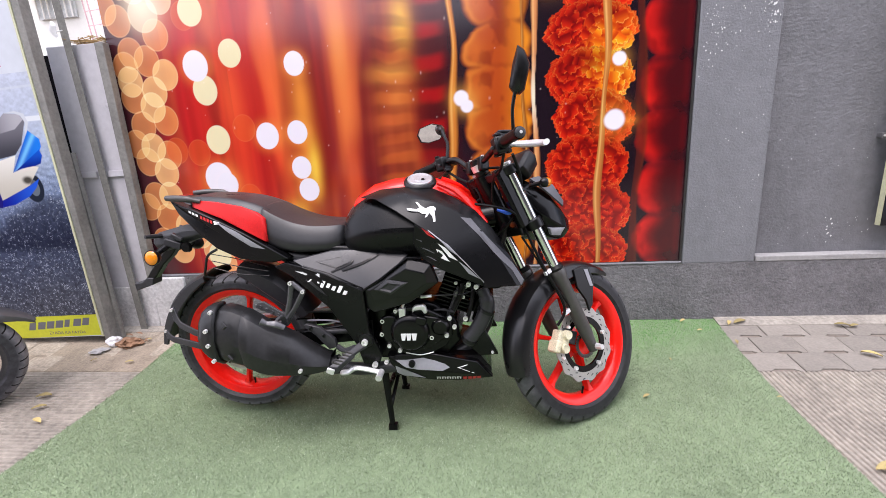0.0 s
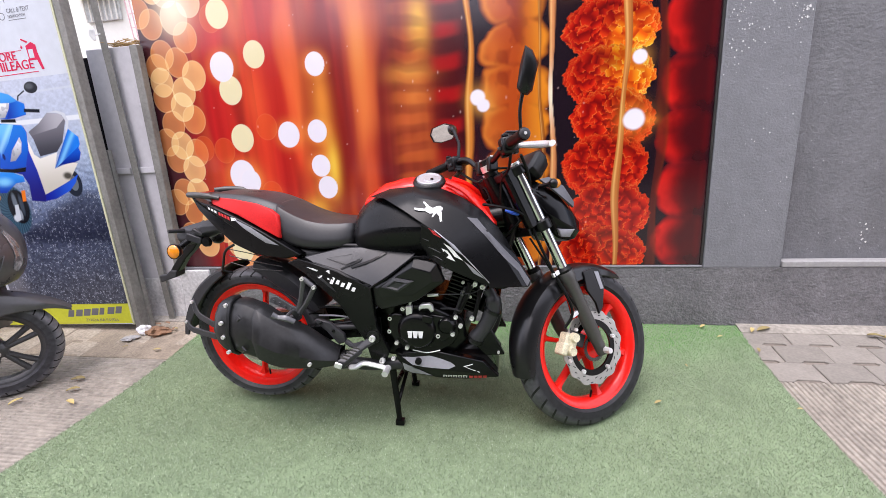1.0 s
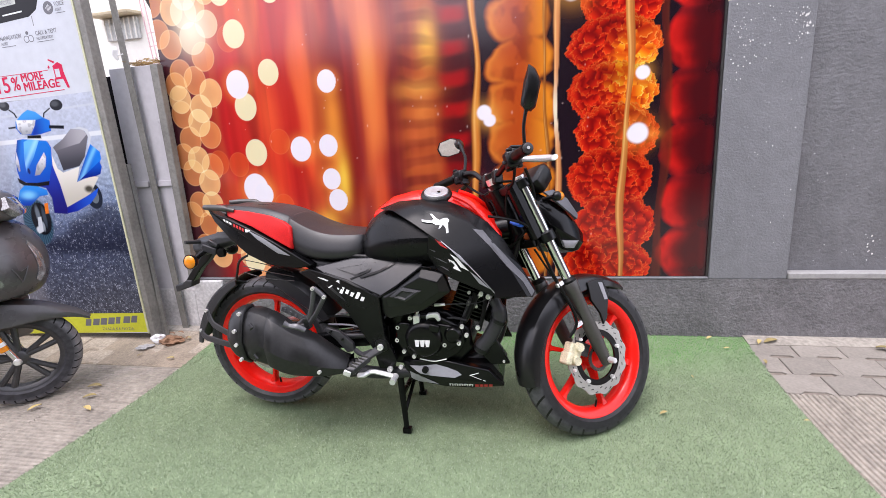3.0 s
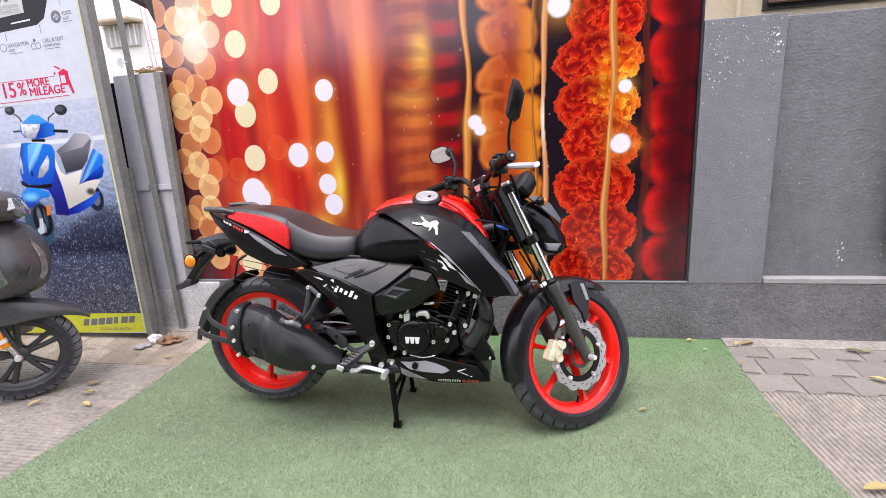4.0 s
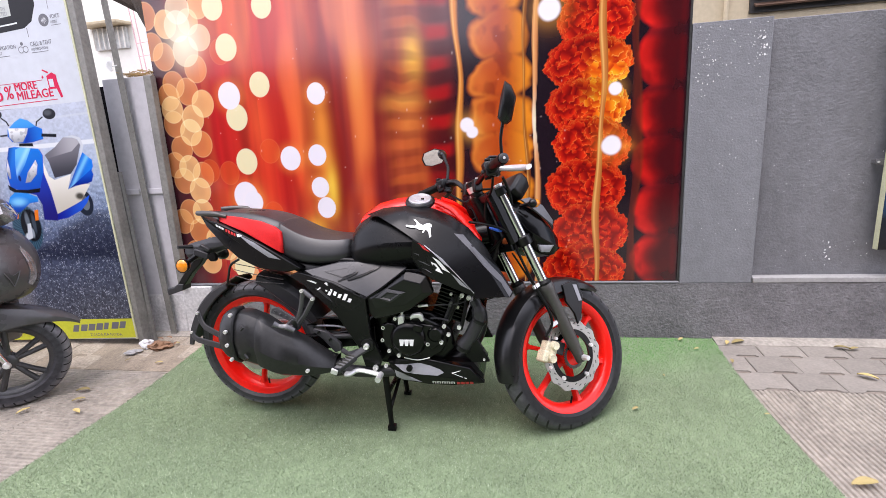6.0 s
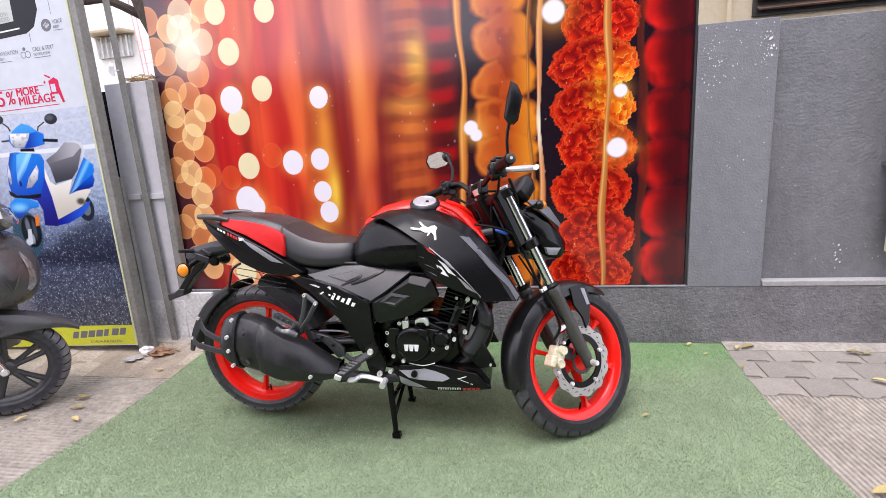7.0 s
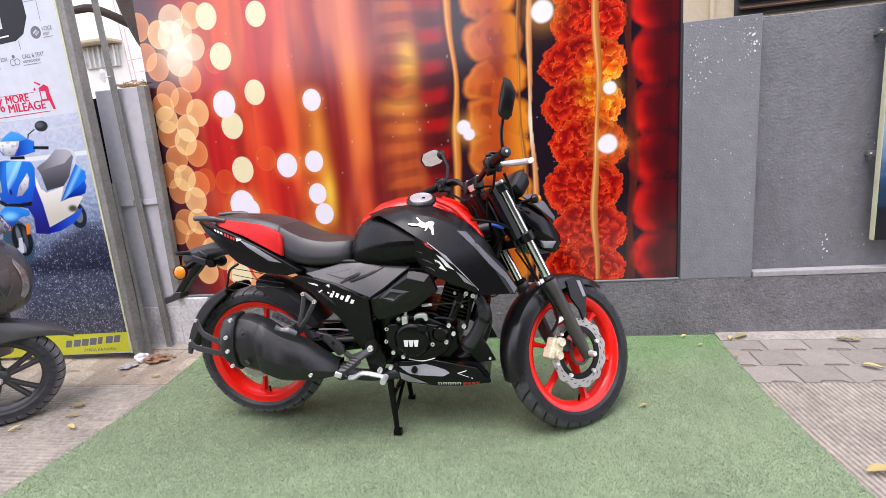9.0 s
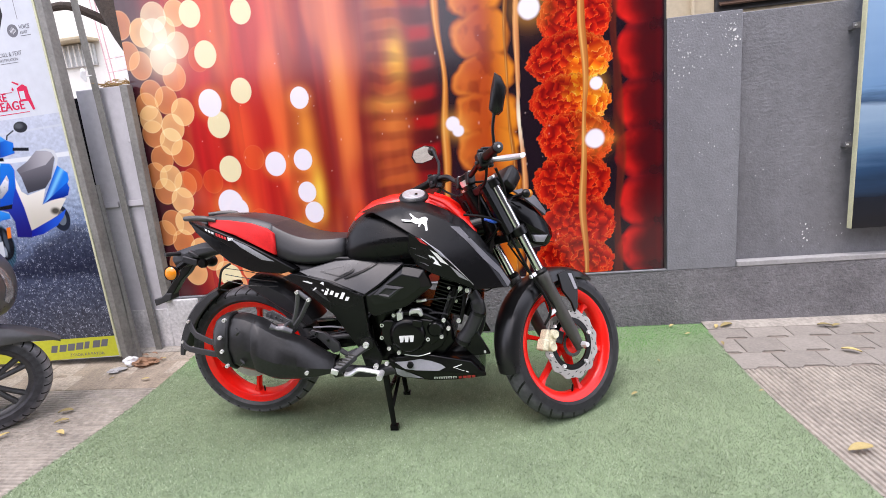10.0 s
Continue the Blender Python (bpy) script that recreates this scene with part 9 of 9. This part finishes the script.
M_PAVER_OLD = surface("worn_paver_concrete", (0.33, 0.285, 0.225), 0.92, vary=0.36, scale=7, bump=0.003, bump_scale=90, per_object=0.08)
paving = thing("pavement", "worn sandy-grey interlocking block paving along the wall", "pavement", kind="structure")
pm, pm_old = paver_mesh(M_PAVER), paver_mesh(M_PAVER_OLD)
rng = random.Random(9)
for row in range(3):
    y = 1.932 + PD * row
    for side in (0, 1):
        for i in range(14):
            x = (1.332 + PL * (i - 0.5 * (row % 2)) if side == 0 else -1.66 - PL * (i + 1 - 0.45 * (row % 2)))
            ob = new("paver", pm_old if side else pm)
            ob.parent = paving
            tilt = math.degrees(math.atan(2 * 0.085 * max(0, y + 0.07 - 1.45) / 0.95 ** 2))
            worn = side * rng.uniform(0, 0.004)
            ob.matrix_basis = pose(x, y, rise(y) - 0.0005 - worn + rng.uniform(-0.001, 0.001), tilt + rng.uniform(-0.4, 0.4), rng.uniform(-0.4, 0.4), rng.uniform(-0.4, 0.4))


bm = bmesh.new()
for x0, x1 in ((1.347, 4.2), (-4.2, -1.66)):
    rings(bm, [[(x, y, rise(y) + dz) for y, dz in ((2.312, -0.02), (2.314, 0.003), (2.34, 0.007), (2.390, 0.010), (2.392, -0.02))] for x in np.linspace(x0, x1, 24)])
tagged(part("pavement_edge", bm, surface("rough_cement_fillet", (0.31, 0.285, 0.245), 0.92, vary=0.3, scale=6, bump=0.004, bump_scale=60)), "rough cement strip at the foot of the wall", "pavement", kind="structure")


# sand swept into the worn joints
bm = bmesh.new()
rings(bm, [[(x, y, rise(y) + dz) for y, dz in ((1.930, -0.02), (1.932, -0.0028), (2.02, -0.0024), (2.12, -0.0020), (2.22, -0.0022), (2.312, -0.0018), (2.313, -0.02))] for x in (-4.2, -1.66)])
part("joint_sand", bm, surface("joint_sand", (0.27, 0.225, 0.17), 0.95, vary=0.3, scale=9, bump=0.002, bump_scale=140), paving, "sandy dirt in the joints")


def slab_mesh(size, length, along_y, y0):
    """A ribbed slab that follows the rise of the ground from y0 on."""
    bm = bmesh.new()
    pitch, h = 0.021, 0.006
    nrib = int(size / pitch)
    pts = [(0.0, -0.02)]
    for i in range(nrib):
        o = i * size / nrib
        p = size / nrib
        pts += [(o + 0.12 * p, -h), (o + 0.30 * p, 0), (o + 0.78 * p, 0), (o + 0.96 * p, -h)]
    pts.append((size - 0.001, -0.02))
    bent = [0.0015] + ([length * k / 8 for k in range(1, 8)] if along_y and y0 + length > 1.45 else []) + [length - 0.0015]
    loops = [[bm.verts.new((u, e, z + rise(y0 + e) - rise(y0)) if along_y else (e, u, z + rise(y0 + u) - rise(y0))) for u, z in pts] for e in bent]
    for a, b in zip(loops, loops[1:]):
        for i in range(len(pts) - 1):
            bm.faces.new((a[i], a[i + 1], b[i + 1], b[i]))
    bm.faces.new(loops[0])
    bm.faces.new(list(reversed(loops[-1])))
    bmesh.ops.recalc_face_normals(bm, faces=bm.faces)
    me = bpy.data.meshes.new("slab")
    bm.to_mesh(me)
    bm.free()
    me.materials.append(M_RIB)
    return me


slabs = thing("ribbed_pavement", "pale ribbed concrete paving slabs beside the mat", "pavement", kind="structure")
SZ, LONG = 0.40, 0.80
for along_y, rows, step, x0, way in ((True, 5, LONG, 1.300, 1), (False, 9, SZ, -1.66 - SZ, -1)):
    y = 1.928 - step
    first, rest = slab_mesh(SZ, step, along_y, y), slab_mesh(SZ, step, along_y, -9)
    for j in range(rows):
        for i in range(7):
            ob = new("slab", rest if j else first)
            ob.parent = slabs
            ob.matrix_basis = pose(x0 + way * SZ * i, y - step * j, rise(y - step * j) - 0.001 + rng.uniform(-0.0006, 0.0006))
